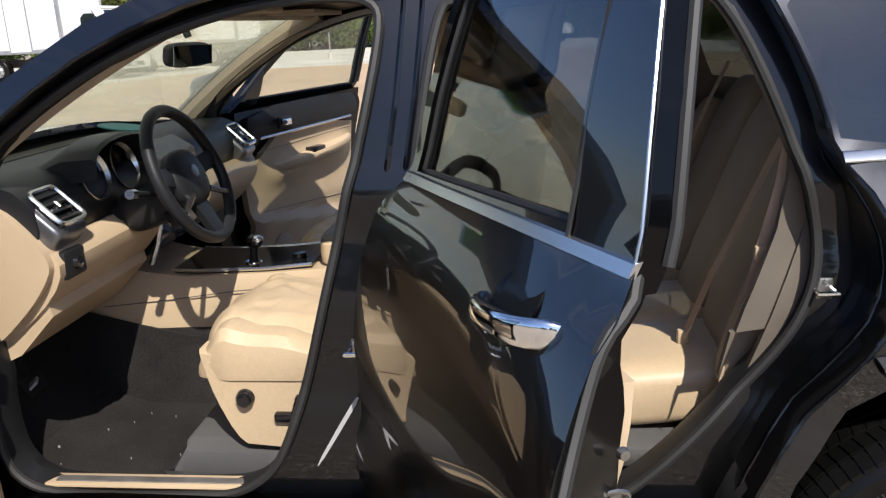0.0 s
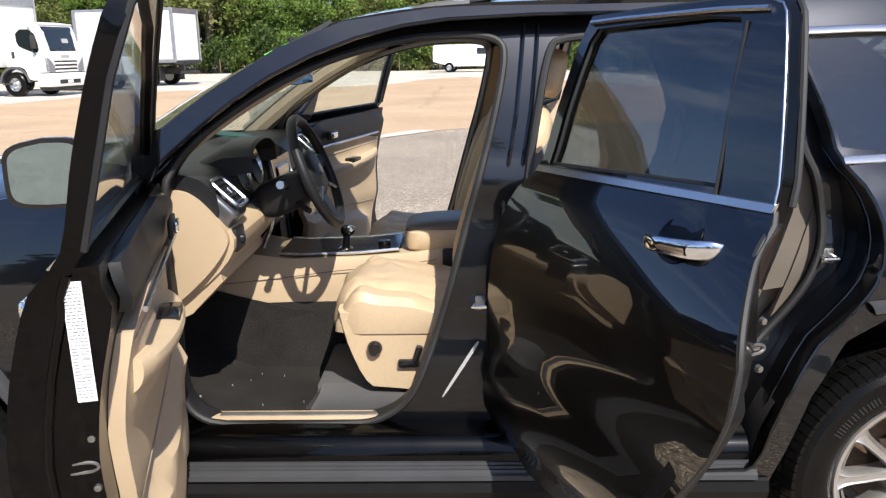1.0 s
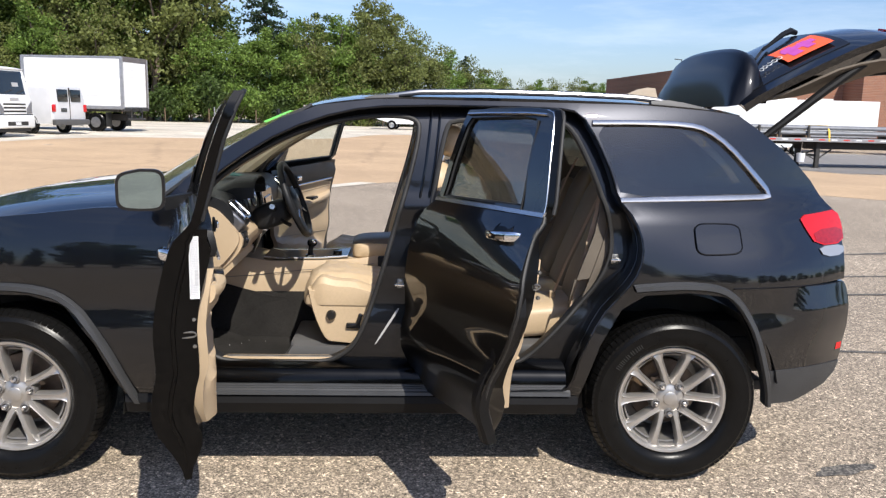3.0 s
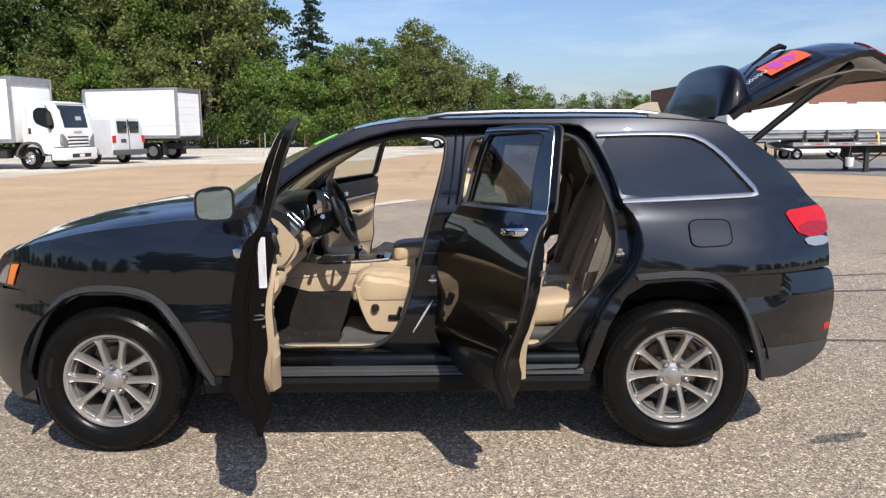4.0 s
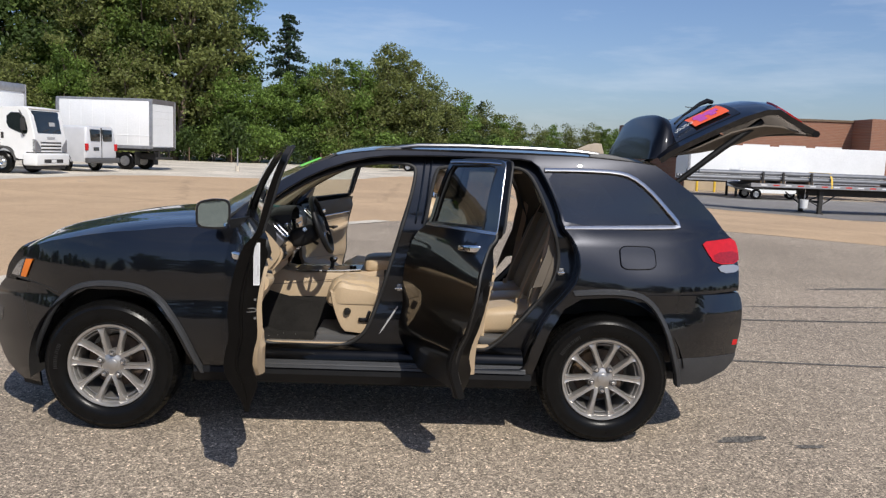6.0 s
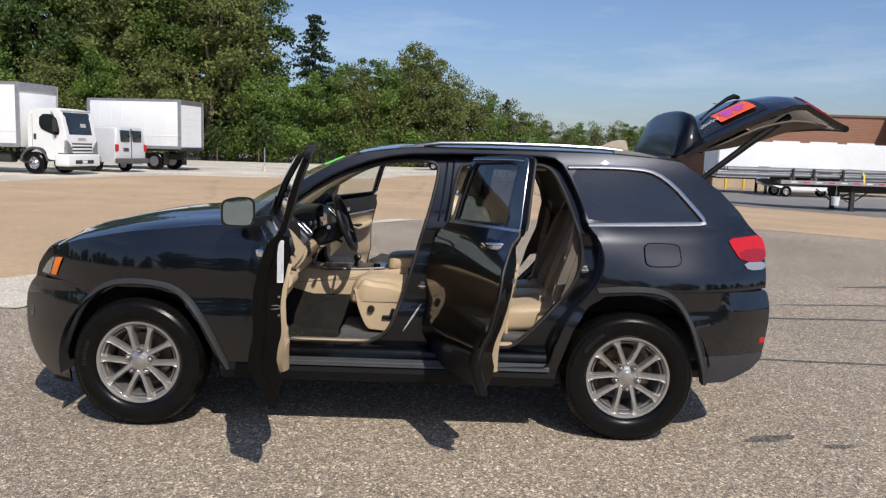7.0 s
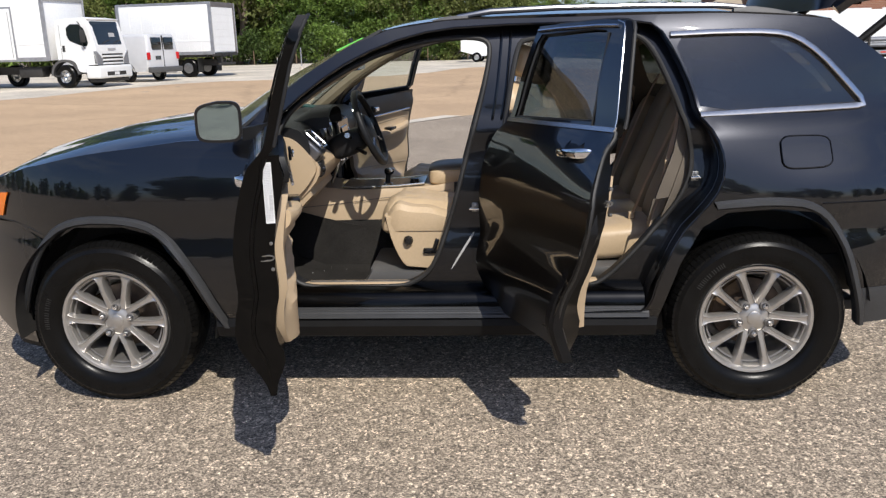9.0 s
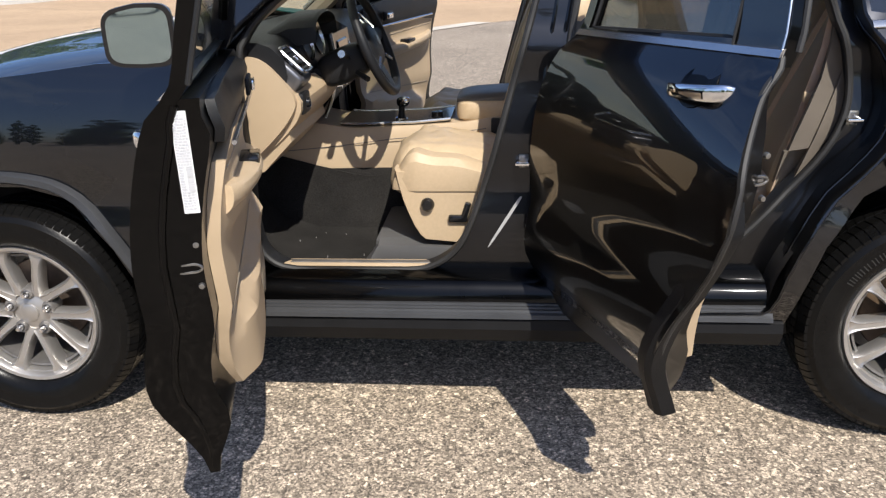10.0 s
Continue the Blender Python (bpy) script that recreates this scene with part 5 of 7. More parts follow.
# ---- cabin ----
# Armrest leather lightened to the grey of the sky it reflects.
TAUPE = mat("greyed_console_leather", (0.13, 0.115, 0.10), 0.4, vary=0.12, vscale=8, bump=0.25, bscale=260)
CRUMB = mat("pale_crumb", (0.30, 0.29, 0.28), 0.7)
TEAL = mat("teal_card", (0.010, 0.085, 0.080), 0.5, vary=0.15)
VENTM = mat("satin_grey_metal", (0.20, 0.20, 0.21), 0.32, 0.8, vary=0.1)
def pillow(centre, radii, e1=0.35, e2=0.35, n=28, m=16, tilt=0.0, bm=None, rough=0.0, seed=1, taper=0.0):
    """A soft block: a boxy ellipsoid, tilted about y, with slight creases."""
    fresh = bmesh.new()
    rot = pose(*centre, 0, tilt, 0)
    pw = lambda v, e: math.copysign(abs(v) ** e, v)
    rows = []
    for i in range(m + 1):
        th = -math.pi / 2 + math.pi * i / m
        row = []
        for k in range(n):
            ph = math.tau * k / n
            x = pw(math.cos(th), e1) * pw(math.cos(ph), e2)
            y = pw(math.cos(th), e1) * pw(math.sin(ph), e2)
            z = pw(math.sin(th), e1)
            p = Vector((x * radii[0] * (1 - taper * z), y * radii[1] * (1 - taper * z), z * radii[2]))
            if rough:
                q = p * 9 + Vector((seed, 0, 0))
                p += Vector((x, y, z)) * rough * (noise.noise(Vector((q.x, q.y * 0.5, q.z))) + 0.5 * noise.noise(q * 2.3))
            row.append(rot @ p)
        rows.append(row)
    fresh = grid(rows, closed=True)
    bmesh.ops.remove_doubles(fresh, verts=fresh.verts, dist=1e-4)
    return merge(bm, fresh)


def seat(y0, side):
    """A front seat: track cover, then cushion, backrest, headrest, shield and controls. side: outboard direction."""
    base = part("front_seat", box(-0.30, 0.32, y0 - 0.20, y0 + 0.20, 0.455, 0.56, 0.02), GREYP, suv, "beige leather power front seat")
    part("track_cover", loft([[(x, y0 + side * w, z) for w, z in ((0.23, 0.455), (0.245, 0.50), (0.235, h), (0.18, h + 0.012), (0.17, 0.455))] for x, h in ((-0.335, 0.47), (-0.31, 0.50), (-0.28, 0.55), (0.05, 0.545), (0.30, 0.54))]), GREYP, base, "dark grey seat track cover")
    cush = part("seat_cushion", pillow((0.03, y0, 0.765), (0.265, 0.205, 0.112), 0.55, 0.42, 72, 44, 8, rough=0.018, seed=3), BEIGE, base, "creased beige leather cushion")
    for s in (-1, 1):
        rows = []
        for k in range(26):
            t = (k / 25) ** 1.5
            x = -0.222 + 0.49 * t
            nose = min(1.0, 0.15 + (t / 0.22) ** 0.6)
            h = 0.905 - 0.10 * t - 0.03 * max(0, 0.12 - t) / 0.12 + 0.005 * math.sin(17 * t)
            w = 0.056 * (0.35 + 0.65 * nose)
            h = 0.75 + (h - 0.75) * nose
            yy = y0 + s * 0.195
            rows.append([(x, yy + s * a * w, 0.75 + (h - 0.75) * c) for a, c in ((-1.2, 0.0), (-1.3, 0.75), (-0.9, 0.93), (-0.2, 1.0), (0.5, 0.94), (0.9, 0.75), (1.0, 0.4), (0.9, 0.0))])
        part("seat_bolster", loft(rows), BEIGE, base)
    part("seat_piping", tube([(x, y0 + side * 0.240, 0.800 - 0.16 * (x + 0.2) + 0.004 * math.sin(15 * x)) for x in np.linspace(-0.185, 0.22, 12)], [0.001, 0.003] + [0.005] * 9 + [0.001], 8), BEIGE, base)
    prof = rounded([(-0.212, 0.835), (-0.206, 0.79), (-0.184, 0.70), (-0.142, 0.598), (-0.105, 0.562), (0.30, 0.556), (0.36, 0.62), (0.36, 0.76), (0.10, 0.78)], 1)
    rows = [[(x, y0 + side * w, z) for x, z in prof] for w in (0.17, 0.222)]
    cx, cz = 0.08, 0.70
    rows.append([(cx + (x - cx) * 0.975, y0 + side * 0.240, cz + (z - cz) * 0.95) for x, z in prof])
    part("side_shield", loft(rows), BEIGE, base, "beige seat side shield")
    part("lumbar_knob", moved(lathe([(0.0, -0.024), (0.016, -0.022), (0.022, -0.014), (0.024, 0.006), (0.0, 0.006)], 20), pose(-0.10, y0 + side * 0.240, 0.703, 0, 0, 0 if side < 0 else 180)), GLOSSB, base, "round black lumbar knob")
    sw = box(-0.030, 0.035, y0 + side * 0.240 - 0.016, y0 + side * 0.240 + 0.016, 0.642, 0.666, 0.006)
    sw = merge(sw, moved(box(-0.011, 0.011, -0.016, 0.016, -0.03, 0.03, 0.006), pose(0.030, y0 + side * 0.240, 0.682, 0, 18, 0)))
    part("seat_switch", sw, GLOSSB, base, "black seat adjuster switch")
    back = part("backrest", pillow((0.305, y0, 1.11), (0.085, 0.205, 0.33), 0.5, 0.45, 32, 22, 17, rough=0.010, seed=7, taper=0.10), BEIGE, base, "beige leather backrest")
    for s in (-1, 1):
        part("back_bolster", pillow((0.255, y0 + s * 0.185, 1.06), (0.075, 0.055, 0.26), 0.6, 0.6, 18, 14, 17), BEIGE, base)
    part("backrest_shell", pillow((0.352, y0, 1.07), (0.06, 0.20, 0.30), 0.45, 0.4, 24, 14, 17), GREYP, base)
    part("headrest", pillow((0.440, y0, 1.515), (0.05, 0.125, 0.075), 0.55, 0.5, 24, 14, 14), BEIGE, base)
    for s in (-1, 1):
        part("headrest_post", tube([(0.395, y0 + s * 0.06, 1.36), (0.432, y0 + s * 0.06, 1.5)], 0.006, 6), CHROME, base)
    part("belt_buckle", box(0.10, 0.16, y0 - side * 0.225 - 0.012, y0 - side * 0.225 + 0.012, 0.80, 0.90, 0.008), BLACKL, base)
    return base


seat(-0.415, -1)
seat(0.415, 1)

# dashboard: padded upper, beige lower, end cap
DASH = [(-0.98, 1.20), (-0.85, 1.255), (-0.62, 1.268), (-0.545, 1.240), (-0.512, 1.17), (-0.53, 1.10), (-0.64, 1.04), (-0.98, 1.0)]
def dash_row(y, ring):
    sweep = 0.015 * (abs(y) / 0.70) ** 2
    return [(x - sweep * (1 if x > -0.9 else 0), y, z - 0.012 * (abs(y) / 0.7) ** 2) for x, z in ring]


dash = part("dashboard", loft([dash_row(y, rounded(DASH, 1)) for y in np.linspace(-0.70, 0.70, 15)]), BLACKL, suv, "black soft-touch dashboard")
LOW = rounded([(-0.53, 1.12), (-0.478, 1.085), (-0.482, 1.03), (-0.545, 0.955), (-0.64, 0.885), (-0.80, 0.83), (-0.80, 1.05)], 1)
part("lower_dash", loft([dash_row(y, LOW) for y in np.linspace(-0.70, -0.19, 6)]), BEIGEP, dash, "beige lower dash panel")
part("lower_dash", loft([dash_row(y, LOW) for y in np.linspace(0.19, 0.70, 6)]), BEIGEP, dash, "beige glovebox panel")
ENDCAP = rounded([(-0.745, 1.20), (-0.66, 1.212), (-0.605, 1.198), (-0.548, 1.140), (-0.498, 1.070), (-0.525, 1.015), (-0.58, 0.95), (-0.68, 0.862), (-0.745, 0.86)], 2)
for s in (-1, 1):
    part("dash_end_cap", panel(ENDCAP, [], lambda x, z, d=0.0, s=s: (x, s * (0.728 - d - 0.35 * ((x + 0.64) ** 2 + (z - 1.04) ** 2)), z), 0.05, 0.04), BEIGEP, dash, "beige dash end cover")
# knee bolster below the column
part("knee_panel", loft([[(x, y, z) for x, z in ((-0.55, 0.98), (-0.54, 0.93), (-0.64, 0.83), (-0.82, 0.75), (-0.85, 0.95))] for y in (-0.69, -0.45, -0.20)]), BEIGEP, dash, "beige knee panel")
# light switch
part("light_switch", moved(lathe([(0.0, 0.014), (0.014, 0.012), (0.018, 0.0), (0.0, 0.0)], 16, "x"), pose(-0.492, -0.635, 1.050)), GLOSSB, dash)
part("switch_plate", box(-0.53, -0.490, -0.68, -0.59, 1.015, 1.085, 0.008), BLACKL, dash)


def vent(y0, y1, tiltdeg, cx, cz, hh=0.045):
    ym = (y0 + y1) / 2
    w = (y1 - y0) / 2
    at = pose(cx, ym, cz, 0, tiltdeg, 0)
    fr = tube([(0, a, b) for a, b in ((math.copysign(w * abs(math.cos(q)) ** 0.3, math.cos(q)), math.copysign(hh * abs(math.sin(q)) ** 0.3, math.sin(q))) for q in (math.tau * (i + 0.5) / 32 for i in range(32)))], 0.006, 6, closed=True)
    f = part("air_vent", moved(fr, at), BRIGHT, dash, "silver-rimmed air vent")
    part("vent_throat", moved(box(-0.04, -0.012, -w + 0.003, w - 0.003, 0.003 - hh, hh - 0.003), at), GLOSSB, f)
    for k in range(4):
        part("vent_slat", moved(box(-0.014, 0.0, -w + 0.006, w - 0.006, hh * (0.44 * k - 0.76), hh * (0.44 * k - 0.64)), at), BLACKL, f)
    part("vent_tab", moved(box(-0.012, 0.006, -0.006, 0.006, -0.010, 0.010, 0.002, 1), at), BRIGHT, f)


vent(-0.680, -0.575, -46, -0.518, 1.190, 0.054)
vent(0.575, 0.680, -46, -0.518, 1.190, 0.054)
vent(-0.135, -0.075, -22, -0.508, 1.175)
vent(0.075, 0.135, -22, -0.508, 1.175)
for s in (-1, 1):
    part("vent_surround", moved(pillow((-0.062, 0, 0), (0.050, 0.066, 0.074), 0.30, 0.25, 28, 14), pose(-0.520, s * 0.628, 1.188, 0, -46, 0)), VENTM, dash, "satin grey vent surround")
# instrument binnacle
rows = []
for k in range(13):
    a = math.pi * k / 12
    y = -0.345 - 0.165 * math.cos(a)
    top = 1.235 + 0.088 * math.sin(a) ** 0.55
    rows.append([(-0.69, y, 1.22 + 0.03 * math.sin(a)), (-0.57, y, top - 0.004), (-0.485, y, top), (-0.475, y, top - 0.008), (-0.57, y, top - 0.022), (-0.69, y, 1.20)])
part("instrument_hood", loft(rows), BLACKL, dash, "black instrument hood")
part("instrument_face", moved(box(-0.006, 0.0, -0.145, 0.145, -0.075, 0.075, 0.01), pose(-0.545, -0.345, 1.218, 0, -14, 0)), GLOSSB, dash)
for y in (-0.425, -0.265):
    part("gauge_ring", moved(lathe([(0.060, 0.0), (0.066, 0.012), (0.069, 0.010), (0.064, -0.003)], 28, "x", closed=True), pose(-0.538, y, 1.222, 0, -14, 0)), BRIGHT, dash, "bright gauge ring")
# centre stack
part("centre_panel", loft([[(x, y, z) for x, z in ((-0.57, 1.255), (-0.505, 1.215), (-0.49, 1.10), (-0.52, 0.98), (-0.57, 0.92), (-0.75, 0.92), (-0.75, 1.25))] for y in (-0.15, 0.15)]), GLOSSB, dash, "gloss black centre stack")
part("screen", moved(box(-0.004, 0.004, -0.085, 0.085, -0.055, 0.055, 0.006, 1), pose(-0.492, 0, 1.13, 0, -8, 0)), DARKG, dash)
for k in range(3):
    part("stack_knob", moved(lathe([(0.0, 0.018), (0.012, 0.016), (0.015, 0.0), (0.0, 0.0)], 16, "x"), pose(-0.505, -0.09 + 0.09 * k, 1.015)), CHROME, dash)
part("stack_trim", tube([(-0.51, -0.155, 1.23), (-0.488, -0.157, 1.10), (-0.52, -0.157, 0.97), (-0.55, -0.157, 0.90)], 0.009, 6), BRIGHT, dash)

# steering wheel on its column
SW = pose(-0.306, -0.340, 1.205, 0, -21, 0)
ring = [(0, 0.182 * math.cos(a), 0.182 * math.sin(a)) for a in np.linspace(0, math.tau, 49)[:-1]]
wheel_ob = part("steering_wheel", moved(tube(ring, 0.0165, 12, closed=True), SW), BLACKL, suv, "black leather three-spoke steering wheel")
part("wheel_hub", moved(pillow((-0.018, 0, -0.004), (0.032, 0.092, 0.080), 0.8, 0.7, 30, 16), SW), BLACKL, wheel_ob, "black airbag boss")
for ang, w in ((8, 0.030), (172, 0.030), (270, 0.042)):
    a = radians(ang)
    rows = []
    for t in np.linspace(0, 1, 6):
        r = 0.055 + 0.125 * t
        c, s = math.cos(a), math.sin(a)
        ww = w * (1 - 0.35 * t)
        rows.append([(-0.022 + 0.02 * t + dx, r * c - s * ww * o, r * s + c * ww * o) for dx, o in ((0.008, -1), (0.012, 0), (0.008, 1), (-0.012, 0.9), (-0.012, -0.9))])
    part("wheel_spoke", moved(loft(rows), SW), BLACKL, wheel_ob)
for ang in (225, 315):
    a = radians(ang)
    part("spoke_trim", moved(tube([(0.004, 0.075 * math.cos(a), 0.075 * math.sin(a)), (0.004, 0.165 * math.cos(a + (0.25 if ang > 270 else -0.25)), 0.165 * math.sin(a + (0.25 if ang > 270 else -0.25)))], 0.009, 6), SW), BRIGHT, wheel_ob)
part("hub_badge", moved(lathe([(0.0, 0.010), (0.017, 0.008), (0.018, 0.0), (0, 0)], 20, "x"), SW @ pose(0.009, 0, 0.005)), VENTM, wheel_ob)
part("column_shroud", moved(pillow((-0.13, 0, -0.03), (0.10, 0.058, 0.062), 0.6, 0.6, 20, 12), SW), BLACKL, wheel_ob)
part("column", tube([tuple(SW @ Vector((-0.1, 0, -0.03))), (-0.66, -0.340, 1.04)], 0.045, 10), BLACKL, wheel_ob)
stalk = part("wiper_stalk", tube([tuple(SW @ Vector((-0.10, -0.04, -0.01))), tuple(SW @ Vector((-0.085, -0.165, 0.012)))], [0.008, 0.011], 8), BLACKL, wheel_ob)
part("stalk_tip", tube([tuple(SW @ Vector((-0.085, -0.160, 0.012))), tuple(SW @ Vector((-0.083, -0.185, 0.016)))], 0.013, 10), BRIGHT, wheel_ob)
part("column_lever", tube([tuple(SW @ Vector((-0.09, -0.05, -0.07))), tuple(SW @ Vector((-0.05, -0.11, -0.10)))], 0.010, 8), BLACKL, wheel_ob)

# centre console, shifter, armrest
rows = []
for x, top, w, low in ((-0.98, 0.98, 0.20, 0.45), (-0.75, 0.95, 0.19, 0.45), (-0.58, 0.905, 0.175, 0.45), (-0.45, 0.885, 0.165, 0.45), (-0.2, 0.892, 0.160, 0.45), (0.0, 0.905, 0.160, 0.45), (0.12, 0.925, 0.165, 0.45), (0.40, 0.92, 0.165, 0.45), (0.52, 0.86, 0.16, 0.45)):
    rows.append([(x, y * w, low + (top - low) * t) for y, t in ((-1.12, 0), (-1.08, 0.35), (-1.02, 0.70), (-0.98, 0.93), (-0.88, 1.0), (0.88, 1.0), (0.98, 0.93), (1.02, 0.70), (1.08, 0.35), (1.12, 0))])
cons = part("centre_console", loft(rows), BEIGEP, suv, "beige centre console", sharp=45)
part("console_seam", tube([(x, -0.172 - 0.016 * (x < -0.6), z) for x, z in ((-0.95, 0.80), (-0.7, 0.805), (-0.5, 0.82), (-0.3, 0.845), (-0.1, 0.862), (0.08, 0.885))], 0.0018, 5), TAUPE, cons)
part("console_plate", loft([[(x, y, z) for y, z in ((-0.125, zz), (-0.115, zz + 0.012), (0.115, zz + 0.012), (0.125, zz))] for x, zz in ((-0.50, 0.892), (-0.42, 0.888), (-0.2, 0.893), (-0.06, 0.905))]), GLOSSB, cons, "gloss console top plate")
for y in (-0.128, 0.128):
    part("plate_rim", tube([(-0.50, y, 0.902), (-0.42, y, 0.897), (-0.2, y, 0.903), (-0.06, y, 0.915)], 0.006, 6), BRIGHT, cons)
sh = part("gear_shifter", tube([(-0.265, -0.06, 0.895), (-0.262, -0.06, 0.935), (-0.258, -0.06, 0.965)], [0.016, 0.012, 0.015], 12), BLACKL, cons, "black gear shifter with chrome cap")
part("shifter_knob", pillow((-0.255, -0.06, 0.972), (0.026, 0.024, 0.020), 0.8, 0.8, 18, 12), GLOSSB, sh)
part("shifter_cap", pillow((-0.243, -0.068, 0.978), (0.018, 0.019, 0.014), 0.9, 0.9, 14, 10), CHROME, sh)
part("shifter_collar", moved(lathe([(0.022, 0.0), (0.028, 0.004), (0.024, 0.010), (0.018, 0.008)], 20, "z", closed=True), pose(-0.265, -0.06, 0.898)), CHROME, sh)
part("terrain_dial", moved(lathe([(0.0, 0.022), (0.022, 0.020), (0.024, 0.0), (0.0, 0.0)], 20, "z"), pose(-0.12, -0.05, 0.910)), GLOSSB, cons)
lid = part("armrest", pillow((0.165, 0, 0.985), (0.205, 0.130, 0.034), 0.6, 0.3, 36, 14, -3), TAUPE, cons, "console armrest, leather top greyed for reflected sky")
part("armrest_base", pillow((0.175, 0, 0.945), (0.215, 0.140, 0.05), 0.4, 0.28, 36, 12, 0), BEIGE, cons, "beige padded armrest side")

cons.location.z -= 0.030

# mirror, pedals, rests
rv = part("rear_view_mirror", moved(pillow((0, 0, 0), (0.020, 0.108, 0.036), 0.5, 0.5, 24, 10, 0), pose(-0.42, 0.0, 1.510, 0, 8, -12)), BLACKL, suv, "black interior mirror")
part("mirror_face", moved(box(-0.001, 0.001, -0.096, 0.096, -0.029, 0.029, 0.0), pose(-0.42, 0.0, 1.510, 0, 8, -12) @ pose(0.0205, 0, 0)), MIRROR, rv)
part("mirror_stem", tube([(-0.41, 0, 1.56), (-0.44, 0, 1.64)], 0.012, 8), BLACKL, rv)
part("foot_rest", box(-0.86, -0.78, -0.70, -0.62, 0.56, 0.64, 0.01), BLACKL, suv)
for y, w, z in ((-0.42, 0.055, 0.62), (-0.30, 0.032, 0.58)):
    pd = part("pedal", moved(box(-0.008, 0.008, -w, w, -0.04, 0.04, 0.005), pose(-0.83, y, z, 0, -35, 0)), BLACKL, suv, "black foot pedal")
    part("pedal_pad", moved(box(0.009, 0.012, -w * 0.8, w * 0.8, -0.03, 0.03, 0.002, 1), pose(-0.83, y, z, 0, -35, 0)), RUBBER, pd)
    part("pedal_arm", tube([(-0.84, y, z + 0.03), (-0.90, y, z + 0.28)], 0.012, 6), BLACKL, pd)
part("service_tag", moved(box(-0.014, 0.014, -0.022, 0.022, -0.004, 0.004, 0.002), pose(-0.764, -0.50, 0.665, 0, -40, 30)), GREYT, suv)
# tunnel carpet and mats
part("tunnel_carpet", loft([[(x, y, z) for y, z in ((-0.21, 0.45), (-0.195, 0.62), (-0.18, 0.70), (0.18, 0.70), (0.195, 0.62), (0.21, 0.45))] for x in (-0.9, -0.3, 0.5)]), CARPET, suv)
for side in (-1, 1):
    part("tunnel_side_carpet", panel([(-0.95, 0.45), (-0.95, 0.82), (-0.78, 0.775), (-0.60, 0.72), (-0.45, 0.680), (-0.30, 0.662), (-0.10, 0.65), (0.30, 0.64), (0.30, 0.45)], [],
                                     lambda x, z, d=0.0, side=side: (x, side * (1.10 * lerp_table([(-0.98, 0.20), (-0.75, 0.19), (-0.58, 0.175), (-0.45, 0.165), (-0.2, 0.16), (0.4, 0.16)], x) + 0.008 - d), z), 0.008, 0.06), CARPET, suv, "dark carpet up the side of the tunnel")
bm = bmesh.new()
rnd = random.Random(9)
for k in range(16):
    x, y = rnd.uniform(-0.72, -0.22), rnd.uniform(-0.72, -0.26)
    r = rnd.choice((0.0008, 0.001, 0.0014, 0.0026))
    z = 0.466 if x > -0.6 else 0.466 + (-0.6 - x) * 0.32
    bm = box(x - r, x + r, y - r * 0.7, y + r * 0.7, z - 0.004, z + 0.005, 0.0, 1, bm)
tagged(part("litter", bm, CRUMB, suv, "pale crumbs and grit on the carpet"), kind="stuff")
part("dash_card", moved(lathe([(0.0, 0.0), (0.085, 0.0), (0.085, 0.004), (0.0, 0.004)], 28, "z"), pose(-0.72, 0.12, 1.285, 0, 8, 0) @ Matrix.Diagonal((1.0, 0.75, 1.0, 1.0))), TEAL, suv, "teal oval card on the dash")

# rear bench
bench = part("rear_seat", box(0.72, 1.16, -0.62, 0.62, 0.50, 0.56, 0.02), GREYP, suv, "beige leather rear bench with dark shaded backrest")
for y in (-0.37, 0.0, 0.37):
    part("seat_cushion", pillow((0.955, y, 0.655), (0.255, 0.185 if y else 0.16, 0.085), 0.5, 0.35, 30, 16, -6, rough=0.008, seed=int(10 + 10 * y)), BEIGE, bench, "beige leather cushion")
    # Backrests and headrests carry their shade in the colour.
    part("backrest", pillow((1.235, y, 1.02), (0.075, 0.185 if y else 0.16, 0.345), 0.4, 0.4, 28, 18, 22, rough=0.006, seed=int(20 + 10 * y)), SEATR, bench, "beige leather backrest with shade in its colour")
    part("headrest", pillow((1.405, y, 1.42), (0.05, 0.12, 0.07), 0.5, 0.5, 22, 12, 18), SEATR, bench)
    part("backrest_back", pillow((1.30, y, 1.00), (0.05, 0.19, 0.34), 0.3, 0.3, 20, 12, 22), CARPET, bench)
part("seat_front", box(0.735, 0.76, -0.60, 0.60, 0.50, 0.64, 0.01), BEIGE, bench)
for s in (-1, 1):
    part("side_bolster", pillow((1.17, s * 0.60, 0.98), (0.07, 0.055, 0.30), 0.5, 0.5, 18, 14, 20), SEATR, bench)
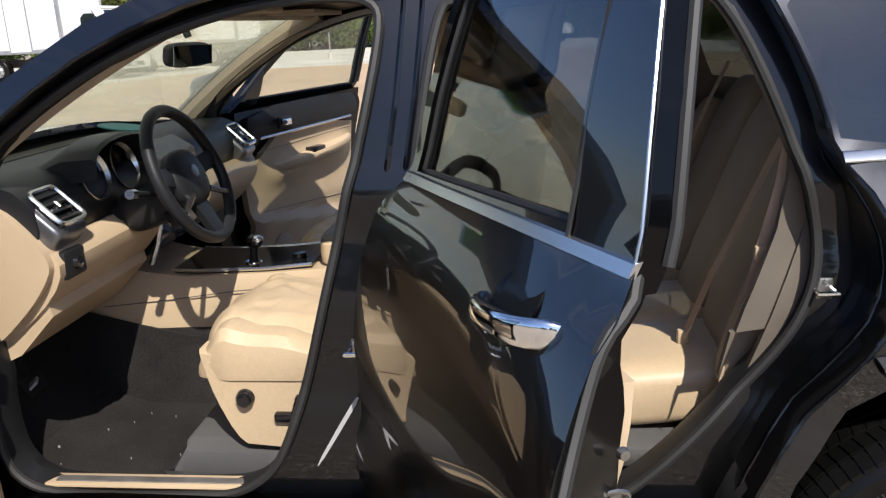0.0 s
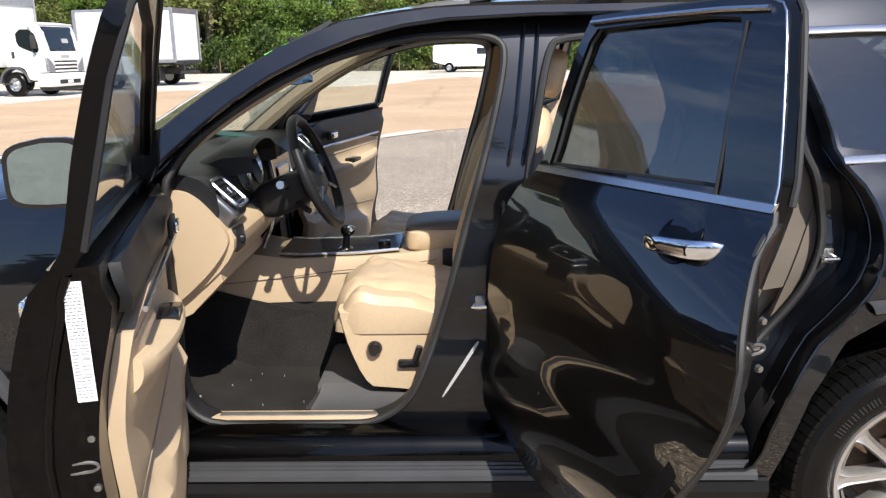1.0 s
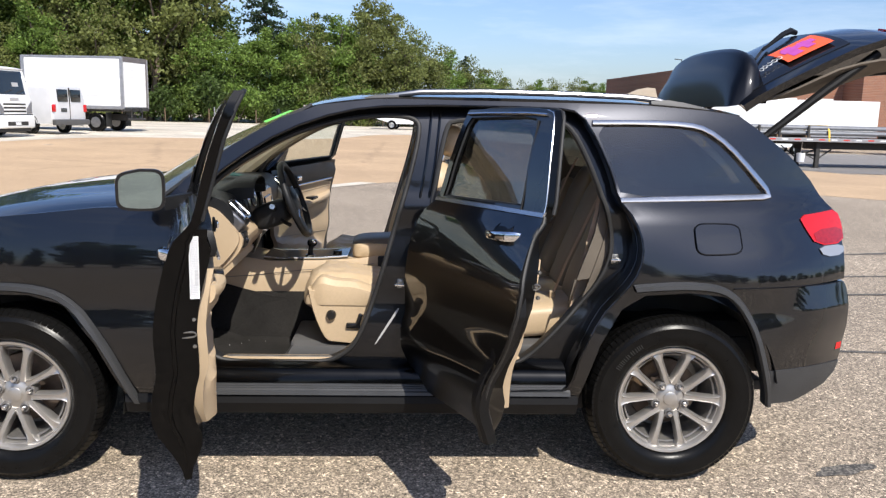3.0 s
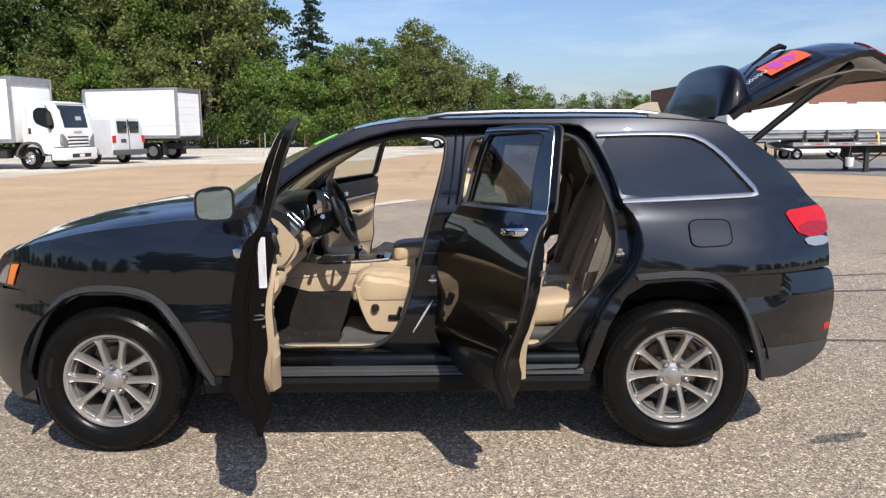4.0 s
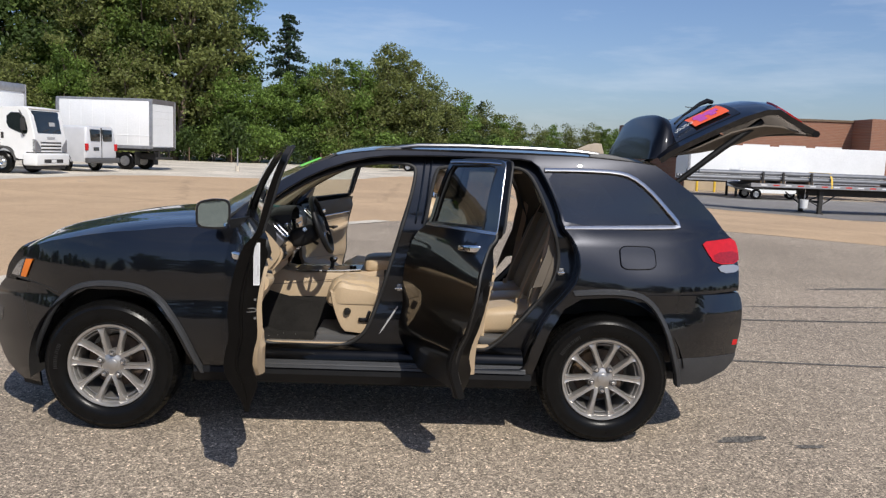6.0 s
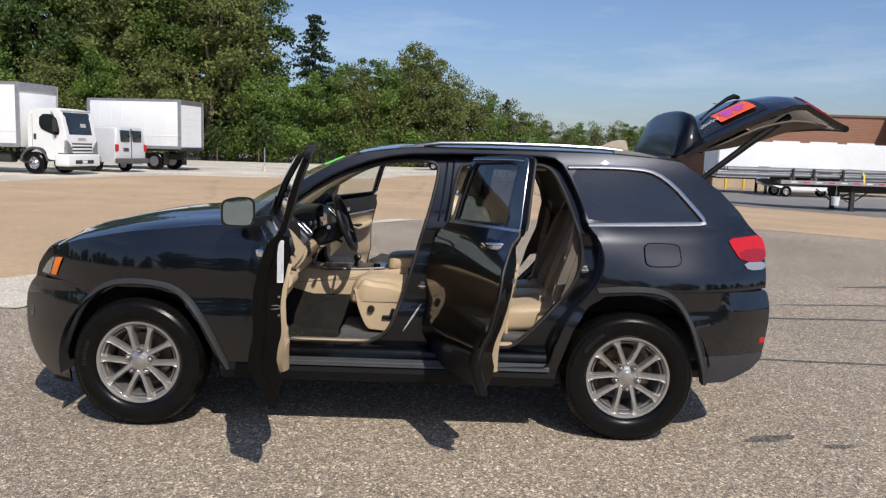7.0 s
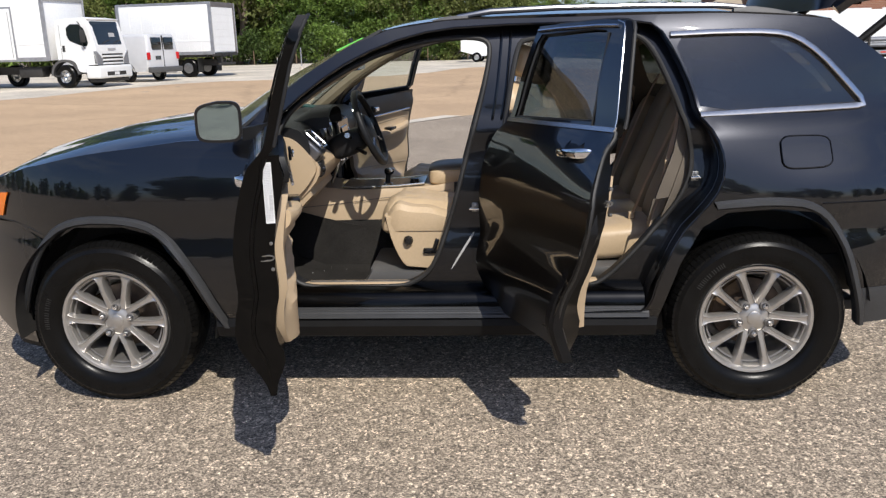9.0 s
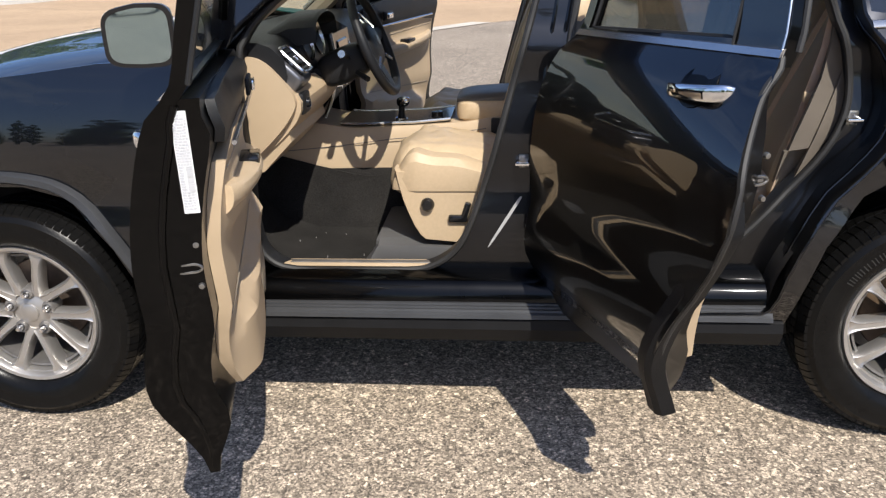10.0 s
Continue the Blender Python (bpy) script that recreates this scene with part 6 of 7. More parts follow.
# belts
for s in (-1, 1):
    pts = [(1.17, s * 0.655, 1.50), (1.135, s * 0.655, 1.20), (1.105, s * 0.650, 1.06), (1.07, s * 0.64, 0.86), (1.02, s * 0.63, 0.62)]
    belt = part("seat_belt", thick(grid([[(x - 0.020, y, z), (x + 0.020, y + s * 0.006, z)] for x, y, z in pts]), 0.002), BELT, suv, "tan seat belt hanging by the pillar")
    part("belt_tongue", box(1.082, 1.132, s * 0.65 - 0.010, s * 0.65 + 0.010, 1.035, 1.068, 0.006), BEIGEP, belt, "tan belt tongue")
    part("belt_strap", thick(grid([[(x, y - 0.023, z), (x, y + 0.023, z)] for x, y, z in ((0.99, s * 0.40, 0.76), (1.05, s * 0.40, 0.92), (1.125, s * 0.41, 1.10), (1.20, s * 0.42, 1.28), (1.26, s * 0.43, 1.40))]), 0.002), BELT, belt)
    part("buckle", box(0.970, 1.000, s * 0.40 - 0.014, s * 0.40 + 0.014, 0.738, 0.775, 0.006), BEIGEP, belt)
    fb = [(0.33, s * 0.66, 1.45), (0.345, s * 0.67, 1.1), (0.35, s * 0.68, 0.62)]
    part("seat_belt", thick(grid([[(x - 0.02, y, z), (x + 0.02, y, z)] for x, y, z in fb]), 0.002), BELT, suv, "tan front seat belt")
    # B-pillar inner cover
    part("pillar_cover", loft([[(x + dx, s * (half_width(x, z) - jamb_in(z) - 0.05 - dy), z) for dx, dy in ((-0.055, 0.0), (-0.035, 0.035), (0.035, 0.035), (0.055, 0.0))] for x, z in ((0.215, 0.50), (0.25, 0.9), (0.275, 1.2), (0.355, 1.6))]), BEIGEP, suv, "beige pillar cover")
    part("grab_handle", tube([(0.75, s * 0.56, 1.635), (0.78, s * 0.55, 1.60), (0.95, s * 0.55, 1.595), (0.98, s * 0.56, 1.63)], 0.010, 8), CLOTH, suv)
    part("sun_visor", box(-0.22, -0.06, s * 0.16, s * 0.54, 1.612, 1.628, 0.006) if s > 0 else box(-0.22, -0.06, -0.54, -0.16, 1.612, 1.628, 0.006), CLOTH, suv)

# ---- ground ----
def ground_z(x, y):
    return -0.7 * ease((x - 3) / 17) * ease((y - 8) / 25) + 0.15 * ease((-x - 4) / 10) * ease((y - 15) / 10)


def ground_mat(name, base, dark, light, scale, stain=0.2, bump=0.5, cracks=0.0, stones=0.0):
    """Aggregate seen at two scales, with stains and, where wanted, cracks."""
    m = bpy.data.materials.new(name)
    m.use_nodes = True
    n, l = m.node_tree.nodes, m.node_tree.links
    b = n["Principled BSDF"]
    b.inputs["Roughness"].default_value = 0.88
    tc = n.new("ShaderNodeTexCoord")
    vor = n.new("ShaderNodeTexVoronoi")
    vor.inputs["Scale"].default_value = scale
    l.new(tc.outputs["Object"], vor.inputs["Vector"])
    sep = n.new("ShaderNodeSeparateColor")
    l.new(vor.outputs["Color"], sep.inputs[0])
    ramp = n.new("ShaderNodeValToRGB")
    e = ramp.color_ramp.elements
    e[0].position, e[0].color = 0.0, (*dark, 1)
    e[1].position, e[1].color = 1.0, (*light, 1)
    mid = ramp.color_ramp.elements.new(0.45)
    mid.color = (*base, 1)
    l.new(sep.outputs[0], ramp.inputs["Fac"])
    # mortar between the stones
    gap = n.new("ShaderNodeMapRange")
    gap.inputs["From Min"].default_value, gap.inputs["From Max"].default_value = 0.25, 0.75
    gap.inputs["To Min"].default_value, gap.inputs["To Max"].default_value = 1.10, 0.75
    l.new(vor.outputs["Distance"], gap.inputs["Value"])
    big = n.new("ShaderNodeTexNoise")
    big.inputs["Scale"].default_value, big.inputs["Detail"].default_value = 0.35, 6
    l.new(tc.outputs["Object"], big.inputs["Vector"])
    br = n.new("ShaderNodeMapRange")
    br.inputs["From Min"].default_value, br.inputs["From Max"].default_value = 0.3, 0.7
    br.inputs["To Min"].default_value, br.inputs["To Max"].default_value = 1 - stain, 1 + stain
    l.new(big.outputs["Fac"], br.inputs["Value"])
    med = n.new("ShaderNodeTexNoise")
    med.inputs["Scale"].default_value, med.inputs["Detail"].default_value = 6.0, 4
    l.new(tc.outputs["Object"], med.inputs["Vector"])
    mr2 = n.new("ShaderNodeMapRange")
    mr2.inputs["From Min"].default_value, mr2.inputs["From Max"].default_value = 0.3, 0.7
    mr2.inputs["To Min"].default_value, mr2.inputs["To Max"].default_value = 0.94, 1.06
    l.new(med.outputs["Fac"], mr2.inputs["Value"])
    m1, m2 = n.new("ShaderNodeMath"), n.new("ShaderNodeMath")
    m1.operation = m2.operation = "MULTIPLY"
    l.new(gap.outputs[0], m1.inputs[0]), l.new(br.outputs[0], m1.inputs[1])
    l.new(m1.outputs[0], m2.inputs[0]), l.new(mr2.outputs[0], m2.inputs[1])
    last = m2.outputs[0]
    if cracks:
        wav = n.new("ShaderNodeTexVoronoi")
        wav.feature = "DISTANCE_TO_EDGE"
        wav.inputs["Scale"].default_value = cracks
        warp = n.new("ShaderNodeTexNoise")
        warp.inputs["Scale"].default_value, warp.inputs["Detail"].default_value = 1.3, 5
        l.new(tc.outputs["Object"], warp.inputs["Vector"])
        add = n.new("ShaderNodeMixRGB")
        add.blend_type = "ADD"
        add.inputs["Fac"].default_value = 0.9
        l.new(tc.outputs["Object"], add.inputs["Color1"]), l.new(warp.outputs["Color"], add.inputs["Color2"])
        l.new(add.outputs[0], wav.inputs["Vector"])
        cr = n.new("ShaderNodeMapRange")
        cr.inputs["From Min"].default_value, cr.inputs["From Max"].default_value = 0.002, 0.010
        cr.inputs["To Min"].default_value, cr.inputs["To Max"].default_value = 0.84, 1.0
        l.new(wav.outputs["Distance"], cr.inputs["Value"])
        m3 = n.new("ShaderNodeMath")
        m3.operation = "MULTIPLY"
        l.new(last, m3.inputs[0]), l.new(cr.outputs[0], m3.inputs[1])
        last = m3.outputs[0]
    if stones:
        # sparse larger stones, pale and dark, and a mottle a hand wide
        v2, s2, r2 = n.new("ShaderNodeTexVoronoi"), n.new("ShaderNodeSeparateColor"), n.new("ShaderNodeValToRGB")
        v2.inputs["Scale"].default_value = stones
        l.new(tc.outputs["Object"], v2.inputs["Vector"]), l.new(v2.outputs["Color"], s2.inputs[0])
        el = r2.color_ramp.elements
        el[0].position, el[0].color = 0.0, (0.50, 0.50, 0.50, 1)
        el[1].position, el[1].color = 1.0, (2.1, 2.1, 2.1, 1)
        for pos, val in ((0.24, 0.90), (0.74, 1.0), (0.88, 1.5)):
            k = el.new(pos)
            k.color = (val, val, val, 1)
        l.new(s2.outputs[1], r2.inputs["Fac"])
        mo, mm = n.new("ShaderNodeTexNoise"), n.new("ShaderNodeMapRange")
        mo.inputs["Scale"].default_value, mo.inputs["Detail"].default_value = 22.0, 5
        l.new(tc.outputs["Object"], mo.inputs["Vector"])
        mm.inputs["From Min"].default_value, mm.inputs["From Max"].default_value = 0.3, 0.7
        mm.inputs["To Min"].default_value, mm.inputs["To Max"].default_value = 0.86, 1.14
        l.new(mo.outputs["Fac"], mm.inputs["Value"])
        m4, m5 = n.new("ShaderNodeMath"), n.new("ShaderNodeMath")
        m4.operation = m5.operation = "MULTIPLY"
        l.new(last, m4.inputs[0]), l.new(r2.outputs["Color"], m4.inputs[1])
        l.new(m4.outputs[0], m5.inputs[0]), l.new(mm.outputs[0], m5.inputs[1])
        last = m5.outputs[0]
    vm = n.new("ShaderNodeVectorMath")
    vm.operation = "SCALE"
    l.new(ramp.outputs["Color"], vm.inputs[0]), l.new(last, vm.inputs["Scale"])
    l.new(vm.outputs["Vector"], b.inputs["Base Color"])
    bp = n.new("ShaderNodeBump")
    bp.inputs["Strength"].default_value, bp.inputs["Distance"].default_value = bump, 0.004
    bp.invert = True
    l.new(vor.outputs["Distance"], bp.inputs["Height"])
    l.new(bp.outputs["Normal"], b.inputs["Normal"])
    return m


ASPHALT = ground_mat("worn_asphalt", (0.282, 0.228, 0.170), (0.115, 0.092, 0.070), (0.58, 0.475, 0.355), 150, stain=0.16, bump=0.4, stones=74)
TAN = ground_mat("tan_concrete", (0.505, 0.350, 0.208), (0.44, 0.298, 0.172), (0.58, 0.41, 0.255), 60, stain=0.12, bump=0.1, cracks=0.085)
PALE = ground_mat("pale_concrete", (0.61, 0.545, 0.445), (0.49, 0.435, 0.35), (0.73, 0.66, 0.55), 40, stain=0.22, bump=0.1, cracks=0.3)
ROADM = ground_mat("grey_road", (0.20, 0.19, 0.18), (0.14, 0.13, 0.125), (0.30, 0.28, 0.26), 60, stain=0.12, bump=0.2)
GRASS = ground_mat("rough_grass", (0.10, 0.125, 0.035), (0.05, 0.07, 0.02), (0.22, 0.20, 0.08), 7, stain=0.4, bump=0.6)


def axis(spans):
    out = []
    for a, c, s in spans:
        out += list(np.arange(a, c, s))
    return out + [spans[-1][1]]


gx = axis([(-1500, -200, 260), (-200, -60, 20), (-60, 60, 2.0), (60, 200, 20), (200, 1500, 260)])
gy = axis([(-1500, -100, 280), (-100, -20, 16), (-20, 80, 2.0), (80, 200, 20), (200, 1500, 260)])
bm = bmesh.new()
vs = [[bm.verts.new((x, y, ground_z(x, y))) for x in gx] for y in gy]
for a, c in zip(vs, vs[1:]):
    for k in range(len(gx) - 1):
        bm.faces.new((a[k], a[k + 1], c[k + 1], c[k]))
tagged(part("ground", bm, ASPHALT), "worn light-brown asphalt with exposed stones", "ground", kind="structure")


def slab(name, outline, m, lift, label, step=2.0, times=1):
    """A thin surface laid over the ground."""
    return tagged(part(name, panel(rounded(outline, times), [], lambda x, y, d=0.0: (x, y, ground_z(x, y) + lift - d), 0, step), m), label, name.replace("_", " "), kind="structure")


slab("concrete_lot", [(-60, 2.3), (-4.0, 2.3), (-3.9, 4.2), (-2.7, 8.5), (-1.6, 12.1), (-0.4, 13.6), (1.2, 14.4), (3.0, 14.7), (6.0, 14.9), (8.2, 14.2), (10.4, 12.0), (14.0, 9.0), (30, 0), (60, -5), (60, 24), (19.2, 27.7), (17.4, 31.4), (13.5, 30.2), (9, 34), (6, 40), (1, 47),
                          (-1.5, 46), (-3.3, 37.5), (-8.65, 33.5), (-12.4, 31.0), (-14.0, 25.5), (-15.0, 21.5), (-25, 16), (-60, 10)], TAN, 0.004, "wide tan concrete lot with hairline cracks", times=1)
slab("pale_concrete", [(-60, 9), (-25, 15.5), (-15.1, 21), (-14.0, 25), (-12.5, 30.5), (-8.65, 33), (-3.3, 37), (-1.5, 45.5), (1, 46.5), (6, 39.5), (9, 36), (13, 40), (16, 62), (4, 70), (-8, 66), (-14, 60), (-24, 60), (-60, 50)], PALE, 0.008, "sun-bleached pale concrete yard", times=1)
slab("gutter", [(-40, 2.22), (-3.86, 2.22), (-3.6, 2.9), (-3.25, 4.6), (-2.4, 8.4), (-1.45, 12.0), (-0.35, 13.45), (-0.75, 13.65), (-1.75, 12.3), (-3.0, 8.4), (-4.2, 5.3), (-4.75, 4.1), (-5.3, 3.3), (-8, 3.2), (-40, 3.2)], PALE, 0.012, "pale concrete gutter strip", 0.6, 0)
slab("far_road", [(13.5, 30.6), (17.4, 31.9), (19.4, 28.2), (60, 24.5), (60, 52), (31, 47.5), (23.8, 52.5), (14, 60), (11, 40)], ROADM, 0.012, "grey service road before the depot")
slab("grass_verge", [(-60, 50), (-24, 59.5), (-14, 59.5), (-8, 65.5), (4, 69.5), (16, 61.5), (20, 64), (22, 80), (-60, 80)], GRASS, 0.016, "dry green grass verge under trees")


def stain(x, y, w, h, turn, seed):
    rnd = random.Random(seed)
    pts = []
    for k in range(18):
        a = math.tau * k / 18
        r = 1 + rnd.uniform(-0.28, 0.28)
        c, s = math.cos(a) * w * r, math.sin(a) * h * r
        pts.append((x + c * math.cos(turn) - s * math.sin(turn), y + c * math.sin(turn) + s * math.cos(turn)))
    return tagged(part("tar_patch", panel(pts, [], lambda px, py, d=0.0: (px, py, ground_z(px, py) + 0.004 - d), 0, 0.2), TARM), "dark oily tar patch on asphalt", "ground stain", kind="structure")


TARM = ground_mat("tar_stain", (0.10, 0.09, 0.08), (0.04, 0.038, 0.035), (0.22, 0.20, 0.17), 95, stain=0.3, bump=0.4)
for k, (x, y, w, h, t) in enumerate(((2.36, -0.80, 0.16, 0.05, 0.3), (2.75, -0.90, 0.10, 0.03, 0.1), (6.6, 5.4, 0.9, 0.07, 0.2), (4.7, 3.0, 1.5, 0.035, 0.05), (4.0, 1.1, 1.3, 0.03, -0.05), (0.9, -2.6, 0.25, 0.05, 0.1), (5.4, 3.9, 1.2, 0.03, 0.12))):
    stain(x, y, w, h, t, k)


# ---- trees ----
def leaves(points, sizes, rng, up=0.5):
    """Small folded leaf sprays at the points, as vertices and faces."""
    n = len(points)
    nrm = rng.normal(size=(n, 3)) + np.array([0, 0, up])
    nrm /= np.linalg.norm(nrm, axis=1)[:, None]
    t = np.cross(nrm, rng.normal(size=(n, 3)))
    t /= np.linalg.norm(t, axis=1)[:, None]
    s = np.cross(nrm, t)
    size = sizes[:, None]
    v = np.stack([points - t * size, points + s * size * 0.55 + nrm * size * 0.15, points + t * size, points - s * size * 0.55 + nrm * size * 0.15], axis=1).reshape(-1, 3)
    f = np.arange(4 * n).reshape(-1, 4)
    return v, f


def mesh_from(name, v, f, m):
    me = bpy.data.meshes.new(name)
    me.from_pydata(v.tolist(), [], f.tolist())
    me.materials.append(m)
    me.update()
    return me


def broadleaf(name, height, width, seed, leaf, count, bare=0.25, label="", density=1.0):
    """Trunk with limbs, and a crown of many small leaf sprays in clumps with gaps between."""
    rng = np.random.default_rng(seed)
    tree = thing(name, label, "tree")
    h0 = height * bare
    lean = rng.normal(size=2) * 0.03
    stem = [(lean[0] * z + 0.12 * math.sin(z * 0.9 + seed), lean[1] * z + 0.10 * math.cos(z * 0.7 + seed), z) for z in np.linspace(-0.2, height * 0.82, 9)]
    bm = tube(stem, list(np.linspace(0.020 * height, 0.004 * height, 9)), 8)
    clumps = []
    for k in range(18):
        z = h0 + (height * 0.95 - h0) * (k + rng.random()) / 18
        rel = (z - h0) / (height - h0)
        reach = width * (0.35 + 0.75 * math.sin(math.pi * min(1, 0.18 + rel * 0.82))) * rng.uniform(0.55, 1.0) * 0.62
        a = k * 2.4 + rng.random()
        base = stem[min(8, max(1, int(8 * max(0.15, (z - 0.15 * height)) / (height * 0.82))))]
        end = Vector((base[0] + reach * math.cos(a), base[1] + reach * math.sin(a), z))
        mid = Vector(base).lerp(end, 0.5) + Vector((0, 0, 0.25 + 0.1 * rng.random()))
        bm = tube([base, mid, end], [0.007 * height, 0.0045 * height, 0.0015 * height], 5, bm)
        for j in range(4):
            c = Vector(base).lerp(end, 0.42 + 0.20 * j) + Vector(rng.normal(size=3) * 0.13 * width)
            clumps.append((c, width * rng.uniform(0.10, 0.27)))
    part("trunk", bm, BARK, tree)
    pts, per = [], max(8, int(count / len(clumps)))
    for c, r in clumps:
        d = rng.normal(size=(per, 3))
        d /= np.linalg.norm(d, axis=1)[:, None]
        rad = r * (rng.random(per)[:, None] ** 0.4 + 0.25 * np.maximum(0, rng.normal(size=(per, 1))))
        p = d * rad * np.array([1.15, 1.15, 0.75]) + np.array(c)
        pts.append(p)
    pts = np.concatenate(pts)
    pts[:, 2] = np.maximum(pts[:, 2], 0.1)
    v, f = leaves(pts, rng.uniform(0.07, 0.19, len(pts)) * (0.75 + 0.02 * height), rng)
    crown = new("crown", mesh_from("crown", v, f, leaf))
    crown.parent = tree
    return tree


def spruce(height, seed):
    rng = np.random.default_rng(seed)
    tree = thing("spruce", "tall dark green spruce with drooping boughs", "tree")
    bm = tube([(0, 0, -0.2), (0.03, 0, height * 0.5), (0, 0.02, height)], [0.2, 0.11, 0.015], 7)
    pts = []
    z = height * 0.10
    while z < height * 0.99:
        rel = 1 - z / height
        for k in range(6):
            a = rng.uniform(0, math.tau)
            reach = (0.35 + 4.4 * rel ** 0.70) * rng.uniform(0.35, 1.15)
            tip = np.array([reach * math.cos(a), reach * math.sin(a), z - 0.22 * reach + 0.1 * reach * rng.random()])
            bm = tube([(0, 0, z), tuple(tip)], [0.03 * rel + 0.008, 0.004], 4, bm)
            n = int(26 + 70 * rel)
            t = rng.random(n)[:, None] ** 0.7
            p = np.array([0, 0, z]) * (1 - t) + tip * t
            p = p + rng.normal(size=(n, 3)) * np.array([0.13, 0.13, 0.10]) * (0.5 + rel)
            p[:, 2] -= 0.14 * rng.random(n)
            pts.append(p)
        z += 0.27 + 0.15 * rng.random()
    part("trunk", bm, BARK, tree)
    pts = np.concatenate(pts)
    v, f = leaves(pts, rng.uniform(0.08, 0.19, len(pts)), rng, 0.2)
    crown = new("crown", mesh_from("crown", v, f, LEAF[4]))
    crown.parent = tree
    return tree


def bush(seed, leaf, count=2600):
    rng = np.random.default_rng(seed)
    b = thing("bush", "dense leafy roadside bush", "bush")
    bm = bmesh.new()
    pts = []
    for k in range(11):
        a, r = rng.uniform(0, math.tau), rng.uniform(0.1, 1.25)
        top = Vector((r * math.cos(a), r * math.sin(a) * 0.7, rng.uniform(0.7, 2.3)))
        bm = tube([(0.1 * math.cos(a), 0.1 * math.sin(a), -0.1), tuple(top)], [0.03, 0.008], 4, bm)
        n = count // 11
        d = rng.normal(size=(n, 3))
        d /= np.linalg.norm(d, axis=1)[:, None]
        p = d * (rng.random(n)[:, None] ** 0.4) * np.array([0.85, 0.75, 0.75]) + np.array(top)
        p[:, 2] = np.abs(p[:, 2] - 0.03) + 0.03
        pts.append(p)
    part("stems", bm, BARK, b)
    pts = np.concatenate(pts)
    v, f = leaves(pts, rng.uniform(0.07, 0.16, len(pts)), rng)
    crown = new("foliage", mesh_from("foliage", v, f, leaf))
    crown.parent = b
    return b


def plant(kinds, spots):
    used = set()
    for k, x, y, s, turn in spots:
        m = pose(x, y, ground_z(x, y) - 0.05, 0, 0, turn)
        if k not in used:
            used.add(k)
            kinds[k].matrix_basis = m @ Matrix.Scale(s, 4)
        else:
            c = copy_thing(kinds[k], m)
            c.scale = (s, s, s)


TREES = [broadleaf("tree", 14.0, 4.6, 11, LEAF[0], 15000, 0.22, "tall green broadleaf tree with heavy crown"),
         broadleaf("tree", 13.0, 4.2, 12, LEAF[2], 14000, 0.15, "tall dark green tree in the wood's edge"),
         broadleaf("tree", 12.0, 4.0, 13, LEAF[1], 8500, 0.30, "olive green tree with bare limbs showing"),
         broadleaf("tree", 9.0, 3.6, 14, LEAF[3], 12000, 0.10, "bright green leafy young tree"),
         broadleaf("tree", 8.0, 3.8, 15, LEAF[1], 9000, 0.10, "olive green rounded tree")]
rt = random.Random(21)
spots = []
# kinds: 0 tall mid, 1 tall dark, 2 sparse olive, 3 fresh, 4 round olive
for k, x, y, s in ((1, -44, 62, 1.35), (0, -39, 60, 1.3), (1, -34.5, 61, 1.4), (0, -30.5, 64, 1.35), (1, -28.5, 62, 1.3), (1, -25.5, 65, 1.4), (0, -22.5, 62, 1.25), (2, -19.8, 61, 1.35), (2, -18.0, 63, 1.2), (1, -17.0, 67, 1.2), (3, -35, 57, 1.0),
                   (4, -31, 57, 1.0), (3, -27.5, 58, 0.95), (4, -23.0, 58.5, 1.0), (3, -15.6, 61.5, 0.85), (3, -13.6, 62.5, 0.80), (3, -11.4, 64, 0.85), (3, -9.2, 65, 0.95), (4, -7.6, 66, 1.05), (1, -7.6, 70, 0.74), (3, -5.6, 67, 0.98), (2, -3.0, 70, 0.92), (2, -1.0, 71, 0.90), (4, -3.6, 67, 1.0),
                   (0, -4.5, 73, 0.72), (4, 0.2, 68, 0.95), (4, 2.6, 71, 0.92), (1, 1.0, 76, 0.66), (3, 4.4, 74, 0.78), (4, 6.4, 78, 0.78), (3, 8.4, 82, 0.68), (4, 10.5, 84, 0.70), (1, 12.0, 92, 0.46), (4, 14.2, 90, 0.66), (3, 16.5, 95, 0.68), (4, 19.0, 98, 0.75), (4, 22.0, 100, 0.8), (0, 24.5, 104, 0.5), (3, 27, 106, 0.7), (4, -48, 57, 1.1),
                   (0, -50, 64, 1.3), (2, -26.5, 60.5, 1.25), (1, -37, 66, 1.4), (0, -27, 70, 1.35), (1, -21, 69, 1.3)):
    spots.append((k, x, y, s * rt.uniform(0.96, 1.04), rt.uniform(0, 360)))
for k in range(40):
    spots.append((rt.choice((0, 1, 3, 4)), -62 + 3.2 * k + rt.uniform(-1.5, 1.5), -42 + 0.06 * k + rt.uniform(-3, 3), rt.uniform(0.55, 0.95), rt.uniform(0, 360)))
# Out-of-view side rows, added only to fill reflections in paint and glass.
for k in range(18):
    for side_x in (-64, 66):
        spots.append((rt.choice((0, 1, 3, 4)), side_x + rt.uniform(-2, 2), -40 + 3.6 * k + rt.uniform(-1, 1), rt.uniform(0.55, 0.9), rt.uniform(0, 360)))
plant(TREES, spots)
sp = spruce(13.2, 5)
sp.matrix_basis = pose(-11.6, 66.5, 0, 0, 0, 20)
sp2 = copy_thing(sp, pose(7.6, 96, 0, 0, 0, 100))
sp2.scale = (0.62, 0.62, 0.62)
BUSHES = [bush(31, LEAF[3]), bush(32, LEAF[0]), bush(33, LEAF[2])]
spots = []
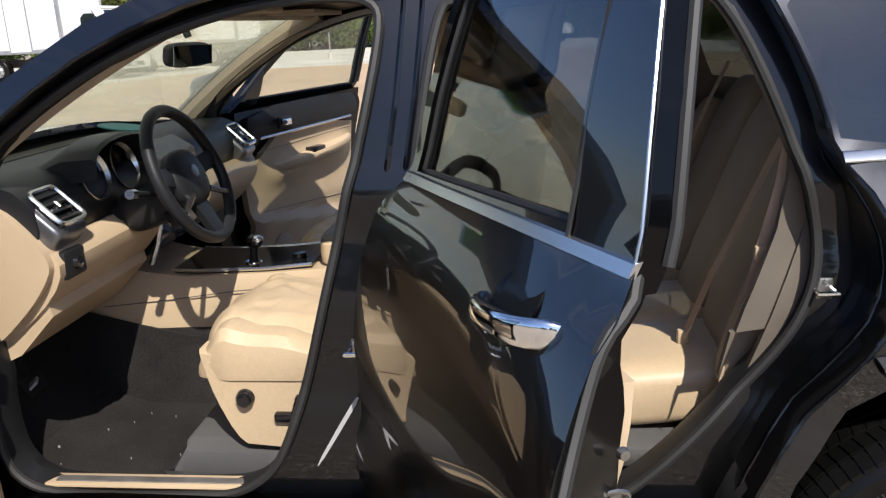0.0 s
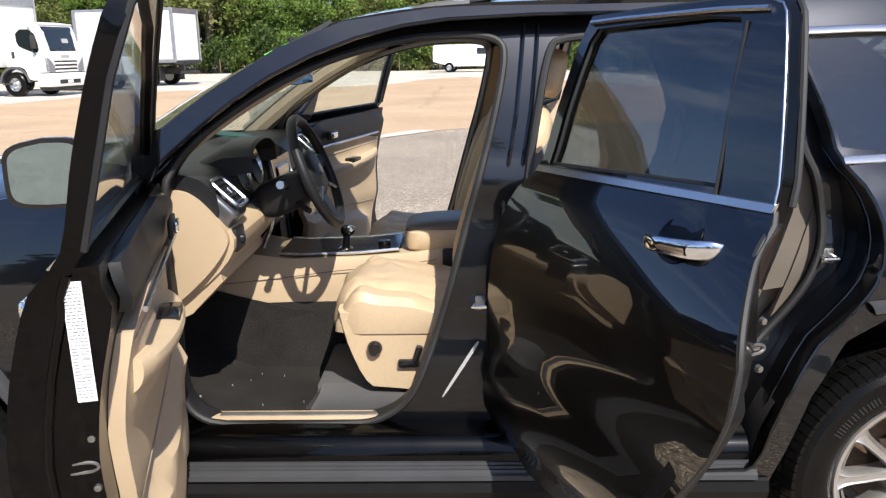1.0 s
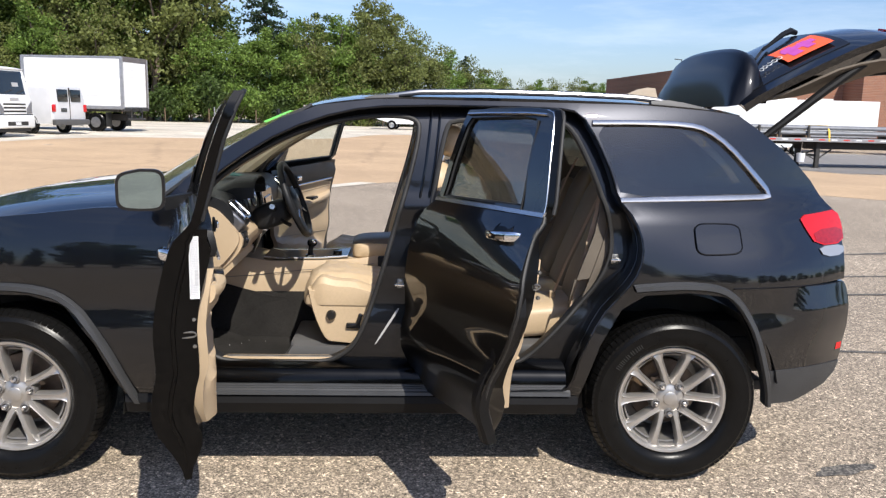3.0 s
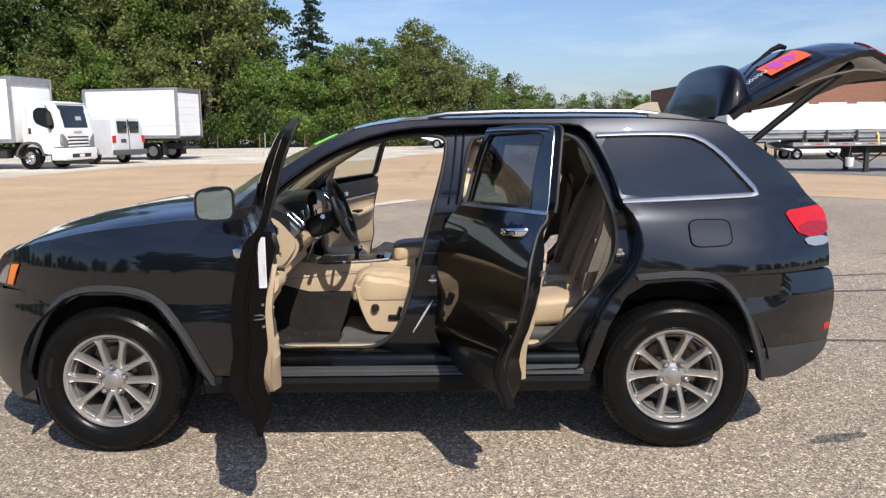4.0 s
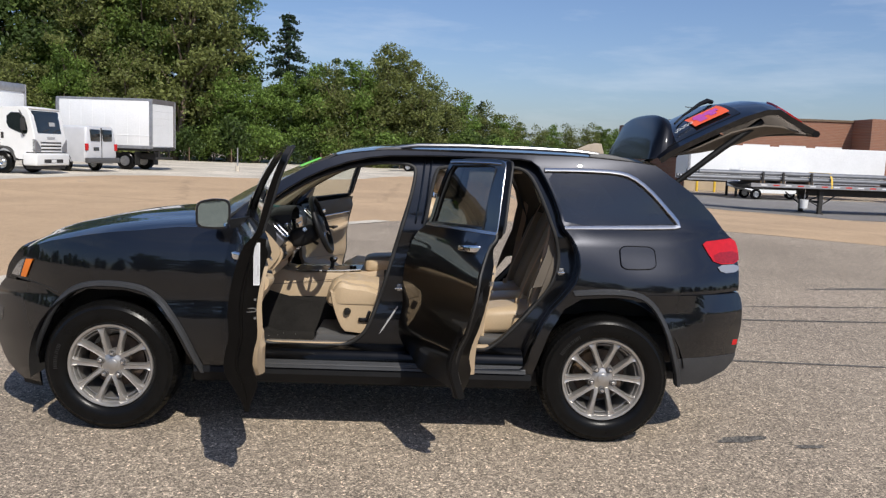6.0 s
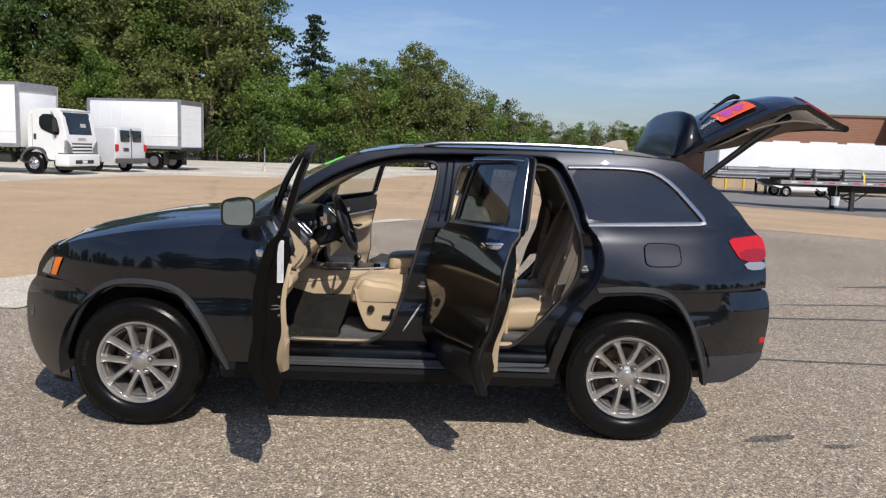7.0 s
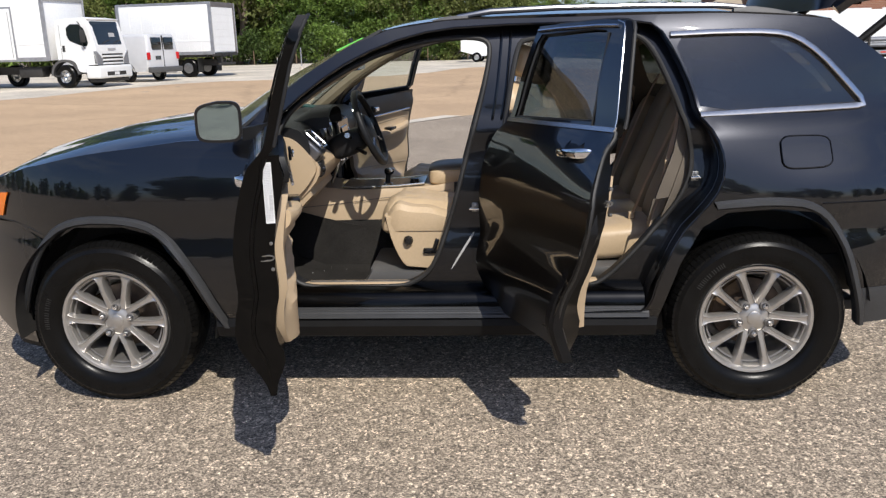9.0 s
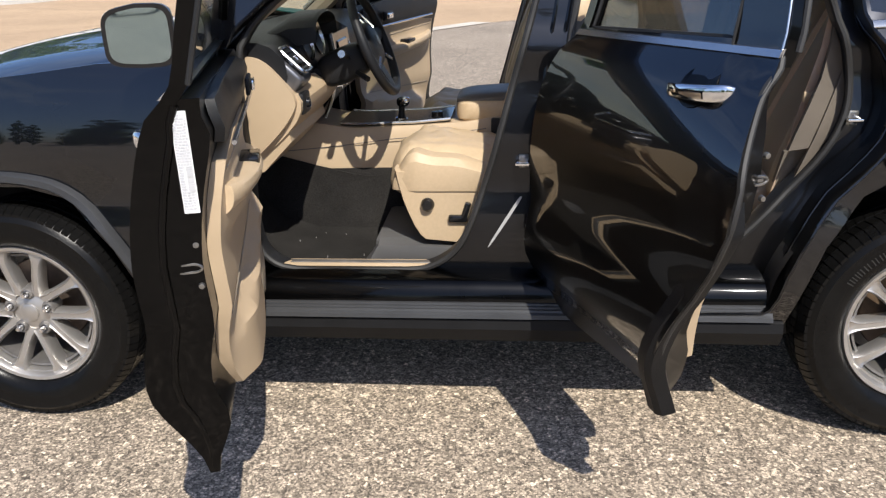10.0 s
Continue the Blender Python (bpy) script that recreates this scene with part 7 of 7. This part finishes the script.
for k in range(40):
    x = -50 + 1.75 * k
    y = lerp_table([(-60, 54), (-24, 60.3), (-14, 60.5), (-8, 64.5), (4, 68.5), (16, 74), (30, 90)], x) + rt.uniform(-0.6, 0.6)
    spots.append(((k * 7) % 3 if x > -18 else (1 if k % 2 else 2), x, y, rt.uniform(0.75, 1.35), rt.uniform(0, 360)))
plant(BUSHES, spots)

# ---- vehicles in the yard ----
def truck_wheel(parent, x, y, r, width, rimc):
    w = part("wheel", moved(lathe([(0.0, -width / 2 + 0.05), (r * 0.2, -width / 2 + 0.02), (r * 0.30, -width / 2 + 0.06), (r * 0.52, -width / 2 + 0.06), (r * 0.56, -width / 2 + 0.01), (r * 0.56, width / 2), (0, width / 2)], 24), pose(x, y, r)), rimc, parent)
    part("tyre", moved(lathe([(r * 0.55, -width / 2 + 0.01), (r * 0.62, -width / 2 - 0.005), (r * 0.9, -width / 2), (r, -width / 2 + 0.04), (r, width / 2 - 0.04), (r * 0.9, width / 2), (r * 0.55, width / 2)], 32, closed=True), pose(x, y, r)), TYRE, w)
    for k in range(6):
        a = math.tau * k / 6
        part("wheel_hole", moved(lathe([(0, -0.003), (r * 0.06, -0.003), (r * 0.06, 0.003), (0, 0.003)], 8), pose(x + r * 0.40 * math.cos(a), y - width / 2 + 0.058, r + r * 0.40 * math.sin(a))), CHASSIS, w)
    return w


def cargo_box(parent, x0, x1, w, z0, z1, rear_door):
    """A van body: white panels in aluminium rails."""
    part("box_body", box(x0, x1, -w, w, z0, z1, 0.02), BOXW, parent, "white cargo box")
    for y in (-w, w):
        s = -1 if y < 0 else 1
        part("lower_rail", box(x0 - 0.02, x1 + 0.02, y - 0.02, y + 0.02, z0 - 0.02, z0 + 0.14, 0.008, 1), ALUM, parent)
        part("upper_rail", box(x0 - 0.02, x1 + 0.02, y - 0.02, y + 0.02, z1 - 0.09, z1 + 0.02, 0.008, 1), ALUM, parent)
        part("rub_rail", box(x0, x1, y - 0.014, y + 0.014, z0 + 0.62, z0 + 0.67, 0.005, 1), BOXW, parent)
        for x in (x0, x1):
            part("corner_post", box(x - 0.09, x + 0.09, y - 0.025, y + 0.025, z0, z1, 0.012, 1), ALUM, parent)
        nseam = int((x1 - x0) / 0.61)
        for k in range(1, nseam):
            xs = x0 + (x1 - x0) * k / nseam
            part("panel_seam", box(xs - 0.012, xs + 0.012, y - 0.006, y + 0.006, z0 + 0.14, z1 - 0.09), BOXW, parent)
    if rear_door:
        part("rear_frame", box(x0 - 0.05, x0 + 0.02, -w - 0.01, w + 0.01, z1 - 0.22, z1 + 0.02, 0.01, 1), POSTM, parent)
        for k in range(6):
            zz = z0 + 0.1 + (z1 - z0 - 0.32) * k / 6
            part("roller_slat", box(x0 - 0.035, x0, -w + 0.14, w - 0.14, zz, zz + (z1 - z0 - 0.32) / 6 - 0.005, 0.002, 1), BOXW, parent)
        for y in (-w + 0.05, w - 0.05):
            part("door_post", box(x0 - 0.05, x0 + 0.01, y - 0.06, y + 0.06, z0, z1 - 0.2, 0.01, 1), POSTM, parent)
        part("rear_sill", box(x0 - 0.08, x0 + 0.05, -w, w, z0 - 0.10, z0 + 0.06, 0.01, 1), CHASSIS, parent)
        for y in (-0.35, 0.35):
            part("dock_bumper", box(x0 - 0.16, x0 - 0.02, y - 0.14, y + 0.14, z0 - 0.16, z0 + 0.02, 0.02), RUBBER, parent)
        part("bumper_bar", box(x0 - 0.12, x0 - 0.04, -w * 0.7, w * 0.7, z0 - 0.55, z0 - 0.43, 0.01, 1), CHASSIS, parent)
        for y in (-0.5, 0.5):
            part("bumper_hanger", box(x0 - 0.1, x0 - 0.04, y - 0.04, y + 0.04, z0 - 0.45, z0 - 0.05), CHASSIS, parent)


def cab_over_truck(at):
    t = thing("box_truck", "white cab-over box truck parked on pale concrete", "truck", at)
    # x forward, front axle at 0
    part("chassis", box(-6.2, 0.6, -0.42, 0.42, 0.55, 0.85), CHASSIS, t)
    part("fuel_tank", box(-2.6, -1.5, -1.0, -0.55, 0.45, 0.85, 0.06), CHASSIS, t)
    prof = [(-0.70, 1.12), (-0.68, 2.52), (-0.55, 2.68), (0.40, 2.74), (0.70, 2.70), (0.84, 2.57), (1.035, 1.72), (1.08, 1.45), (1.10, 0.80), (1.10, 0.62), (0.45, 0.60), (0.20, 0.66), (0.14, 0.98), (-0.05, 1.12), (-0.60, 1.12)]
    prof = rounded(prof, 1)
    rows = [[(x, y, 0.62 + (z - 0.62) * (1 - 0.008 * e)) if e < 2 else (x * 0.97, y, 0.62 + (z - 0.62) * 0.985) for x, z in prof] for y, e in ((-1.02, 2), (-0.99, 1), (-0.5, 0), (0.5, 0), (0.99, 1), (1.02, 2))]
    cab = part("cab", loft(rows), TRUCKW, t, "white rounded truck cab")
    def front_x(z):
        return lerp_table([(0.62, 1.10), (0.80, 1.10), (1.45, 1.070), (1.72, 1.022), (2.50, 0.845), (2.60, 0.79)], z)
    scr = part("windscreen", thick(grid([[(front_x(z) + 0.016 - 0.05 * abs(u) ** 8, 0.995 * u * (1 - 0.035 * (z - 1.7)), z) for u in np.linspace(-1, 1, 17)] for z in (1.66, 1.72, 1.85, 2.0, 2.2, 2.4, 2.52, 2.56)]), 0.012), DARKG, cab, "dark truck windscreen")
    # Small flat grey patch just outside the windscreen.
    part("dash_paper", moved(box(0.0, 0.004, 0.05, 0.42, -0.09, 0.07), pose(front_x(2.05) + 0.026, 0, 2.05, 0, -12, 0)), GREYT, scr)
    for y in (-0.45, 0.25):
        part("wiper", tube([(front_x(1.74) + 0.03, y, 1.72), (front_x(1.84) + 0.03, y + 0.45, 1.84)], 0.018, 5), CHASSIS, scr)
    for y in (-1.0, 1.0):
        s = -1 if y < 0 else 1
        part("side_window", panel(rounded([(-0.14, 1.90), (-0.12, 2.46), (0.60, 2.46), (0.80, 1.80), (0.72, 1.58), (0.24, 1.72)], 1), [], lambda x, z, d=0.0, s=s: (x, s * (1.032 - d), z), 0.03, 0.3), DARKG, cab)
        part("side_mirror", box(0.60, 0.78, y * 1.18 - 0.06, y * 1.18 + 0.06, 1.76, 2.24, 0.03), CHASSIS, cab, "black wing mirror")
        part("mirror_arm", tube([(0.40, y, 2.56), (0.64, y * 1.18, 2.40), (0.64, y * 1.18, 1.66), (0.60, y, 1.52)], 0.018, 6), CHASSIS, cab)
        part("door_line", tube([(-0.46, s * 1.02, 0.98), (-0.45, s * 1.022, 2.45)], 0.008, 4), GREYP, cab)
        part("door_grip", box(-0.40, -0.28, y * 1.025 - 0.012, y * 1.025 + 0.012, 1.42, 1.66, 0.01), CHASSIS, cab)
        part("head_lamp", loft([[(xx, y * 0.85 + s * dy, zz) for dy, zz in ((-0.16, 0.92), (0.17, 0.92), (0.17, 1.42), (0.02, 1.30), (-0.16, 1.10))] for xx in (0.98, 1.10, 1.118)]), CLEAR, cab)
        part("mud_guard", thick(grid([[(-0.40 + r * math.cos(a), s * yy, 0.47 + r * math.sin(a)) for r, yy in ((0.56, 0.72), (0.57, 1.04), (0.66, 1.045), (0.66, 0.9))] for a in np.linspace(0.12, math.pi - 0.05, 14)]), 0.02), GREYP, t)
        truck_wheel(t, -0.40, y * 0.93, 0.46, 0.28, BRIGHT)
        truck_wheel(t, -4.3, y * 0.93, 0.46, 0.34, STEEL)
    part("bumper", box(0.56, 1.20, -1.08, 1.08, 0.36, 0.86, 0.07, 3), TRUCKW, t, "white front bumper")
    part("bumper_opening", box(1.18, 1.207, -0.62, 0.62, 0.46, 0.62, 0.01, 1), CHASSIS, t)
    part("number_plate", box(1.205, 1.215, -0.16, 0.16, 0.48, 0.60, 0.004, 1), WHITE, t)
    part("bumper_gap", box(0.70, 1.13, -1.04, 1.04, 0.855, 0.895, 0.005, 1), CHASSIS, t)
    part("air_dam", box(0.60, 1.08, -0.95, 0.95, 0.22, 0.37, 0.02), CHASSIS, t)
    part("roof_visor", box(0.55, 0.84, -0.99, 0.99, 2.61, 2.67, 0.025), TRUCKW, t)
    for k in range(3):
        part("grille_bar", box(1.07, 1.115, -0.62, 0.62, 0.90 + 0.14 * k, 0.97 + 0.14 * k, 0.012), TRUCKW, t)
        part("grille_gap", box(1.04, 1.102, -0.66, 0.66, 0.972 + 0.14 * k, 1.035 + 0.14 * k), CHASSIS, t)
    part("badge", box(front_x(1.48) + 0.016, front_x(1.48) + 0.026, -0.25, 0.25, 1.44, 1.53), GREYT, t)
    cargo_box(t, -6.9, -0.95, 1.22, 1.10, 3.70, False)
    part("front_cap", box(-0.97, -0.90, -1.2, 1.2, 3.38, 3.72, 0.03), ALUM, t)
    fr = part("side_door_frame", box(-3.45, -2.35, -1.245, -1.215, 1.10, 3.20, 0.01, 1), ALUM, t)
    part("side_door", box(-3.38, -2.42, -1.255, -1.225, 1.16, 3.12, 0.01, 1), BOXW, fr)
    part("door_bar", tube([(-2.52, -1.262, 1.25), (-2.52, -1.262, 3.0)], 0.014, 6), STEEL, fr)
    part("side_step", box(-0.9, -0.5, -1.1, -0.8, 0.45, 0.52, 0.02), CHASSIS, t)
    return t


def rear_box_truck(at):
    t = thing("box_truck", "white box truck with closed roller door", "truck", at)
    part("chassis", box(0.2, 7.4, -0.42, 0.42, 0.55, 0.85), CHASSIS, t)
    cargo_box(t, 0.0, 5.1, 1.22, 1.12, 3.60, True)
    part("front_unit", box(5.12, 5.5, -0.9, 0.9, 2.3, 3.5, 0.08), GREYP, t)
    part("cab", box(5.75, 7.6, -1.0, 1.0, 0.6, 2.6, 0.2, 3), TRUCKW, t)
    for y in (-0.93, 0.93):
        truck_wheel(t, 1.5, y, 0.46, 0.34, STEEL)
        truck_wheel(t, 6.6, y, 0.46, 0.28, STEEL)
        part("mud_flap", box(0.88, 0.92, y - 0.25, y + 0.25, 0.25, 0.95, 0.01, 1), RUBBER, t)
    part("side_skirt", box(2.2, 2.85, 1.0, 1.06, 0.25, 1.08, 0.01, 1), ALUM, t)
    part("underframe", box(0.3, 5.4, -1.1, 1.1, 0.98, 1.12), CHASSIS, t)
    return t


def cargo_van(at):
    v = thing("cargo_van", "silver cargo van seen from behind beside the trucks", "van", at)
    # x forward from the rear axle; rear face at -1.25
    prof = rounded([(-1.25, 0.55), (-1.25, 1.25), (-1.18, 2.02), (-1.05, 2.10), (2.2, 2.10), (2.6, 2.0), (3.25, 1.42), (4.15, 1.22), (4.25, 0.95), (4.22, 0.45), (-1.15, 0.45)], 1)
    rows = []
    for y in (-1.0, -0.985, -0.95, -0.88, -0.6, 0, 0.6, 0.88, 0.95, 0.985, 1.0):
        bend = max(0, (abs(y) - 0.85) / 0.15) ** 2.5
        rows.append([(x + (0.09 * bend if x < -0.9 else 0), y * (1 - 0.12 * max(0, (z - 1.15)) / 0.95), z - 0.11 * bend * ease((z - 1.6) / 0.4)) for x, z in prof])
    body = part("body", loft(rows), VANG, v, "silver van body")
    for y in (-0.93, 0.93):
        truck_wheel(v, 0, y, 0.37, 0.24, STEEL)
        truck_wheel(v, 3.4, y, 0.37, 0.24, STEEL)
        s = -1 if y < 0 else 1
        part("tail_lamp", box(-1.272, -1.20, y * 0.97 - 0.09, y * 0.97 + 0.09, 0.98, 1.30, 0.02), RED, v, "red tail lamp")
        part("arch", thick(grid([[(0.45 * math.cos(a), s * yy, 0.40 + 0.45 * math.sin(a)) for yy in (0.9, 1.012)] for a in np.linspace(0, math.pi, 12)]), 0.015), CHASSIS, v)
    for y in (-0.38, 0.38):
        part("rear_window", box(-1.272, -1.13, y - 0.29, y + 0.29, 1.40, 1.95, 0.05), DARKG, v)
    part("door_gap", box(-1.268, -1.2, -0.012, 0.012, 0.62, 2.02), CHASSIS, v)
    part("rear_bumper", box(-1.42, -1.2, -1.0, 1.0, 0.42, 0.66, 0.04), GREYP, v)
    part("number_plate", box(-1.275, -1.25, 0.18, 0.52, 0.98, 1.14, 0.01, 1), DARKG, v)
    return v


cab_over_truck(pose(-16.02, 28.35, 0.15, 0, 0, -10))
rear_box_truck(pose(-13.2, 37.0, 0.15, 0, 0, 170))
cargo_van(pose(-15.62, 32.6, 0.15, 0, 0, 159))


def panel_van(at, name, label):
    v = thing(name, label, "van", at)
    prof = rounded([(-1.2, 0.45), (-1.2, 1.9), (-1.0, 2.0), (2.6, 2.0), (3.2, 1.45), (4.0, 1.2), (4.1, 0.45)], 1)
    part("body", loft([[(x, y * (1 - 0.1 * max(0, z - 1.1)), z) for x, z in prof] for y in (-0.95, -0.9, 0, 0.9, 0.95)]), TRUCKW, v)
    for y in (-0.88, 0.88):
        truck_wheel(v, 0, y, 0.36, 0.22, STEEL)
        truck_wheel(v, 3.2, y, 0.36, 0.22, STEEL)
    for y in (-0.9, 0.9):
        part("cab_window", box(2.05, 2.9, y - 0.06, y + 0.06, 1.3, 1.75, 0.05), DARKG, v)
    return v


panel_van(pose(-0.6, 58.5, 0.0, 0, 0, -8), "panel_van", "white panel van parked before the trees")
panel_van(pose(22.35, 47.6, ground_z(25, 48), 0, 0, 2), "panel_van", "low white van behind the flatbed")


def flatbed(at):
    t = thing("flatbed_trailer", "flatbed trailer loaded with grey pipes", "trailer", at)
    part("deck", box(1.0, 13.5, -1.25, 1.25, 1.28, 1.42, 0.01, 1), WOODT, t, "worn timber deck")
    rail = part("side_rail", box(1.0, 13.5, -1.29, -1.25, 1.26, 1.44, 0.005, 1), ALUM, t)
    for k in range(2, 22):
        part("reflective_tape", box(0.3 + 0.6 * k, 0.6 + 0.6 * k, -1.296, -1.291, 1.33, 1.39), REDP if k % 2 else WHITE, rail)
    part("nose", loft([[(x, y, z) for x, z in ((0.8, 1.35), (1.2, 1.44), (2.2, 1.44), (2.2, 1.22), (1.3, 1.14))] for y in (-1.25, 1.25)]), CHASSIS, t)
    for y in (-0.55, 0.55):
        part("main_beam", box(4.2, 13.3, y - 0.08, y + 0.08, 0.90, 1.28), CHASSIS, t)
        part("neck_beam", box(1.4, 4.3, y - 0.08, y + 0.08, 1.12, 1.28), CHASSIS, t)
        leg = part("landing_leg", box(4.55, 4.75, y * 1.7 - 0.09, y * 1.7 + 0.09, 0.03, 1.2, 0.01, 1), CHASSIS, t)
        part("leg_foot", box(4.48, 4.82, y * 1.7 - 0.13, y * 1.7 + 0.13, 0.0, 0.04), CHASSIS, leg)
        part("leg_brace", tube([(4.7, y * 1.7, 0.45), (5.7, y, 1.0)], 0.035, 6), CHASSIS, leg)
        part("leg_brace", tube([(4.6, y * 1.7, 0.40), (3.6, y, 1.0)], 0.03, 6), CHASSIS, leg)
        truck_wheel(t, 10.8, y * 1.75, 0.50, 0.4, STEEL)
        truck_wheel(t, 12.1, y * 1.75, 0.50, 0.4, STEEL)
    part("cross_leg", box(4.58, 4.72, -0.9, 0.9, 0.55, 0.65), CHASSIS, t)
    part("tool_bucket", lathe([(0.0, 0.0), (0.17, 0.0), (0.20, 0.42), (0.18, 0.42), (0.16, 0.03), (0, 0.03)], 16, "z"), WHITE, t, at=pose(3.75, -1.15, 0.30))
    part("bucket_hook", tube([(3.75, -1.15, 0.72), (3.75, -1.2, 1.24)], 0.012, 5), STEEL, t)
    for k in range(5):
        for row in range(2):
            part("pipe", tube([(-2.0 + 0.5 * row, -1.02 + 0.42 * k, 1.66 + 0.24 * row), (13.0, -1.02 + 0.42 * k, 1.66 + 0.24 * row)], 0.105, 10), PIPE, t)
    for x in (1.6, 2.6, 4.0, 9.0):
        part("dunnage", box(x - 0.12, x + 0.12, -1.2, 1.2, 1.42, 1.56, 0.01, 1), WOODT, t)
        part("stake", box(x - 0.05, x + 0.05, -1.24, -1.16, 1.42, 2.0, 0.01, 1), CHASSIS, t)
    part("strap", tube([(5.0, -1.3, 1.30), (5.0, -1.22, 1.75), (5.0, -1.0, 2.02), (5.0, 1.0, 2.02), (5.0, 1.25, 1.4)], 0.05, 5, flat=0.25), YELLOW, t, "yellow ratchet strap")
    return t


flatbed(pose(15.2, 34.0, ground_z(19.8, 33), 0, 0, 1))


def dry_van(at):
    t = thing("semi_trailer", "long white semi trailer beside the depot", "trailer", at)
    part("body", box(0, 14, -1.25, 1.25, 1.15, 3.55, 0.02, 1), BOXW, t)
    part("corner_post", box(-0.02, 0.12, -1.28, -1.2, 1.15, 3.55), ALUM, t)
    part("bottom_rail", box(0, 14, -1.275, -1.24, 1.1, 1.25), ALUM, t)
    part("underframe", box(0.4, 13.6, -0.9, 0.9, 1.0, 1.15), CHASSIS, t)
    for y in (-1.0, 1.0):
        part("landing_leg", box(3.6, 3.75, y * 0.8 - 0.07, y * 0.8 + 0.07, 0, 1.1), CHASSIS, t)
    return t


dry_van(pose(18.6, 50.5, -0.7, 0, 0, 2))
dry_van(pose(33.5, 47.5, -0.7, 0, 0, 0))


# ---- depot building ----
def brick_mat():
    m = bpy.data.materials.new("red_brown_brick")
    m.use_nodes = True
    n, l = m.node_tree.nodes, m.node_tree.links
    tc, mp, bt = n.new("ShaderNodeTexCoord"), n.new("ShaderNodeMapping"), n.new("ShaderNodeTexBrick")
    mp.inputs["Rotation"].default_value = (radians(90), 0, 0)
    bt.inputs["Scale"].default_value = 2.0
    bt.inputs["Color1"].default_value, bt.inputs["Color2"].default_value, bt.inputs["Mortar"].default_value = (0.30, 0.125, 0.07, 1), (0.24, 0.10, 0.06, 1), (0.32, 0.24, 0.18, 1)
    l.new(tc.outputs["Object"], mp.inputs["Vector"]), l.new(mp.outputs["Vector"], bt.inputs["Vector"])
    l.new(bt.outputs["Color"], n["Principled BSDF"].inputs["Base Color"])
    n["Principled BSDF"].inputs["Roughness"].default_value = 0.85
    return m


BRICK = brick_mat()
BUFF = mat("buff_render", (0.42, 0.33, 0.22), 0.8, vary=0.15, vscale=1.0)
depot = thing("depot_building", "low red-brown brick depot with buff base", "building")
part("wall", box(22.2, 75, 60, 84, -0.75, 5.25), BRICK, depot)
# Projecting block added to give the wall's right end its dark shadow.
part("wall", box(35.6, 80, 57.2, 60.0, -0.75, 5.45), BRICK, depot)
part("base_course", box(21.9, 35.6, 59.75, 60.0, -0.75, 1.5), BUFF, depot)
part("parapet", box(22.1, 75.1, 59.9, 60.15, 5.25, 5.42), WOODT, depot)
sign = part("sign", box(22.5, 25.3, 59.85, 59.95, 4.35, 5.2, 0.01, 1), WHITE, depot, "white sign board with dark lettering bars")
for k in range(9):
    if k != 5:
        part("sign_bar", box(22.62 + 0.285 * k, 22.83 + 0.285 * k, 59.83, 59.85, 4.78, 5.08), BLACKT, sign)
part("sign_line", box(22.8, 25.0, 59.83, 59.85, 4.48, 4.54), GREYT, sign)
part("lamp_mast", tube([(22.1, 59.8, 5.2), (22.1, 59.8, 5.95), (21.5, 59.7, 5.98)], 0.04, 6), CHASSIS, depot)
for k in range(3):
    part("dock_door", box(26.5 + 3.0 * k, 28.7 + 3.0 * k, 59.7, 59.75, 0.3, 3.2), BOXW, depot)
for x, y in ((22.0, 57.0), (23.4, 57.0)):
    b = thing("bollard", "yellow safety bollard before the depot", "bollard", pose(x, y, ground_z(x, y)), "depot bollards")
    part("post", lathe([(0.0, 0), (0.10, 0), (0.10, 1.05), (0.07, 1.14), (0, 1.16)], 12, "z"), YELLOW, b)

# marker post in the yard
mp = thing("marker_post", "thin grey post in a concrete foot", "post", pose(-10.2, 40.9, ground_z(-10.2, 40.9)))
part("pole", tube([(0, 0, 0.2), (0, 0, 1.35)], 0.035, 8), ALUM, mp)
part("foot", lathe([(0.0, 0), (0.13, 0), (0.12, 0.32), (0, 0.34)], 12, "z"), PALE, mp)
for k in range(12):
    x = -28 + 3.3 * k
    y = lerp_table([(-60, 52), (-24, 59.0), (-14, 59.2), (-8, 63.0), (4, 67.0), (16, 72)], x)
    f = thing("fence_post", "grey fence post in the verge", "post", pose(x, y, ground_z(x, y)), "verge fence posts")
    part("pole", tube([(0, 0, -0.1), (0, 0, 1.1)], 0.04, 6), WOODT, f)
